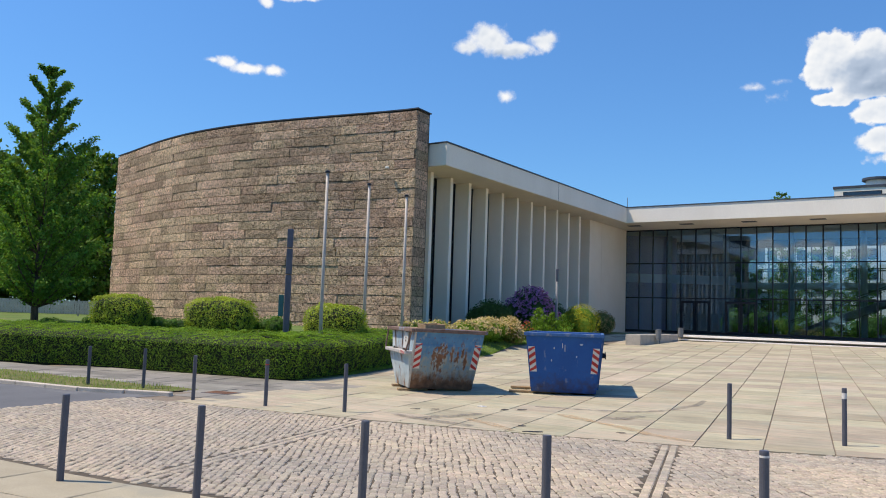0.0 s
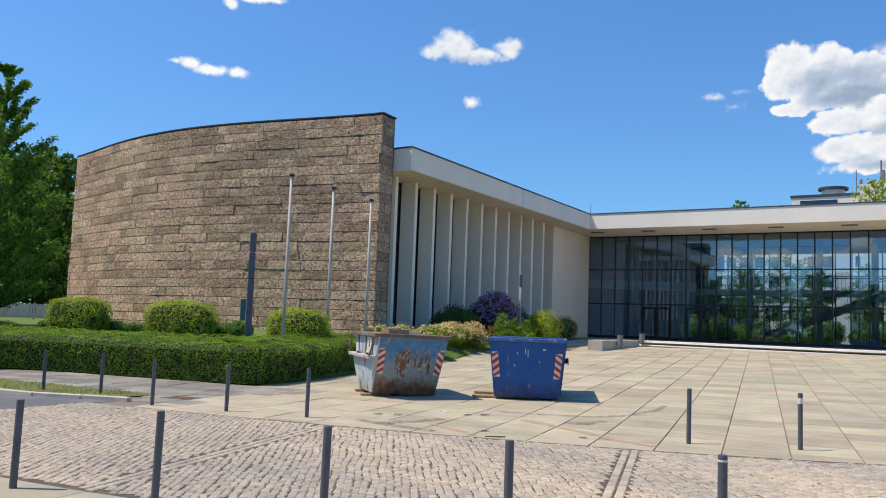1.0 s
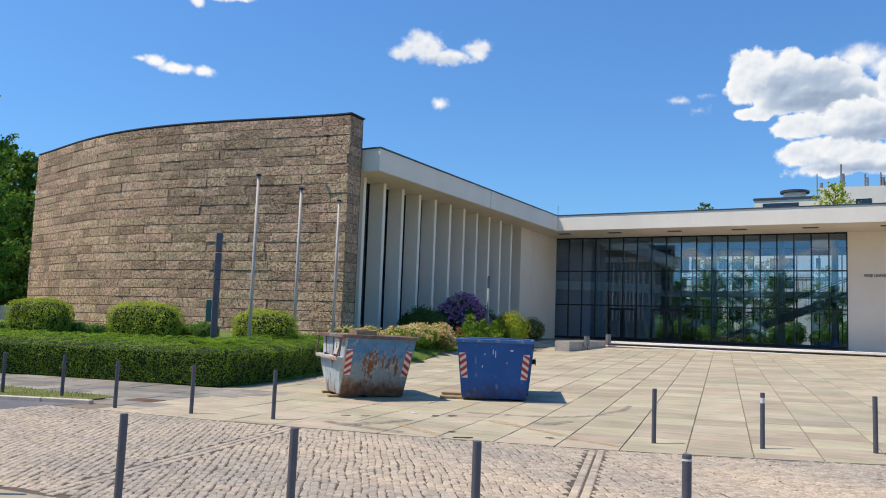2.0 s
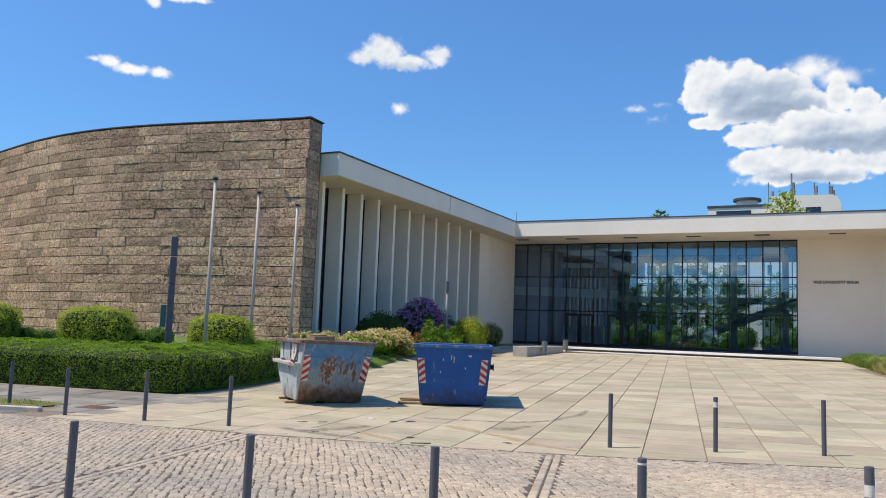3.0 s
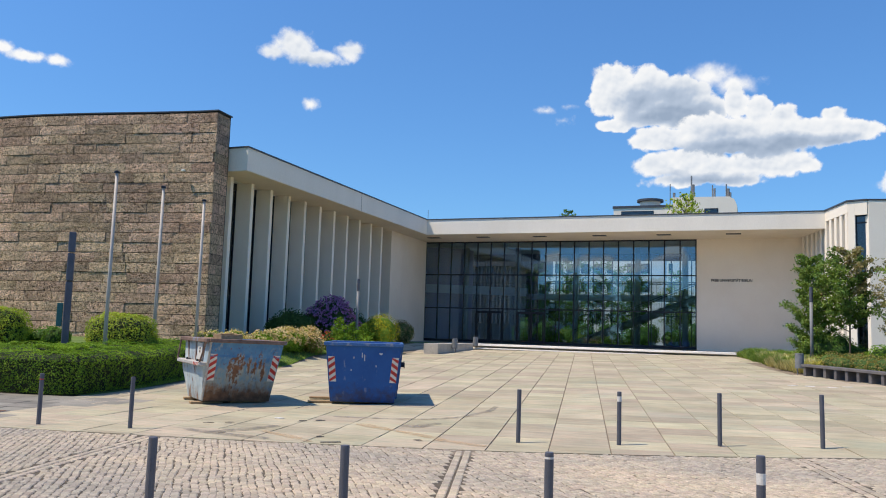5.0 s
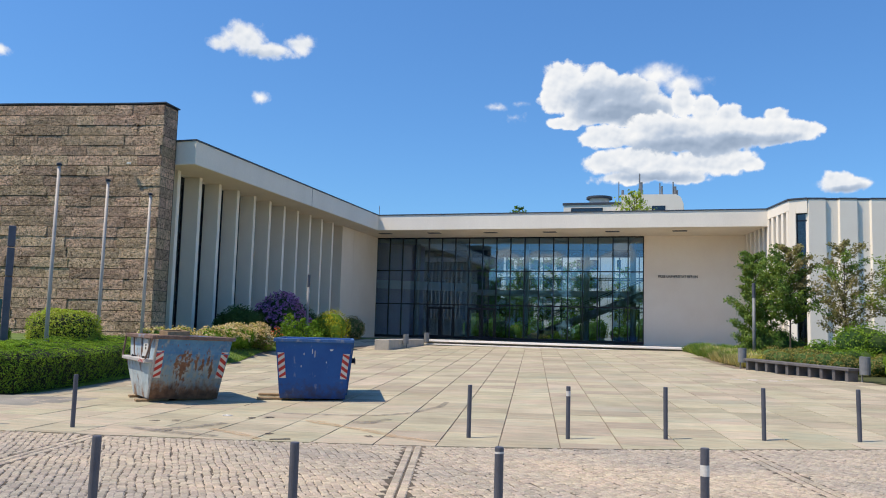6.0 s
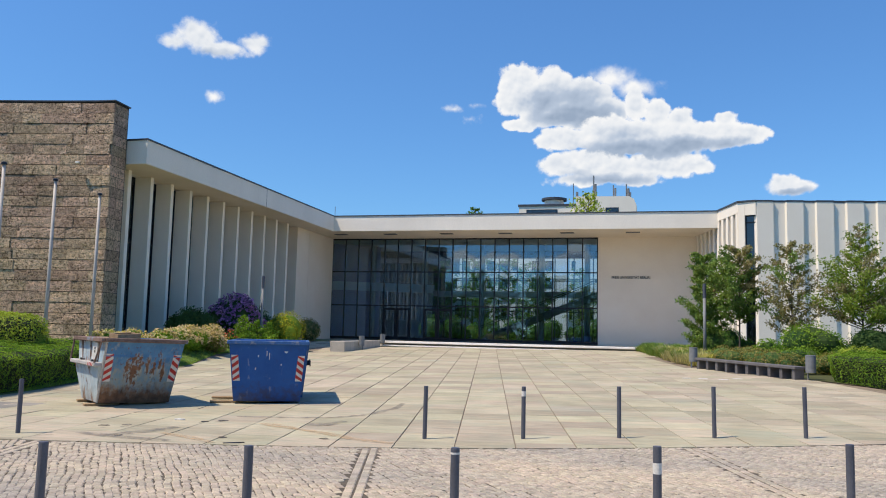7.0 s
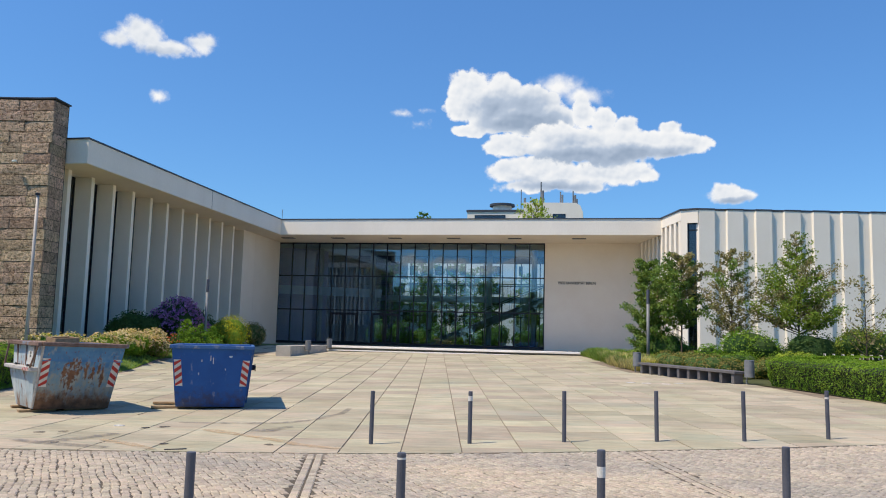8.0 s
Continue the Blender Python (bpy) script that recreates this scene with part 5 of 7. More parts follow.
MARKS = [(-9.11, 14.65, 0.20), (1.2, 30.4, 0.30), (1.75, 30.3, 0.36), (2.4, 30.1, 0.30), (2.9, 30.7, 0.28)]
for x, y, s in MARKS:
    bm = bmesh.new()
    outline = [(x + s * 0.75 * math.cos(a) * pr.uniform(0.5, 1), y + s * 0.55 * math.sin(a) * pr.uniform(0.5, 1)) for a in np.linspace(0, 2 * math.pi, 11, endpoint=False)]
    prism(bm, outline, lambda a, b: ground_z(a, b) + 0.001, lambda a, b: ground_z(a, b) + 0.011)
    tagged(part("paint_mark", bm, M_TAPE), "worn white paint blotch on the court slabs", "paint mark", "paint marks on the court")
rack = thing("bicycle_stand", on_ground(9.2, 35.9, -4), "row of low steel bicycle hoops behind the hedge", "bicycle stand")
for i in range(7):
    bm = bmesh.new()
    x = i * 0.35
    tube(bm, [(x, 0, -0.1), (x, 0, 0.85), (x, 0.12, 0.97), (x, 0.45, 0.97), (x, 0.57, 0.85), (x, 0.57, -0.1)], 0.022, 6)
    part("hoop", bm, M_ALU, rack)

# ---- fence at the garden's end ----
fence = thing("fence", pose(0, 0, 0), "low white slatted fence behind the lawn", "fence")
fa, fb = Vector((-60.0, 16.0)), Vector((-47.0, 37.0))
fl = (fb - fa).length
fr = math.degrees(math.atan2(fb.y - fa.y, fb.x - fa.x))
bm = bmesh.new()
box(bm, -0.072, 0.072, -0.014, 0.014, 0.12, 1.0)
slat_mesh = bpy.data.meshes.new("slat")
bm.to_mesh(slat_mesh)
bm.free()
slat_mesh.materials.append(M_ALU)
for i in range(int(fl / 0.16)):
    q = fa + (fb - fa) * (i * 0.16 / fl)
    s = new("slat", slat_mesh)
    s.parent = fence
    s.matrix_basis = pose(q.x, q.y, 1.1, 0, 0, fr)
for z in (0.3, 0.8):
    bm = bmesh.new()
    box(bm, 0, fl, 0.015, 0.05, z, z + 0.08, 0, pose(fa.x, fa.y, 1.1, 0, 0, fr))
    part("rail", bm, M_ALU, fence)
for i in range(11):
    q = fa + (fb - fa) * (i / 10)
    bm = bmesh.new()
    box(bm, -0.06, 0.06, 0.052, 0.15, -0.2, 1.08, 0, pose(q.x, q.y, 1.1, 0, 0, fr))
    part("post", bm, M_ALU, fence)

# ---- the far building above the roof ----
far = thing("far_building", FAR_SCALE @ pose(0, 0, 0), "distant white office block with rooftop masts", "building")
FY = 129.0
bm = bmesh.new()
box(bm, -20.8, -7.0, FY, FY + 12, 0, 22.4)
part("wall", bm, M_WHITE, far)
# hidden above the roof; added so the glazing shows pale wall, not sky
bm = bmesh.new()
box(bm, -40.0, -20.85, FY + 0.5, FY + 11, 0, 16.2)
part("backdrop_wing", bm, M_WHITE, far)
for j in range(3):
    for i in range(17):
        x, z = -38.6 + 2.1 * i + (1.1 if i > 8 else 0), 6.3 + 2.9 * j
        y = FY + (0.5 if x < -20.8 else 0)
        bm = bmesh.new()
        box(bm, x, x + 1.35, y - 0.05, y + 0.1, z, z + 1.5)
        w = part("window", bm, M_DARK, far)
        bm = bmesh.new()
        box(bm, x + 0.1, x + 1.25, y - 0.07, y - 0.055, z + 0.1, z + 1.4)
        part("pane", bm, M_GLASS_DARK, w)
bm = bmesh.new()
box(bm, -20.95, -6.9, FY - 0.12, FY + 12.1, 22.4, 22.75)
part("roof_edge", bm, M_FLASH, far)
bm = bmesh.new()
out = [(-11.6, 0), (-2.3, 0), (-2.3, 22.2), (-2.7, 23.2), (-3.4, 23.65), (-11.6, 23.75)]
va = [bm.verts.new((x, FY - 1.0, z)) for x, z in out]
vb = [bm.verts.new((x, FY + 8.0, z)) for x, z in out]
bm.faces.new(va)
bm.faces.new(vb[::-1])
for i in range(6):
    bm.faces.new((va[i], vb[i], vb[(i + 1) % 6], va[(i + 1) % 6]))
bmesh.ops.recalc_face_normals(bm, faces=bm.faces)
part("stair_tower", bm, M_WHITE, far)
for x0, x1, y in ((-19.6, -14.6, FY), (-7.0, -5.0, FY - 1.0)):
    bm = bmesh.new()
    box(bm, x0, x1, y - 0.05, y + 0.1, 20.6, 21.9)
    w = part("window", bm, M_DARK, far)
    bm = bmesh.new()
    box(bm, x0 + 0.1, x1 - 0.1, y - 0.07, y - 0.055, 20.7, 21.8)
    part("pane", bm, M_GLASS_DARK, w)
bm = bmesh.new()
tube(bm, [(-15.6, FY + 4, 22.7), (-15.6, FY + 4, 23.9)], 1.6, 20)
part("roof_drum", bm, M_WHITE, far)
bm = bmesh.new()
tube(bm, [(-15.6, FY + 4, 23.9), (-15.6, FY + 4, 24.25), (-15.6, FY + 4, 24.4)], [2.1, 2.1, 1.2], 20)
part("drum_lid", bm, M_FLASH, far)
for x, z0, z1, r in ((-12.2, 22.7, 26.2, 0.07), (-11.6, 22.7, 24.8, 0.2), (-9.0, 23.6, 27.4, 0.12), (-8.8, 23.6, 26.0, 0.28), (-5.9, 23.6, 25.8, 0.1), (-5.6, 23.6, 25.3, 0.16), (-3.9, 23.5, 25.9, 0.1),
                     (-3.6, 23.5, 25.2, 0.2), (-3.3, 23.5, 24.6, 0.15)):
    bm = bmesh.new()
    tube(bm, [(x, FY + 1, z0), (x, FY + 1, z1)], r, 6)
    part("antenna", bm, M_STEEL, far)

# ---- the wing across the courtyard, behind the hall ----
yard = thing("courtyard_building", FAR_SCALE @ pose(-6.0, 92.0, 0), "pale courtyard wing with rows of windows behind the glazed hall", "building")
bm = bmesh.new()
box(bm, -24.0, 12.0, 0.0, 8.0, 0.0, 5.6)
part("wall", bm, M_WHITE, yard)
bm = bmesh.new()
box(bm, -4.4, -3.0, -1.5, -0.02, 0.0, 10.6, 0.02)
part("stair_tower", bm, M_WHITE, yard, "white rendered stair tower")
bm = bmesh.new()
box(bm, -24.1, 12.1, -0.1, 8.1, 5.6, 5.8)
part("roof_edge", bm, M_FLASH, yard)
for j in range(2):
    for i in range(15):
        bm = bmesh.new()
        x, z = -23.2 + i * 2.35, 1.0 + j * 2.6
        box(bm, x, x + 1.7, -0.06, 0.05, z, z + 1.5)
        w = part("window", bm, M_DARK, yard)
        bm = bmesh.new()
        box(bm, x + 0.07, x + 0.81, -0.075, -0.065, z + 0.07, z + 1.43)
        box(bm, x + 0.89, x + 1.63, -0.075, -0.065, z + 0.07, z + 1.43)
        part("pane", bm, M_GLASS_DARK, w)

# the finned wing beside the courtyard, placed and turned to fit the camera's view through the hall
side_wing = thing("courtyard_wing", FAR_SCALE @ pose(-21.9, 77.5, 0), "grey finned wing beside the courtyard", "building")
bm = bmesh.new()
box(bm, -11.0, -0.6, 0.0, 13.5, 0.0, 8.6)
part("wall", bm, M_REAR, side_wing)
# fascia made tall and dark, added to hide the sky above the wing
bm = bmesh.new()
box(bm, -11.0, 0.4, -0.9, 13.6, 8.6, 10.4)
part("fascia", bm, M_REAR, side_wing)
bm = bmesh.new()
box(bm, -0.6, 0.0, -0.045, 0.045, 3.0, 8.6, 0.01)
yard_fin = bpy.data.meshes.new("fin")
bm.to_mesh(yard_fin)
bm.free()
yard_fin.materials.append(M_CONCRETE)
for i in range(24):
    f = new("fin", yard_fin)
    f.parent = side_wing
    f.matrix_basis = pose(-0.6 - i * 0.42, -0.6, 0, 0, 0, -90)
for i in range(8):
    f = new("fin", yard_fin)
    f.parent = side_wing
    f.location = (0, 0.4 + i * 1.6, 0)

# traces on the paving


def trace(name, path, width, material, label, category):
    """A worn band along a path, draped on the paving."""
    bm = bmesh.new()
    P = [Vector(q) for q in path]
    rows = []
    k = 14
    for i in range(k + 1):
        u = i / k * (len(P) - 1)
        j = min(int(u), len(P) - 2)
        a = P[j].lerp(P[j + 1], u - j)
        t = (P[j + 1] - P[j]).normalized()
        w = width * (0.6 + 0.4 * math.sin(math.pi * i / k)) * 0.5
        rows.append([bm.verts.new((a.x + s * -t.y * w, a.y + s * t.x * w, ground_z(a.x + s * -t.y * w, a.y + s * t.x * w) + 0.011)) for s in (-1, 1)])
    for r0, r1 in zip(rows, rows[1:]):
        bm.faces.new((r0[0], r1[0], r1[1], r0[1]))
    o = part(name, bm, material)
    return tagged(o, label, category, kind="structure")


for path, w in (([(-8.24, 12.72), (-7.57, 12.42), (-6.83, 11.96)], 0.20), ([(-6.49, 14.2), (-5.59, 13.74), (-4.88, 13.25), (-4.15, 13.01)], 0.24), ([(-7.3, 14.64), (-6.9, 14.42), (-6.4, 14.16)], 0.30)):
    trace("sand_trace", path, w, M_OCHRE, "thin smear of ochre sand dried on the pale slabs", "sand trace")
for path, w in (([(-8.85, 12.16), (-8.64, 12.65), (-8.45, 13.52)], 0.34), ([(-8.31, 15.51), (-7.45, 15.64), (-6.43, 16.0), (-5.89, 16.64), (-5.7, 18.16), (-5.85, 19.13)], 0.20),
                ([(-6.45, 14.82), (-6.13, 14.86), (-5.96, 15.54)], 0.30), ([(-9.5, 12.2), (-8.7, 12.0), (-7.6, 11.9)], 0.30)):
    trace("tyre_trace", path, w, M_TYRE, "faint dark curved tyre mark on the pale slabs", "tyre mark")
# small dark blots trodden into the slabs
blot_rng = random.Random(64)
for x, y, s in ((-9.77, 13.21, 0.11), (-9.47, 13.46, 0.10), (-8.7, 12.16, 0.075), (-8.23, 14.76, 0.11), (-8.48, 14.51, 0.09), (-7.03, 12.62, 0.075), (-5.4, 13.13, 0.08)):
    bm = bmesh.new()
    turn = blot_rng.uniform(0, 3)
    outline = [(x + s * math.cos(a + turn) * blot_rng.uniform(0.7, 1.1), y + s * math.sin(a + turn) * blot_rng.uniform(0.7, 1.1)) for a in np.linspace(0, 2 * math.pi, 9, endpoint=False)]
    prism(bm, outline, lambda a, b: ground_z(a, b) + 0.001, lambda a, b: ground_z(a, b) + 0.009)
    tagged(part("dark_stain", bm, M_STAIN), "small dark tar stain on the court slabs", "stain", "stains on the court")
# edge of an iron channel at the seam of the setts
channel = thing("channel_frame", on_ground(-6.53, 12.10, 38.7, 0.004), "short dark iron channel frame between slabs and setts", "drain channel")
bm = bmesh.new()
box(bm, -0.17, 0.17, -0.025, 0.025, -0.05, 0.008, 0.004)
part("frame", bm, M_DARK, channel)

# cover of a shaft in the pavement
cover = thing("shaft_cover", on_ground(-14.45, 12.25, 12, 0.004), "dark cast-iron shaft cover in the pavement", "shaft cover")
bm = bmesh.new()
box(bm, -0.36, 0.36, -0.26, 0.26, -0.04, 0.004, 0.006)
part("frame", bm, M_CONCRETE, cover)
bm = bmesh.new()
box(bm, -0.31, 0.31, -0.21, 0.21, -0.03, 0.009, 0.004)
lid = part("lid", bm, M_RUST, cover, "rusty dark iron lid")
for u in (-0.2, -0.1, 0.0, 0.1, 0.2):
    bm = bmesh.new()
    box(bm, u - 0.012, u + 0.012, -0.17, 0.17, 0.0092, 0.013, 0.002)
    part("rib", bm, M_RUST, lid)

# small lamp on a bracket, high on the stone wall
bm = bmesh.new()
tube(bm, [(-22.62, 28.0, 8.36), (-22.60, 27.80, 8.36)], 0.014, 6)
lamp_arm = part("wall_lamp", bm, M_STEEL, auditorium, "small white lamp on a bracket")
bm = bmesh.new()
box(bm, -22.67, -22.51, 27.70, 27.81, 8.34, 8.42, 0.015)
part("lamp_head", bm, M_PAPER, lamp_arm)

SLOTS = [((-9.9, 11.55), (-9.68, 11.81)), ((-9.62, 12.83), (-9.51, 12.97)), ((-9.38, 13.14), (-9.33, 13.35)), ((-8.72, 12.06), (-8.64, 12.18)), ((-7.05, 12.51), (-6.93, 12.54)),
         ((-8.5, 14.32), (-8.39, 14.44)), ((-8.28, 14.56), (-8.12, 14.75)), ((-6.68, 12.03), (-6.37, 12.08)), ((-5.4, 13.02), (-5.27, 13.06))]
for a, b in SLOTS:
    bm = bmesh.new()
    d = Vector(b) - Vector(a)
    m = pose((a[0] + b[0]) / 2, (a[1] + b[1]) / 2, ground_z((a[0] + b[0]) / 2, (a[1] + b[1]) / 2) + 0.006, 0, 0, math.degrees(math.atan2(d.y, d.x)))
    bmesh.ops.create_circle(bm, cap_ends=True, segments=14, radius=1.0)
    rj = random.Random(int(abs(a[0]) * 100))
    for v in bm.verts:
        w = rj.uniform(0.75, 1.1)
        v.co = m @ Vector((v.co.x * d.length / 2 * w, v.co.y * 0.045 * w, 0.0))
    tagged(part("oil_stain", bm, M_TYRE), "small dark oil stain on the court's slabs", "stain", kind="structure")

# ---- planting ----


def lumpy(rx, ry, h, lobes, rng, flat=0.0):
    """Centres and radii of the lobes of a bush about rx by ry, h high, standing on z = 0."""
    out = []
    for i in range(lobes):
        a = rng.uniform(0, 2 * math.pi)
        r = math.sqrt(rng.uniform(0, 1)) * 0.6
        s = rng.uniform(0.32, 0.5)
        zc = h * rng.uniform(0.3, 0.72) * (1 - 0.35 * r)
        out.append((rx * r * math.cos(a), ry * r * math.sin(a), zc, rx * s, ry * s, h * rng.uniform(0.24, 0.34)))
    out.append((0, 0, h * 0.45, rx * 0.72, ry * 0.72, h * 0.5))
    return np.array(out)


def lobe_points(lobes, count, rng, inner=0.8):
    """Points on the outer skin of the union of ellipsoids, with outward normals."""
    area = (lobes[:, 3] * lobes[:, 5] + lobes[:, 4] * lobes[:, 5] + lobes[:, 3] * lobes[:, 4])
    pick = rng.choice(len(lobes), count, p=area / area.sum())
    d = rng.normal(size=(count, 3))
    d /= np.linalg.norm(d, axis=1, keepdims=True)
    L = lobes[pick]
    p = L[:, :3] + d * L[:, 3:] * rng.uniform(inner, 1.08, (count, 1))
    keep = p[:, 2] > 0.02
    for c in lobes:
        q = (p - c[:3]) / c[3:]
        keep &= ~(((q ** 2).sum(1) < inner * inner * 0.92))
    n = d / L[:, 3:]
    n /= np.linalg.norm(n, axis=1, keepdims=True)
    return p[keep], n[keep]


def ball_bm(bm, c, r, seg=10, ring=7):
    m = Matrix.Translation(c) @ Matrix.Diagonal((*r, 1))
    bmesh.ops.create_uvsphere(bm, u_segments=seg, v_segments=ring, radius=1, matrix=m)


def shrub(name, x, y, rx, ry, h, leaf, label, category="shrub", group="", count=2500, size=0.09, seed=1, lobes=9, flower=None, flower_share=0.0, flower_size=0.06, core=L_DARK, trimmed=False,
          rz=0.0, flower_label=""):
    rng = np.random.default_rng(seed)
    s = thing(name, on_ground(x, y, rz), label, category, group)
    if trimmed:
        lb = np.array([(0, 0, h * 0.5, rx * 0.8, ry, h * 0.5)] + [(rx * 0.5 * c, ry * 0.3 * s, h * (0.45 + 0.05 * c * s), rx * 0.52, ry * 0.72, h * 0.5) for c, s in ((1, 1), (1, -1), (-1, 1), (-1, -1), (0.1, 1), (-0.1, -1))])
    else:
        lb = lumpy(rx, ry, h, lobes, rng)
    bm = bmesh.new()
    if trimmed:
        # clipped with shears: a rounded block
        def block(d):
            return d / (np.abs(d) ** 3.8).sum(1, keepdims=True) ** (1 / 3.8)
        size3 = np.array([rx, ry, h * 0.5])
        ball_bm(bm, (0, 0, 0), (1, 1, 1), 24, 16)
        for v in bm.verts:
            q = block(np.array([list(v.co)]))[0]
            q = q * size3 * 0.90 * np.array([1 + 0.22 * min(q[2], 0), 1 + 0.22 * min(q[2], 0), 1]) + np.array([0, 0, h * 0.5])
            v.co = Vector(q)
        d = rng.normal(size=(count, 3))
        d /= np.linalg.norm(d, axis=1, keepdims=True)
        p = block(d)
        lump = np.array([noise.noise(Vector(q) * 2.6 + Vector((seed, 0, 0))) for q in p])[:, None]
        n = np.sign(d) * np.abs(d) ** 2.4
        n /= np.linalg.norm(n, axis=1, keepdims=True)
        lump += 0.8 * np.array([noise.noise(Vector(q) * 7.0 + Vector((0, seed, 0))) for q in p])[:, None]
        under = np.where(p[:, 2:3] < 0, 1 + 0.22 * p[:, 2:3], 1.0)
        p = p * np.concatenate([under, under, np.ones_like(under)], 1)
        p = p * size3 * (1 + 0.10 * lump + rng.uniform(-0.05, 0.03, (count, 1))) + np.array([0, 0, h * 0.5])
    else:
        for c in lb:
            ball_bm(bm, c[:3], c[3:] * 0.8)
        p, n = lobe_points(lb, int(count * 1.8), rng, 0.84)
        p, n = p[:count], n[:count]
    # solid core; a dark core colour stands in for shade between the leaves
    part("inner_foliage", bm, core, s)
    mesh_part("foliage", quads_mesh("foliage", leaves(p, size, n, 0.5)), leaf, s)
    if flower is not None:
        up = n[:, 2] > -0.1
        q, m = p[up], n[up]
        k = int(len(q) * flower_share)
        idx = rng.permutation(len(q))[:k]
        pts = np.repeat(q[idx] + m[idx] * size * 0.4, 4, 0) + rng.normal(scale=flower_size * 0.4, size=(k * 4, 3))
        mesh_part("blossom", quads_mesh("blossom", leaves(pts, flower_size, np.repeat(m[idx], 4, 0), 0.9, 0.9)), flower, s, flower_label)
    bm = bmesh.new()
    for i in range(5):
        a = i * 1.26
        tube(bm, [(0.05 * math.cos(a), 0.05 * math.sin(a), -0.1), (rx * 0.35 * math.cos(a), ry * 0.35 * math.sin(a), h * 0.6)], [0.03, 0.012], 5)
    part("stem", bm, M_BARK, s)
    return s


def hedge(name, path, width, h, leaf, label, density=520, size=0.075, seed=1, back_rise=0.0, side=1):
    """A clipped hedge whose front foot follows path; its body lies on the path's left (side 1) or right (-1)."""
    rng = np.random.default_rng(seed)
    hd = thing(name, pose(0, 0, 0), label, "hedge")
    pts, nrm = [], []
    bm = bmesh.new()
    prev = None
    P = [Vector(q) for q in path]
    seg_n = []
    for i in range(len(P)):
        a, b = P[max(i - 1, 0)], P[min(i + 1, len(P) - 1)]
        t = (b - a).normalized()
        seg_n.append(Vector((-t.y, t.x)) * side)
    for i in range(len(P)):
        inn = seg_n[i]
        f, b = P[i] + inn * 0.16, P[i] + inn * (width - 0.12)
        zf, zb = ground_z(f.x, f.y), ground_z(b.x, b.y)
        ring = [bm.verts.new((f.x + inn.x * 0.18, f.y + inn.y * 0.18, zf - 0.1)), bm.verts.new((f.x, f.y, zf + h - 0.18)), bm.verts.new((f.x + inn.x * 0.15, f.y + inn.y * 0.15, zf + h - 0.08)),
                bm.verts.new((b.x, b.y, zf + h + back_rise - 0.1)), bm.verts.new((b.x, b.y, zf - 0.1))]
        if prev:
            for k in range(4):
                bm.faces.new((prev[k], ring[k], ring[k + 1], prev[k + 1]))
        else:
            bm.faces.new(ring)
        prev = ring
    bm.faces.new(prev[::-1])
    bmesh.ops.recalc_face_normals(bm, faces=bm.faces)
    # near-black core: the shade in the hedge's gaps is its colour
    part("inner_foliage", bm, M_GAP_SHADE, hd)
    for i in range(len(P) - 1):
        a, b = P[i], P[i + 1]
        l = (b - a).length
        t = (b - a) / l
        k = int(density * l * (h + width * 0.9))
        u = rng.uniform(0, 1, k)
        w = rng.uniform(0, h + width, k)
        inn0, inn1 = seg_n[i], seg_n[i + 1]
        for uu, ww in zip(u, w):
            q = a + (b - a) * uu
            inn = (inn0 * (1 - uu) + inn1 * uu).normalized()
            wob = 0.06 * noise.noise(Vector((q.x * 1.6, q.y * 1.6, ww * 2.0))) + 0.075 * noise.noise(Vector((q.x * 4.5, q.y * 4.5, ww * 4.5)))
            zf = ground_z(q.x, q.y)
            if ww < h - 0.1:
                g = q + inn * (0.06 - wob + 0.20 * max(0.0, 1 - ww / (h * 0.8)) ** 1.2)
                pts.append((g.x, g.y, zf + max(ww, 0.04)))
                nrm.append((-inn.x, -inn.y, 0.15))
            else:
                depth = ww - h + 0.1
                g = q + inn * (depth + 0.03)
                round_off = 0.12 * math.exp(-depth / 0.12)
                pts.append((g.x, g.y, zf + h + back_rise * depth / width + wob - round_off))
                nrm.append((-inn.x * 0.2, -inn.y * 0.2, 1))
    mesh_part("foliage", quads_mesh("foliage", leaves(np.array(pts), size, np.array(nrm), 0.55)), leaf, hd)
    return hd


def limb_points(a, b, bend, k=5):
    out = []
    for i in range(k):
        u = i / (k - 1)
        p = a.lerp(b, u)
        p.z += bend * math.sin(u * math.pi) * (b - a).length
        out.append(p)
    return out


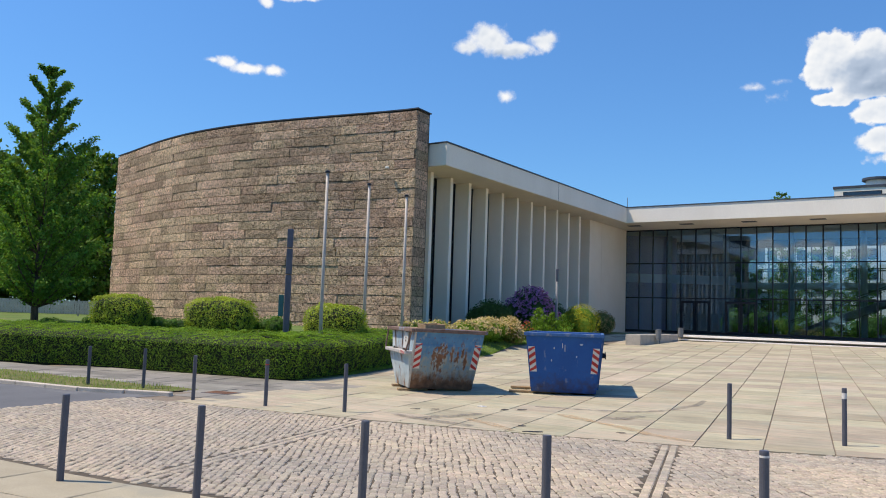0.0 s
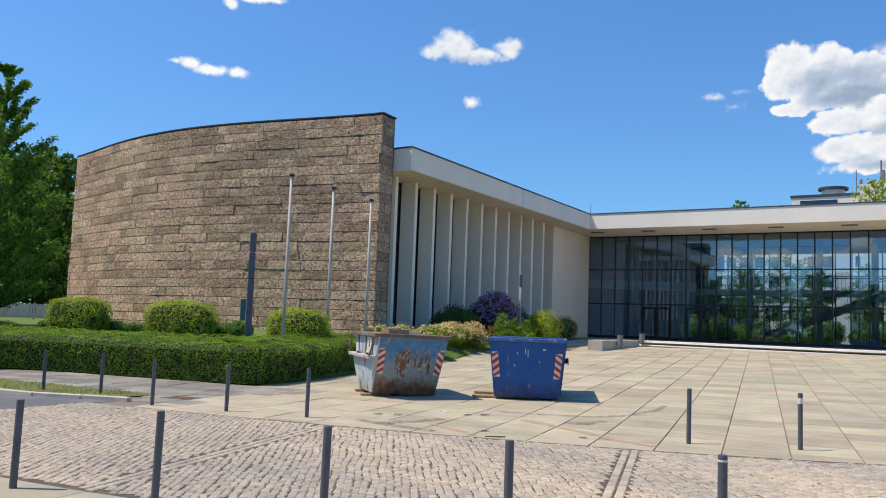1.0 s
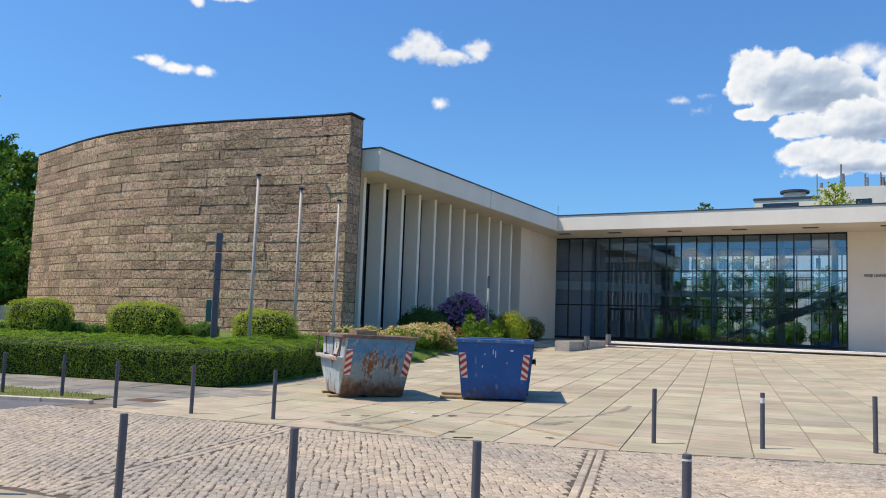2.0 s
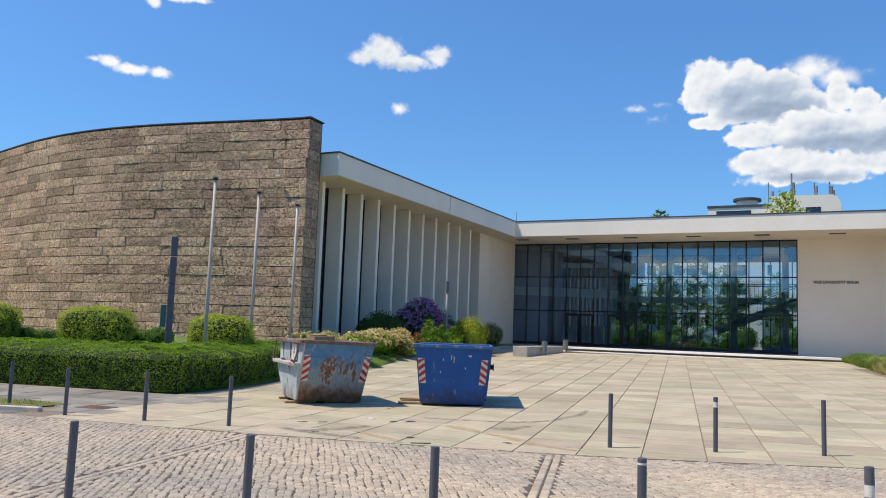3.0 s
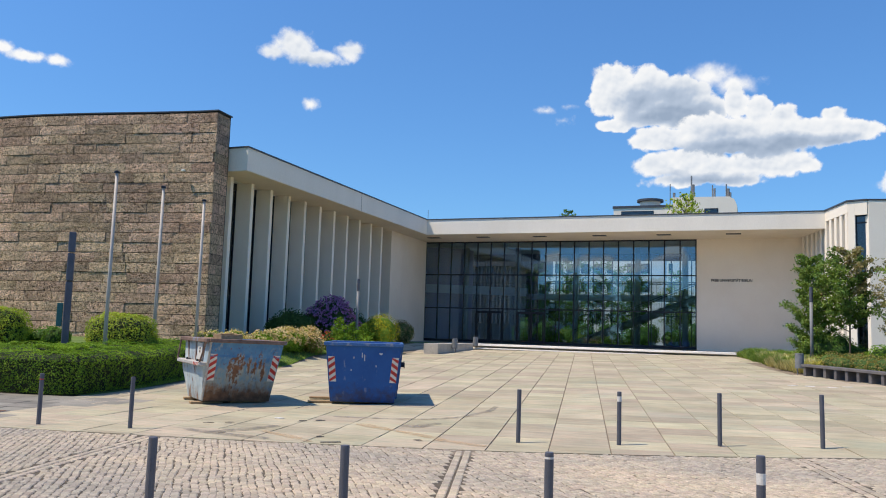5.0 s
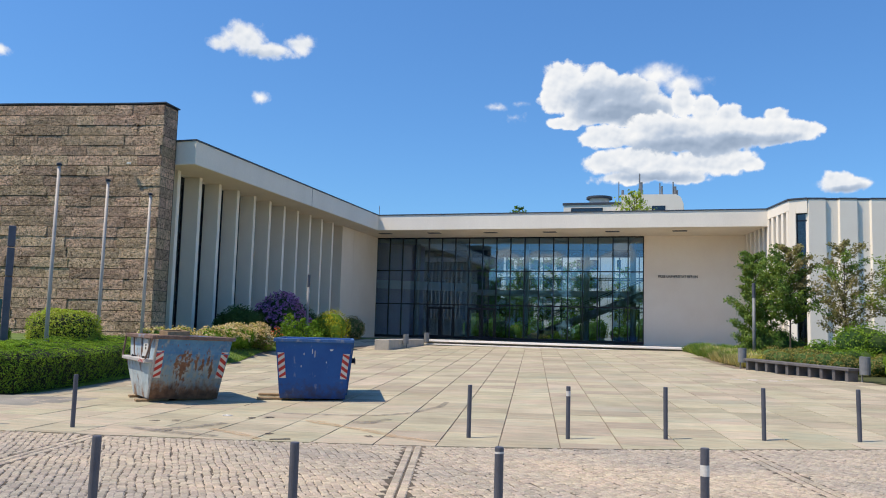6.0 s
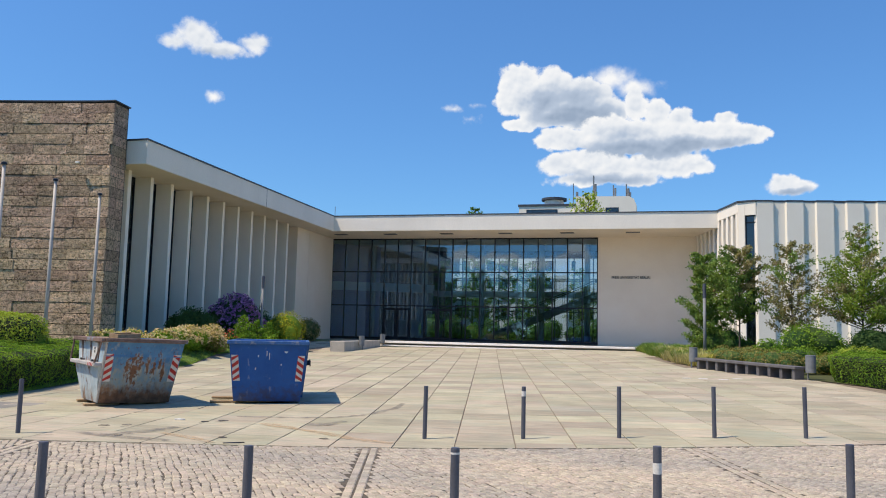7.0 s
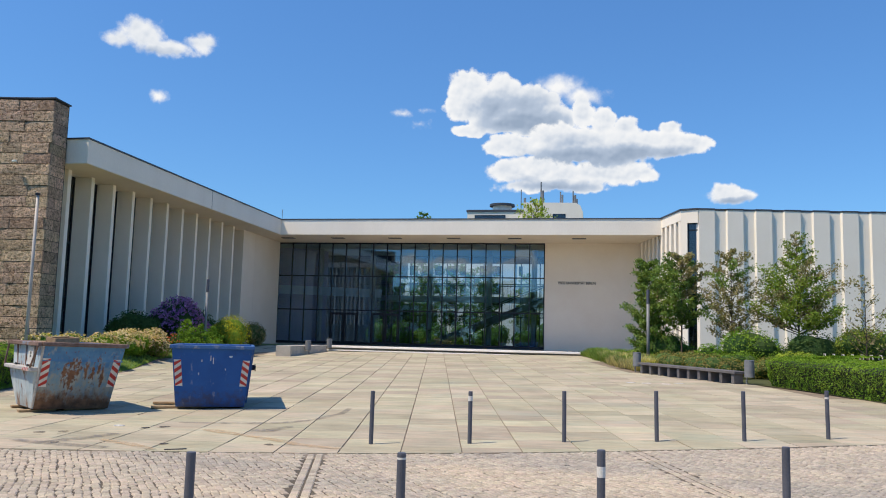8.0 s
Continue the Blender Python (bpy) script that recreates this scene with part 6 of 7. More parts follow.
def tree(name, x, y, h, crown0, radius, leaf, label, seed=1, limbs=40, per=160, size=0.13, trunk=0.12, rise=0.5, taper=1.0, cluster=0.35, category="tree", group="", inner=0.25, droop=0.0, lean=0.0, whorls=0, second=None, share=0.0, thin=0.0):
    """A tree: tapered trunk, limbs up its height, leaf clusters along their outer parts. radius(u) is the crown's reach at
    the share u of the crown's height."""
    rng = np.random.default_rng(seed)
    t = thing(name, on_ground(x, y), label, category, group)
    bm = bmesh.new()
    tp = [Vector((lean * max(z / h, 0.0) ** 1.3 + 0.03 * h * 0.1 * math.sin(z * 1.1 + seed), 0.03 * h * 0.1 * math.cos(z * 0.9 + seed), z)) for z in np.linspace(-0.15, h * 0.97, 9)]
    tube(bm, tp, [trunk * (1.25 if i == 0 else 1 - 0.88 * i / 8) for i in range(9)], 9)
    part("trunk", bm, M_BARK, t, smooth=True)
    bm = bmesh.new()
    pts, out, other = [], [], []
    pick = random.Random(seed)
    for i in range(limbs):
        u = (i + rng.uniform(0, 1)) / limbs
        if whorls:
            u = (math.floor(u * whorls) + rng.uniform(0.1, 0.5)) / whorls
        z = crown0 + (h - crown0) * u
        r = radius(u) * rng.uniform(0.55, 1.22)
        a = i * 2.39996 + rng.uniform(-0.3, 0.3)
        z0 = max(z - r * rise, crown0 * 0.6)
        base = Vector((lean * (z0 / h) ** 1.3, 0, z0))
        tip = Vector((lean * (z / h) ** 1.3 + r * math.cos(a), r * math.sin(a), min(z + r * rise * 0.35, h * (1.05 if whorls else 1.0))))
        lp_ = limb_points(base, tip, -0.06)
        tube(bm, lp_, [trunk * 0.33 * (1 - u * 0.6) * (1 - 0.8 * k / 4) + 0.006 for k in range(5)], 5, cap=False)
        k = max(int(per * (0.35 + r / max(radius(0.4), 0.1) * 0.65) * (1 - thin * u)), 12)
        w = rng.uniform(inner, 1.05, k) ** 0.8
        c = np.array([list(base.lerp(tip, float(v))) for v in w])
        spread = cluster * (0.35 + 0.65 * r)
        off = rng.normal(size=(k, 3)) * np.array([spread, spread, spread * 0.55]) * 0.45
        pts.append(c + off)
        other.append(np.full(k, pick.random() < share * (0.5 + u)))
        nn = off + np.array([0, 0, 0.5 * spread])
        out.append(nn / (np.linalg.norm(nn, axis=1, keepdims=True) + 1e-6))
    part("limb", bm, M_BARK, t)
    p, n = np.concatenate(pts), np.concatenate(out)
    turned = np.concatenate(other)
    keep = (p[:, 2] > crown0 * 0.5) & ~turned
    mesh_part("crown", quads_mesh("crown", leaves(p[keep], size, n[keep], 0.9, 0.6, droop)), leaf, t)
    if turned.any():
        mesh_part("turned_leaves", quads_mesh("turned_leaves", leaves(p[turned], size, n[turned], 0.9, 0.6, droop)), second, t, "leaves of another tint among the green")
    return t


# garden before the stone wall
hedge("hedge", [(-34.0, 11.35), (-30.0, 12.2), (-25.9, 13.1), (-22.3, 14.3), (-18.2, 15.3), (-16.3, 15.55), (-15.75, 15.95), (-15.75, 16.5), (-16.3, 18.9), (-17.3, 21.9), (-18.2, 24.5)], 1.9, 1.02, L_HEDGE,
      "clipped green hedge around the garden corner", 1050, 0.05, 3, 0.20)
for x, y, rx, top, seed in ((-28.0, 18.7, 0.94, 2.26, 4), (-23.6, 19.8, 1.14, 2.25, 5), (-19.55, 21.5, 0.96, 2.13, 6)):
    g = ground_z(x, y)
    shrub("clipped_bush", x, y, rx, 1.0, top - g, L_BOX, "rounded clipped yellow-green bush before the stone wall", "bush", "clipped bushes", 15000, 0.062, seed, trimmed=True, rz=20, core=M_GAP_SHADE)
for i in range(19):
    u = i / 18
    x, y = -33.0 + 14.4 * u, 17.6 + 6.4 * u + 0.5 * math.sin(i * 2.3)
    r = 0.75 + 0.2 * math.sin(i * 1.7)
    shrub("low_shrub", x, y, r, r * 0.8, 0.62 + 0.2 * u + 0.1 * math.sin(i * 3.1), L_LINDEN, "low dark green spreading shrub on the lawn", "shrub", "low shrubs", 1300, 0.08, 20 + i, 6)

# bed before the fins


def bed_shrub(name, x, y, rx, ry, top, leaf, label, count, size, seed, lobes=9, **kw):
    return shrub(name, x, y, rx, ry, top - ground_z(x, y), leaf, label, "shrub", "", count, size, seed, lobes, **kw)


bed_shrub("flowering_shrub", -22.75, 41.6, 1.65, 1.6, 3.83, L_DARK, "tall rhododendron covered in purple blossom", 4200, 0.13, 31, 12, flower=L_PURPLE, flower_share=0.48, flower_size=0.11, flower_label="purple blossom")
bed_shrub("evergreen_shrub", -23.8, 38.9, 1.5, 1.4, 3.0, L_DARK, "dark evergreen shrub beside the purple blossom", 3600, 0.12, 32)
bed_shrub("evergreen_shrub", -23.0, 44.2, 1.5, 1.3, 3.3, L_DARK, "dark evergreen shrub behind the golden shrub", 2800, 0.12, 38)
bed_shrub("golden_shrub", -20.45, 43.6, 1.45, 1.3, 2.98, L_GOLD, "bright yellow-green shrub beside the court", 4200, 0.085, 33, core=L_HEDGE)
bed_shrub("bronze_shrub", -22.3, 50.6, 1.0, 1.0, 2.76, L_BROWN, "dark bronze-leaved shrub near the hall", 2000, 0.10, 34, 7)
bed_shrub("bronze_shrub", -22.9, 48.0, 1.1, 1.0, 2.8, L_BROWN, "dark bronze-leaved shrub behind the golden shrub", 2000, 0.10, 44, 7)
for i, (x, y, r, top) in enumerate(((-20.9, 33.9, 1.05, 1.97), (-19.4, 29.6, 0.9, 1.78), (-19.6, 27.9, 0.9, 1.74), (-19.5, 26.2, 0.85, 1.70), (-20.4, 35.0, 1.0, 1.99), (-20.15, 33.3, 0.8, 1.80), (-19.95, 34.5, 0.75, 1.76), (-20.2, 31.9, 0.85, 1.80))):
    shrub("rose_bush", x, y, r, r * 0.85, top - ground_z(x, y), L_RUSSET if i in (0, 4, 6) else L_HEDGE, "rose bush thick with cream flowers", "rose bush", "rose bushes", 2400, 0.08, 50 + i, 8, L_CREAM, 0.30, 0.075,
          flower_label="cream roses", core=L_HEDGE)
shrub("rose_bush", -20.3, 36.8, 0.40, 0.36, 1.82 - ground_z(-20.3, 36.8), L_HEDGE, "small rose bush with coral red flowers", "rose bush", "", 300, 0.07, 57, 4, L_CORAL, 0.22, 0.07, flower_label="coral roses")
for i, (x, y, h) in enumerate(((-19.95, 37.4, 2.50), (-20.0, 38.9, 2.26), (-20.0, 40.3, 2.2))):
    g = ground_z(x, y)
    tree("small_conifer", x, y, h - g, 0.1, lambda u: 0.8 * (1 - u) + 0.08, L_HEDGE, "small feathery green conifer in the flower bed", 60 + i, 30, 90, 0.09, 0.03, 0.5, cluster=0.3, category="conifer", group="small conifers")

# big tree, woods at the garden's end


def cone_crown(u):
    return 2.15 * min(1.0, 0.75 + u * 2.0) * (1 - u ** 2.3) + 0.22


tree("garden_tree", -35.2, 19.2, 11.9, 1.2, cone_crown, L_LARCH, "tall conical green tree with layered upswept branches on the lawn", 71, 92, 560, 0.14, 0.14, 0.75, cluster=0.18, inner=0.12, whorls=13)
wr2 = random.Random(21)
for i in range(15):
    a = radians(57.5 + i * 1.5)
    r = 74 + (i % 3) * 7
    x, y = -r * math.sin(a), r * math.cos(a)
    h = wr2.uniform(13, 16.5)
    tree("woodland_tree", x, y, h, 1.2, lambda u: 3.9 * math.sin(math.pi * (0.18 + 0.78 * u)) + 0.2, L_WOOD, "dense dark green broadleaf tree behind the fence", 80 + i, 60, 190, 0.40, 0.25, 0.4, cluster=0.5, group="trees behind the fence")

# street trees across the road, unseen behind the camera, added for the hall's glazing to mirror
tr_ = random.Random(52)
for i in range(17):
    x, y, h = -58 + i * 4.1 + tr_.uniform(-1.2, 1.2), -27 - 5 * (i % 3) + tr_.uniform(-1, 1), tr_.uniform(11.0, 15.8)
    tree("street_tree", x, y, h, 0.7, lambda u: 3.3 * math.sin(math.pi * (0.22 + 0.70 * u)) + 0.25, L_WOOD, "broad green street tree across the road", 400 + i, 64, 190, 0.34, 0.22, 0.45, cluster=0.42, group="street trees across the road")

# planting beside the lecture wing
hedge("hedge", [(13.5, 15.2), (9.6, 20.0), (8.4, 22.8), (7.2, 26.0), (6.2, 29.0), (5.75, 30.2), (5.9, 30.9), (6.6, 31.4), (8.5, 32.4)], 2.3, 0.95, L_HEDGE, "clipped bright green hedge along the court", 950, 0.053, 8, 0.1, side=-1)


def small_tree(x, y, top, c0, reach, leaf, label, seed, limbs, per, size=0.13, trunk=0.055, rise=0.6, **kw):
    """A young tree; reach lists its crown's radius at even steps from the lowest limb to the top."""
    g = ground_z(x, y)
    steps = np.linspace(0, 1, len(reach))
    return tree("young_tree", x, y, top - g, c0, lambda u: float(np.interp(u, steps, reach)), leaf, label, seed, limbs, per, size, trunk, rise, group="young trees by the wing", **kw)


small_tree(2.7, 43.9, 6.25, 0.3, (0.9, 1.1, 1.15, 1.15, 1.0, 0.6), L_YOUNG, "dense bushy young green tree beside the court", 91, 60, 380, 0.12, cluster=0.28, rise=0.5, second=L_BROWN, share=0.10)
small_tree(4.1, 41.8, 6.4, 2.1, (0.9, 1.2, 1.25, 1.15, 0.95, 0.55), L_YOUNG, "young green tree with a thin trunk", 92, 44, 310, 0.12, cluster=0.28, rise=0.5, second=L_BROWN, share=0.2)
small_tree(6.25, 40.5, 6.45, 1.7, (0.9, 1.2, 1.3, 1.2, 0.95, 0.5), L_BROWN, "young tree with dense bronze leaves", 93, 46, 150, size=0.12, cluster=0.27, rise=0.45, second=L_YOUNG, share=0.15)
small_tree(8.85, 38.9, 7.1, 2.2, (1.5, 1.95, 2.0, 1.95, 1.7, 1.15, 0.65, 0.5, 0.3), L_TREE, "broad young green tree with bronze leaves at its thin top", 94, 72, 450, 0.11, cluster=0.26, rise=0.42, second=L_BROWN, share=0.28, thin=0.93)
small_tree(10.9, 36.4, 4.9, 1.2, (0.75, 0.9, 0.8, 0.5, 0.15), L_BROWN, "thin young tree with few bronze leaves", 95, 26, 28, size=0.11, trunk=0.035)
small_tree(13.9, 37.5, 5.6, 1.3, (1.0, 1.5, 1.4, 0.9, 0.3), L_TREE, "young green tree at the wing's ribs", 96, 36, 200, 0.15)
for i, (x, y, rx, ry, top, leaf, lab) in enumerate((
        (6.65, 38.2, 1.75, 1.1, 2.8, L_HEDGE, "dense green shrub under the young trees"), (4.75, 36.9, 0.9, 0.8, 2.0, L_HEDGE, "leafy green shrub behind the bench"),
        (9.4, 37.9, 1.9, 1.0, 2.6, L_DARK, "dark green shrub under the young trees"), (12.4, 38.6, 1.6, 1.1, 2.9, L_DARK, "dark green shrub beside the ribs"),
        (11.1, 37.7, 1.7, 1.1, 2.95, L_OLIVE, "yellow-green shrub beside the ribs"), (14.6, 34.0, 1.5, 1.2, 2.6, L_GOLD, "yellow-green shrub beside the ribs"),
        (7.9, 35.2, 1.3, 0.9, 1.75, L_BOX, "light green low shrub behind the hedge"), (3.4, 43.3, 1.6, 1.0, 2.6, L_LINDEN, "dark shrub at the foot of a tree"))):
    shrub("shrub", x, y, rx, ry, top - ground_z(x, y), leaf, lab, "shrub", "shrubs by the wing", 2600, 0.10, 110 + i, 8)
for i, (x, y, r) in enumerate(((3.3, 37.3, 0.9), (4.2, 36.1, 0.85), (5.6, 35.5, 0.95), (6.6, 34.2, 0.95), (3.1, 38.9, 0.9), (7.3, 33.1, 0.8), (5.2, 33.8, 0.7), (4.2, 39.4, 0.9), (6.2, 36.6, 0.8), (3.9, 38.0, 1.0), (5.3, 37.4, 0.9), (7.4, 36.1, 0.9), (6.9, 35.4, 0.9), (4.7, 35.2, 0.8), (8.2, 34.4, 0.9))):
    shrub("ground_cover", x, y, r, r * 0.9, 0.86 + 0.1 * (i % 3), (L_RUSSET, L_RUSSET, L_HEDGE)[i % 3], "low russet and green ground cover", "ground cover", "ground cover plants", 1100, 0.075, 130 + i, 6)


def grass_clump(x, y, h, mat, seed, label, spread=0.36, count=340):
    rng = np.random.default_rng(seed)
    g = thing("grass_clump", on_ground(x, y), label, "ornamental grass", "ornamental grasses")
    a = rng.uniform(0, 2 * math.pi, count)
    r = rng.uniform(0, spread, count)
    o = np.stack([r * np.cos(a), r * np.sin(a), np.zeros(count)], 1)
    hh = h * rng.uniform(0.55, 1.1, count)
    tip = o + np.stack([np.cos(a) * hh * rng.uniform(0.1, 0.7, count), np.sin(a) * hh * rng.uniform(0.1, 0.7, count), hh], 1)
    mid = o * 0.5 + tip * 0.5 + np.array([0, 0, 1]) * (hh * 0.12)[:, None]
    side = np.stack([-np.sin(a), np.cos(a), np.zeros(count)], 1) * 0.018
    mesh_part("blade_tuft", quads_mesh("blades", np.stack([o - side * 0.5, mid - side, tip, mid + side], 1)), mat, g)
    return g


gr = random.Random(31)
for i in range(64):
    u = i / 63
    y = 52.6 - 14.5 * u
    x = side_x(RIGHT_SIDE, y) + 0.25 + gr.uniform(0, 1.6)
    m = (L_STRAW, L_STRAW, L_GRASS)[i % 3] if u > 0.4 else L_GRASS
    grass_clump(x, y, gr.uniform(0.38, 0.68), m, 200 + i, "arching straw-coloured ornamental grass" if m is L_STRAW else "tuft of green ornamental grass")
for i in range(16):
    y = 50 - 10 * i / 15
    x = side_x(RIGHT_SIDE, y) + 1.8 + gr.uniform(0, 1.6)
    shrub("ground_cover", x, y, 0.7, 0.65, 0.7, L_HEDGE if i % 2 else L_GRASS, "low green bedding plant beside the court", "ground cover", "ground cover plants", 600, 0.08, 160 + i, 5)

# garden behind the hall and a tree behind the roof
br = random.Random(41)
for i in range(8):
    x = -20.4 + i * 1.95 + br.uniform(-0.5, 0.5)
    y = 79 + br.uniform(0, 6)
    if i == 6:
        continue
    yd = tree("courtyard_tree", x, y, br.uniform(7.6, 10.4), 1.9, lambda u: 1.6 * math.sin(math.pi * (0.15 + 0.8 * u)) + 0.2, L_OLIVE if i == 7 else L_LINDEN if i % 2 else L_WOOD, "green tree in the courtyard behind the hall", 300 + i, 40, 75, 0.18, 0.12, 0.5, cluster=0.34, group="trees behind the hall")
    yd.matrix_world = FAR_SCALE @ yd.matrix_basis
for i in range(10):
    yd = shrub("courtyard_shrub", -20.6 + i * 1.95, 76.0 + (i % 3) * 0.8, 1.3, 1.0, br.uniform(1.6, 2.7), L_LINDEN, "dark green shrub in the courtyard behind the hall", "shrub", "shrubs behind the hall", 900, 0.2, 340 + i, 7)
    yd.matrix_world = FAR_SCALE @ yd.matrix_basis
yd = tree("roof_tree", -8.9, 118.0, 21.5, 14.0, lambda u: 2.4 * math.sin(math.pi * (0.2 + 0.75 * u)) + 0.3, L_BOX, "tall light green tree before the far block", 320, 36, 70, 0.36, 0.25, 0.6, cluster=0.5)
yd.matrix_world = FAR_SCALE @ yd.matrix_basis
yd = tree("roof_tree", -23.9, 110.0, 18.2, 11.0, lambda u: 2.0 * math.sin(math.pi * (0.2 + 0.75 * u)) + 0.3, L_WOOD, "dark tree top rising behind the roof", 321, 30, 60, 0.36, 0.25, 0.6, cluster=0.5)
yd.matrix_world = FAR_SCALE @ yd.matrix_basis

# blades of dry grass on the verge at the kerb
vr = np.random.default_rng(77)
tuft = []
for _ in range(5200):
    x, y = vr.uniform(-26, -15.0), vr.uniform(8.6, 12.6)
    if in_verge(x, y):
        h = vr.uniform(0.03, 0.11)
        a = vr.uniform(0, 6.28)
        z = ground_z(x, y)
        dx, dy = 0.008 * math.cos(a), 0.008 * math.sin(a)
        lx, ly = vr.normal(0, 0.03, 2)
        tuft.append([(x - dx, y - dy, z), (x + dx, y + dy, z), (x + lx + dx * 0.3, y + ly, z + h), (x + lx - dx * 0.3, y + ly, z + h)])
tagged(mesh_part("verge_grass", quads_mesh("verge_grass", np.array(tuft)), L_GRASS), "dry yellow-green grass blades on the kerb strip", "grass", kind="stuff")

# blades of the lawn beside the court
blade = []
for _ in range(14000):
    y = vr.uniform(18.5, 38.0)
    x = lawn_right(y) - vr.uniform(0.0, 1.0) ** 1.5 * 2.4
    h = vr.uniform(0.03, 0.10)
    a = vr.uniform(0, 6.28)
    z = ground_z(x, y)
    dx, dy = 0.010 * math.cos(a), 0.010 * math.sin(a)
    lx, ly = vr.normal(0, 0.03, 2)
    blade.append([(x - dx, y - dy, z), (x + dx, y + dy, z), (x + lx + dx * 0.3, y + ly, z + h), (x + lx - dx * 0.3, y + ly, z + h)])
tagged(mesh_part("lawn_grass", quads_mesh("lawn_grass", np.array(blade)), L_GRASS), "short green grass blades at the lawn's edge", "grass", kind="stuff")

# ---- clouds, a far backdrop of the sky ----
CLOUD_FAR = 3000.0


def cloud_material(name, layers, wisp):
    """Heaps of vapour, the far ones first: blobs in thousandths of the distance with frayed rims, white heads and flat grey bases."""
    m = bpy.data.materials.new(name)
    m.use_nodes = True
    n, l = m.node_tree.nodes, m.node_tree.links
    n.remove(n["Principled BSDF"])
    tc = n.new("ShaderNodeTexCoord").outputs["Object"]

    def math_node(op, a, b=None, c=None, clamp=False):
        k = n.new("ShaderNodeMath")
        k.operation, k.use_clamp = op, clamp
        for s, v in zip(k.inputs, (a, b, c)):
            if v is None:
                continue
            if isinstance(v, (int, float)):
                s.default_value = v
            else:
                l.new(v, s)
        return k.outputs[0]

    def vec_node(op, a, b, c=None):
        k = n.new("ShaderNodeVectorMath")
        k.operation = op
        for s, v in zip(k.inputs, (a, b, c)):
            if v is None:
                continue
            if isinstance(v, tuple):
                s.default_value = v
            else:
                l.new(v, s)
        return k.outputs["Value"] if op == "LENGTH" else k.outputs[0]

    def field_noise(scale, detail, rough, at):
        t = n.new("ShaderNodeTexNoise")
        t.inputs["Scale"].default_value, t.inputs["Detail"].default_value, t.inputs["Roughness"].default_value = scale, detail, rough
        l.new(at, t.inputs["Vector"])
        return t.outputs

    def billow(at):
        """Cauliflower heads: rounded cells, with smaller ones on them."""
        v = n.new("ShaderNodeTexVoronoi")
        v.feature = "SMOOTH_F1"
        v.inputs["Scale"].default_value, v.inputs["Detail"].default_value, v.inputs["Roughness"].default_value = 0.017, 1.6, 0.5
        v.inputs["Smoothness"].default_value = 0.3
        l.new(at, v.inputs["Vector"])
        return math_node("ADD", math_node("MULTIPLY_ADD", v.outputs["Distance"], -1.0, 0.5),
                         math_node("MULTIPLY_ADD", field_noise(0.009, 4, 0.5, at)["Fac"], 1.2, -0.6))

    def field(at, list_of, sharp):
        total = None
        for u, v, ru, rv, k in list_of:
            q = vec_node("MULTIPLY", vec_node("SUBTRACT", at, (u * 3.0, v * 3.0, 0)), (1 / (ru * 3.2), 1 / (rv * 3.2), 0))
            f = math_node("MULTIPLY", math_node("SUBTRACT", 1.0, vec_node("LENGTH", q, None)), k)
            f = math_node("MAXIMUM", f, -1.0)
            total = f if total is None else math_node("SMOOTH_MAX", total, f, sharp)
        return total

    big = field_noise(0.008, 4, 0.5, tc)["Color"]
    at = vec_node("SUBTRACT", vec_node("MULTIPLY_ADD", big, (44, 38, 0), tc), (22, 19, 0))
    lump = billow(tc)
    fray = math_node("MULTIPLY", math_node("MULTIPLY_ADD", field_noise(0.04, 5, 0.6, tc)["Fac"], 1.0, -0.5), 0.42 + wisp)
    # light is painted onto the heads, as if from above and the left
    relief = math_node("SUBTRACT", lump, billow(vec_node("ADD", tc, (-5.0, 11.0, 0.0))))
    warped = vec_node("SUBTRACT", vec_node("MULTIPLY_ADD", field_noise(0.009, 4, 0.5, tc)["Color"], (80, 60, 0), tc), (40, 30, 0))
    cover, col = None, None
    for blobs, bases, veil in layers:
        total = field(at, blobs, 0.2)
        dens = math_node("ADD", math_node("ADD", total, 0.10), math_node("MULTIPLY_ADD", lump, 0.34, fray))
        ar = n.new("ShaderNodeMapRange")
        ar.interpolation_type = "SMOOTHSTEP"
        ar.inputs[1].default_value, ar.inputs[2].default_value = 0.0, 0.22 + veil + wisp * 1.7
        l.new(dens, ar.inputs[0])
        tone = math_node("MULTIPLY_ADD", relief, 0.30, 0.93)
        if bases:
            tone = math_node("SUBTRACT", tone, math_node("MULTIPLY", math_node("MINIMUM", math_node("MAXIMUM", dens, 0.0), 0.6), 0.33))
            # shade on the undersides is painted as grey
            base = math_node("MAXIMUM", math_node("MULTIPLY", field(warped, bases, 0.3), 1.6), 0.0)
            tone = math_node("SUBTRACT", tone, math_node("MULTIPLY", math_node("MINIMUM", base, 1.0), 0.66))
        c = ramp_node(n, l, tone, [(0.05, (0.34, 0.43, 0.57)), (0.42, (0.50, 0.59, 0.73)), (0.72, (0.84, 0.875, 0.925)), (0.92, (1.0, 1.0, 1.0))])
        if col is None:
            cover, col = ar.outputs[0], c
        else:
            col = mix_node(n, l, ar.outputs[0], col, c)
            cover = math_node("MAXIMUM", cover, ar.outputs[0])
    em, tr, mx = n.new("ShaderNodeEmission"), n.new("ShaderNodeBsdfTransparent"), n.new("ShaderNodeMixShader")
    l.new(col, em.inputs["Color"])
    em.inputs["Strength"].default_value = CLOUD_GLOW
    l.new(cover, mx.inputs[0])
    l.new(tr.outputs[0], mx.inputs[1])
    l.new(em.outputs[0], mx.inputs[2])
    l.new(mx.outputs[0], n["Material Output"].inputs["Surface"])
    return m


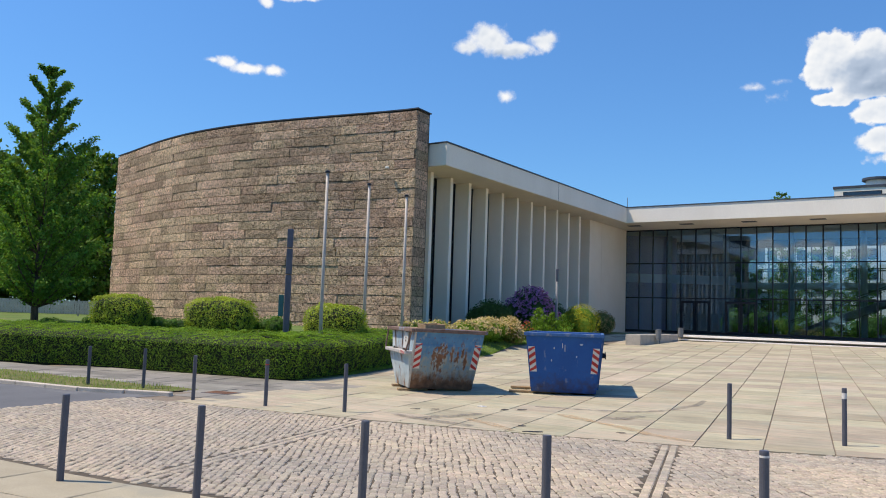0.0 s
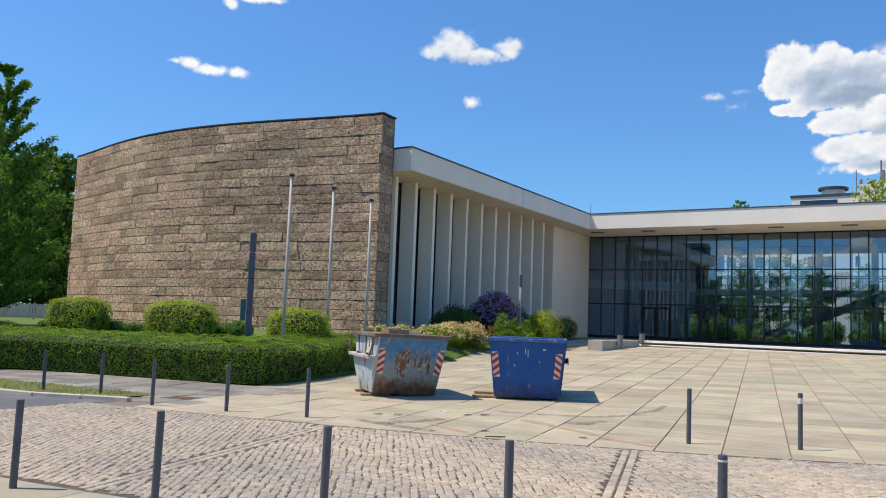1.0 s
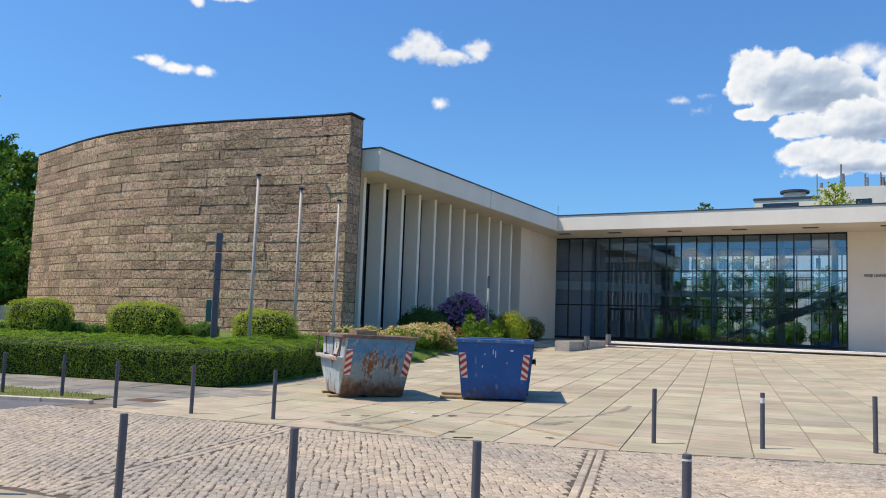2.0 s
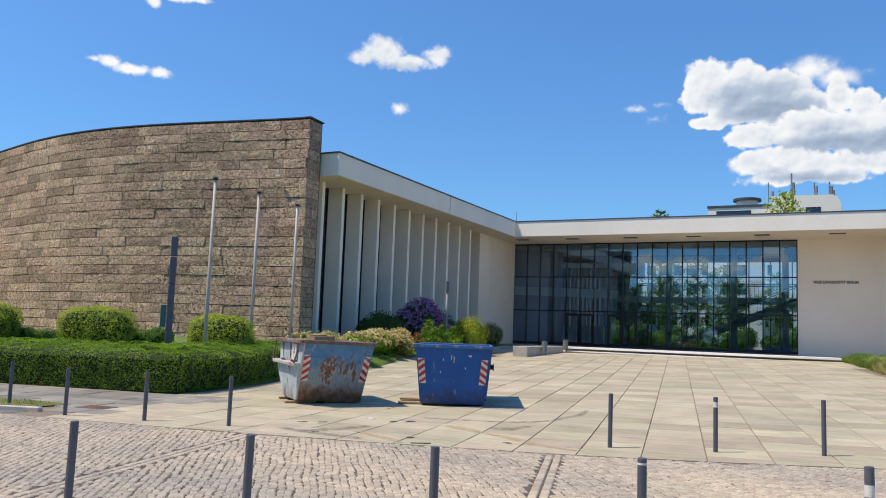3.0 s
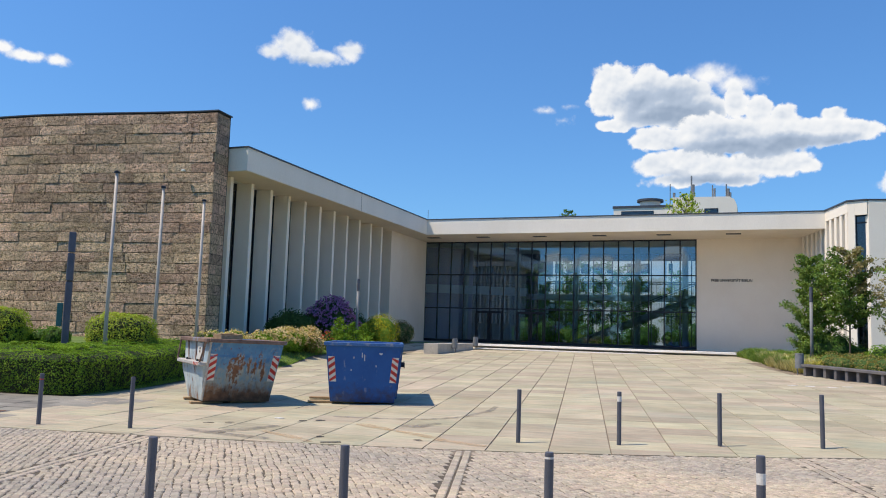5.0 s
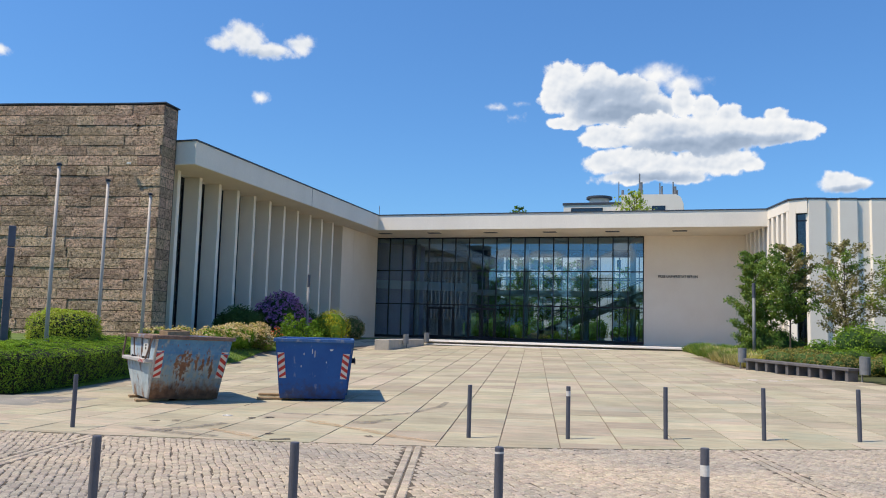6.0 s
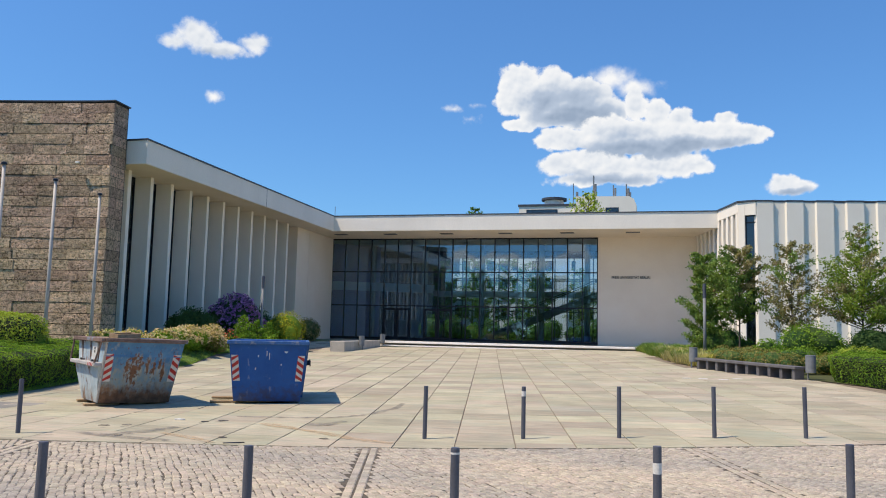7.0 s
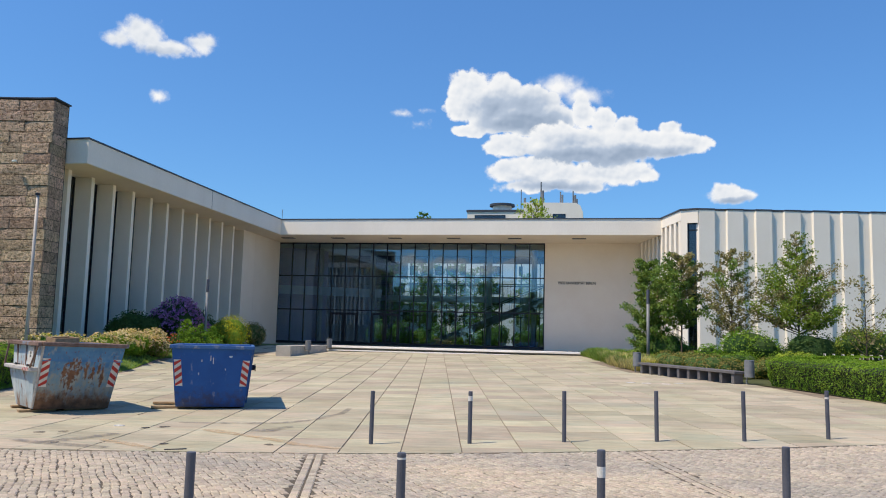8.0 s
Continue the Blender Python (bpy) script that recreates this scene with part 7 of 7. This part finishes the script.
CLOUD_GLOW = 0.75
HEAP_TOP = [(-126, 55, 30, 23, 1), (-132, 34, 26, 24, 1), (-89, 38, 38, 30, 1), (-46, 28, 38, 30, 1), (-126, 3, 24, 9, 0.9), (-108, 12, 22, 14, 0.9), (-70, 8, 40, 12, 0.9), (-16, 16, 26, 18, 0.9), (-40, 2, 40, 10, 0.9)]
HEAP_VEIL = [(-20, 52, 36, 21, 0.9), (8, 40, 34, 15, 0.8)]
HEAP_TOP_BASES = [(-58, 12, 66, 18, 1.0), (-100, 28, 32, 20, 0.6), (-60, 32, 50, 20, 0.5)]
HEAP_MID = [(10, 20, 17, 22, 1), (33, 10, 18, 18, 1), (60, 0, 20, 15, 0.9), (-72, -17, 40, 15, 1), (-11, -14, 58, 24, 1), (45, -17, 56, 27, 1), (97, -15, 41, 20, 1), (133, -17, 30, 13, 1), (111, 3, 17, 9, 0.9)]
HEAP_MID_BASES = [(0, -34, 84, 18, 1.0), (68, -30, 62, 14, 0.9), (112, -27, 34, 10, 0.6), (-2, -14, 40, 14, 0.35)]
HEAP_LOW = [(-78, -48, 34, 16, 1), (-40, -40, 44, 16, 1), (-24, -54, 58, 18, 1), (39, -50, 55, 18, 1), (80, -53, 22, 8, 0.9), (-57, -67, 34, 10, 0.8), (14, -68, 27, 9, 0.7)]
HEAP_LOW_BASES = [(-20, -66, 66, 9, 0.7), (-60, -60, 26, 8, 0.4)]
GREAT = [(HEAP_VEIL, [], 0.55), (HEAP_TOP, HEAP_TOP_BASES, 0.0), (HEAP_LOW, HEAP_LOW_BASES, 0.05), (HEAP_MID, HEAP_MID_BASES, 0.0)]
LONG = [(-44, -4, 20, 10, 0.8), (-14, 5, 28, 21, 1), (9, -6, 38, 11, 1), (47, 4, 21, 13, 0.95)]
DOT = [(0, 1, 12, 10, 0.9)]
SHREDS = [(-12, 2, 16, 6, 0.7), (14, 5, 14, 5, 0.6), (11, -11, 15, 5, 0.3)]
LOW = [(2, -3, 30, 10, 1), (-3, 3, 18, 12, 1)]
FAR_LEFT = [(-24, 3, 13, 8, 1), (-3, -2, 27, 8, 1), (29, -2, 16, 8, 1), (-41, 3, 9, 3, 0.4)]
MIRRORED_BANK = [(-60, -3, 30, 9, 1), (-25, 2, 24, 8, 0.9), (22, -2, 34, 10, 1), (62, 1, 26, 7, 0.9)]
HIGH = [(-25, -4, 10, 8, 0.9), (9, 5, 34, 6, 0.9)]
LOW_BASES = [(4, -9, 34, 6, 0.7)]
LONG_BASES = [(-5, -12, 45, 7, 0.4)]
# last two: unseen clouds behind the camera, added for the glazing to mirror
CLOUDS = [(1.7, 14.6, GREAT, 0.0), (31.1, 19.0, [(LONG, LONG_BASES, 0.0)], 0.22), (30.8, 15.5, [(DOT, [], 0.1)], 0.3), (13.3, 15.6, [(SHREDS, [], 0.0)], 0.5), (-8.8, 10.1, [(LOW, LOW_BASES, 0.0)], 0.08), (49.1, 16.5, [(FAR_LEFT, [], 0.0)], 0.25),
          (46.6, 21.0, [(HIGH, [], 0.0)], 0.2), (168.0, 5.6, [(MIRRORED_BANK, [], 0.0)], 0.1), (174.5, 6.0, [(LOW, LOW_BASES, 0.0)], 0.1)]
for az_deg, el_deg, layers, wisp in CLOUDS:
    blobs = [b for layer in layers for b in layer[0]]
    a, e = radians(az_deg), radians(el_deg)
    way = Vector((-math.sin(a) * math.cos(e), math.cos(a) * math.cos(e), math.sin(e)))
    x0, x1 = min(b[0] - b[2] for b in blobs) - 22, max(b[0] + b[2] for b in blobs) + 22
    y0, y1 = min(b[1] - b[3] for b in blobs) - 20, max(b[1] + b[3] for b in blobs) + 20
    bm = bmesh.new()
    bm.faces.new([bm.verts.new((x * 3.0, y * 3.0, 0)) for x, y in ((x0, y0), (x1, y0), (x1, y1), (x0, y1))])
    c = part("backdrop_cloud", bm, cloud_material("cloud", layers, wisp))
    c.matrix_world = look(way * CLOUD_FAR + Vector((0, 0, EYE)), way * CLOUD_FAR * 2 + Vector((0, 0, EYE)))
    tagged(c, "white fair-weather cloud in a blue sky", "cloud", "clouds", "structure")

# ---- pieces: wall stones, court slabs, setts ----


def stone_block(bm_rng, w, h, d=0.05):
    """A rough-sawn stone with an uneven, crumbled face."""
    bm = bmesh.new()
    nx = 3
    fr = []
    for j in range(3):
        for i in range(nx + 1):
            u, v = i / nx, j / 2
            edge = i in (0, nx) or j in (0, 2)
            y = -d * (0.8 if edge else 1.0) + bm_rng.uniform(-0.007, 0.007)
            fr.append(bm.verts.new(((u - 0.5) * w + (0 if i in (0, nx) else bm_rng.uniform(-0.05, 0.05) * w), y, v * h + (0 if j != 1 else bm_rng.uniform(-0.06, 0.06) * h))))
    for j in range(2):
        for i in range(nx):
            k = j * (nx + 1) + i
            bm.faces.new((fr[k], fr[k + 1], fr[k + nx + 2], fr[k + nx + 1]))
    rim = [e for e in bm.edges if len(e.link_faces) == 1]
    r = bmesh.ops.extrude_edge_only(bm, edges=rim)
    for v in [g for g in r["geom"] if isinstance(g, bmesh.types.BMVert)]:
        v.co.y = 0.06
    bmesh.ops.recalc_face_normals(bm, faces=bm.faces)
    me = bpy.data.meshes.new("stone")
    bm.to_mesh(me)
    bm.free()
    return me


sr = random.Random(17)
stone_meshes = [stone_block(sr, 1.0, 0.40) for _ in range(22)]
far_verts, far_faces = [], []
for me in stone_meshes:
    me.materials.append(M_STONE)
COURSE = 0.432
stones = []
z = 0.55
while z < STONE_TOP - 0.1:
    s = -sr.uniform(0, 0.9)
    while s < ARC:
        w = sr.choice((0.8, 1.1, 1.4, 1.7, 2.0, 2.3))
        s0, s1 = max(s, 0.0), min(s + w, ARC)
        if s1 - s0 > 0.12:
            stones.append((s0, s1, z))
        s += w
    z += COURSE
stones.sort(key=lambda q: -(q[1] + 0.4 * q[2]))
for k, (s0, s1, z0) in enumerate(stones):
    c, a = arc_point((s0 + s1) / 2)
    hh = min(COURSE, STONE_TOP - 0.02 - z0)
    me = stone_meshes[sr.randrange(len(stone_meshes))]
    m = pose(c.x, c.y, z0 + 0.010, 0, 0, math.degrees(a)) @ Matrix.Diagonal(((s1 - s0 - 0.016), 1.0, (hh - 0.025) / 0.40, 1))
    if sr.random() < 0.7:
        m = m @ Matrix.Translation((0, sr.uniform(-0.022, 0.016), 0))
    if k < 300:
        o = new("stone", me)
        o.parent = stone_wall
        o.matrix_basis = m
    else:
        b0 = len(far_verts)
        far_verts += [tuple(m @ v.co) for v in me.vertices]
        far_faces += [tuple(b0 + i for i in p.vertices) for p in me.polygons]
fm = bpy.data.meshes.new("stones")
fm.from_pydata(far_verts, [], far_faces)
tagged(mesh_part("stonework", fm, M_STONE_FAR, stone_wall), kind="stuff")
# end face of the wall, toward the wing
z = 0.55
ev = Vector((-21.45, 29.28)) - Vector((-21.35, float(stone_plan(-21.35)) + 0.05))
ea = math.degrees(math.atan2(ev.y, ev.x))
ep = Vector((-21.36, float(stone_plan(-21.35)) + 0.0))
k = 0
while z < STONE_TOP - 0.1:
    hh = min(COURSE, STONE_TOP - 0.02 - z)
    cuts = (0.0, ev.length) if k % 2 else (0.0, ev.length * 0.55, ev.length)
    for q0, q1 in zip(cuts, cuts[1:]):
        mid = ep + ev.normalized() * ((q0 + q1) / 2)
        o = new("stone", stone_meshes[sr.randrange(len(stone_meshes))])
        o.parent = stone_wall
        o.matrix_basis = pose(mid.x, mid.y, z + 0.010, 0, 0, ea) @ Matrix.Diagonal((q1 - q0 - 0.02, 0.6, (hh - 0.02) / 0.40, 1))
    z += COURSE
    k += 1

court = thing("court_paving", pose(0, 0, 0), "court of pale sandy concrete slabs in long lanes", "paving", kind="structure")


def slab_mesh(length):
    verts = []
    for rim, dz in ((0.0, -0.06), (0.0, -0.006), (0.009, 0.0)):
        for su, sv in ((-1, -1), (1, -1), (1, 1), (-1, 1)):
            verts.append((su * (length / 2 - 0.006 - rim * 0.5), sv * (0.4965 - 0.010 - rim * 0.5), dz))
    me = bpy.data.meshes.new("slab")
    me.from_pydata(verts, [], SLAB_FACES)
    me.materials.append(M_SLAB)
    return me


def cut_slab(x, y, length):
    """The plan of a slab, cut along the seam to the setts."""
    h, w = length / 2 - 0.006, 0.4865
    ring = [Vector((x, y)) + LANE * (su * h) + ACROSS * (-sv * w) for su, sv in ((-1, -1), (1, -1), (1, 1), (-1, 1))]
    slope = (court_y(x + 0.3) - court_y(x - 0.3)) / 0.6
    e, nrm = Vector((x, court_y(x))), Vector((-slope, 1)).normalized()
    if min((p - e).dot(nrm) for p in ring) > 0:
        return None
    out = []
    for p, q in zip(ring, ring[1:] + ring[:1]):
        a, b = (p - e).dot(nrm), (q - e).dot(nrm)
        if a > 0:
            out.append(p)
        if a * b < 0:
            out.append(p.lerp(q, a / (a - b)))
    return out


slab_meshes = {l: slab_mesh(l) for l in (0.96, 1.0, 1.04)}
lane_turn = math.atan2(LANE.y, LANE.x)
rest = []
for k, (x, y, length, _, lift, t0, t1) in enumerate(court_slabs):
    gx = (ground_z(x + 0.2, y) - ground_z(x - 0.2, y)) / 0.4
    gy = (ground_z(x, y + 0.2) - ground_z(x, y - 0.2)) / 0.4
    cut = cut_slab(x, y, length)
    if cut is not None:
        if len(cut) > 2:
            bm = bmesh.new()
            prism(bm, [(p.x, p.y) for p in cut], lambda px, py: ground_z(px, py) - 0.06, lambda px, py, lift=lift: ground_z(px, py) + lift)
            bmesh.ops.recalc_face_normals(bm, faces=bm.faces)
            part("slab", bm, M_SLAB, court)
    elif k < 300:
        nrm = Vector((-gx - t0, -gy - t1, 1)).normalized()
        ax = Vector((LANE.x, LANE.y, 0))
        ax = (ax - nrm * ax.dot(nrm)).normalized()
        ay = nrm.cross(ax)
        m = Matrix((ax, ay, nrm)).transposed().to_4x4()
        m.translation = (x, y, ground_z(x, y) + lift)
        o = new("slab", slab_meshes[length])
        o.parent = court
        o.matrix_basis = m
    else:
        rest.append(slab_points(x, y, LANE.x, LANE.y, length / 2 - 0.006, 0.4965 - 0.011, lift, 0.06, 0.006, (t0, t1)))
tagged(mesh_part("slabs", joined_slabs("slabs", rest), M_SLAB_FAR, court), kind="stuff")

sett_paving = thing("sett_paving", pose(0, 0, 0), "street crossing of worn uneven granite setts", "paving", kind="structure")


def sett_mesh(r):
    verts = []
    skew = [r.uniform(-0.009, 0.009) for _ in range(8)]
    for ring, (rim, dz) in enumerate(((0.0, -0.05), (0.0, -0.0105), (0.0145, 0.0))):
        for c, (su, sv) in enumerate(((-1, -1), (1, -1), (1, 1), (-1, 1))):
            verts.append((su * (0.5 * SETT_L - rim) + skew[c] * 0.6, sv * (0.5 * SETT_W - rim) + skew[c + 4] * 0.6, dz + (r.uniform(-0.005, 0.003) if ring == 2 else 0)))
    me = bpy.data.meshes.new("sett")
    me.from_pydata(verts, [], SLAB_FACES)
    me.materials.append(M_COBBLE)
    return me


sett_meshes = [sett_mesh(kr) for _ in range(16)]
for s in setts[:300]:
    x, y, length, wide, lift, t0, t1, turn = s
    o = new("sett", sett_meshes[kr.randrange(16)])
    o.parent = sett_paving
    o.matrix_basis = pose(x, y, ground_z(x, y) + lift, math.degrees(t1), -math.degrees(t0), math.degrees(math.atan2(RUN.y, RUN.x) + turn)) @ Matrix.Diagonal((length / SETT_L, wide / SETT_W, 1, 1))
tagged(mesh_part("setts", joined_slabs("setts", [sett_points(s) for s in setts[300:]]), M_COBBLE_FAR, sett_paving), kind="stuff")
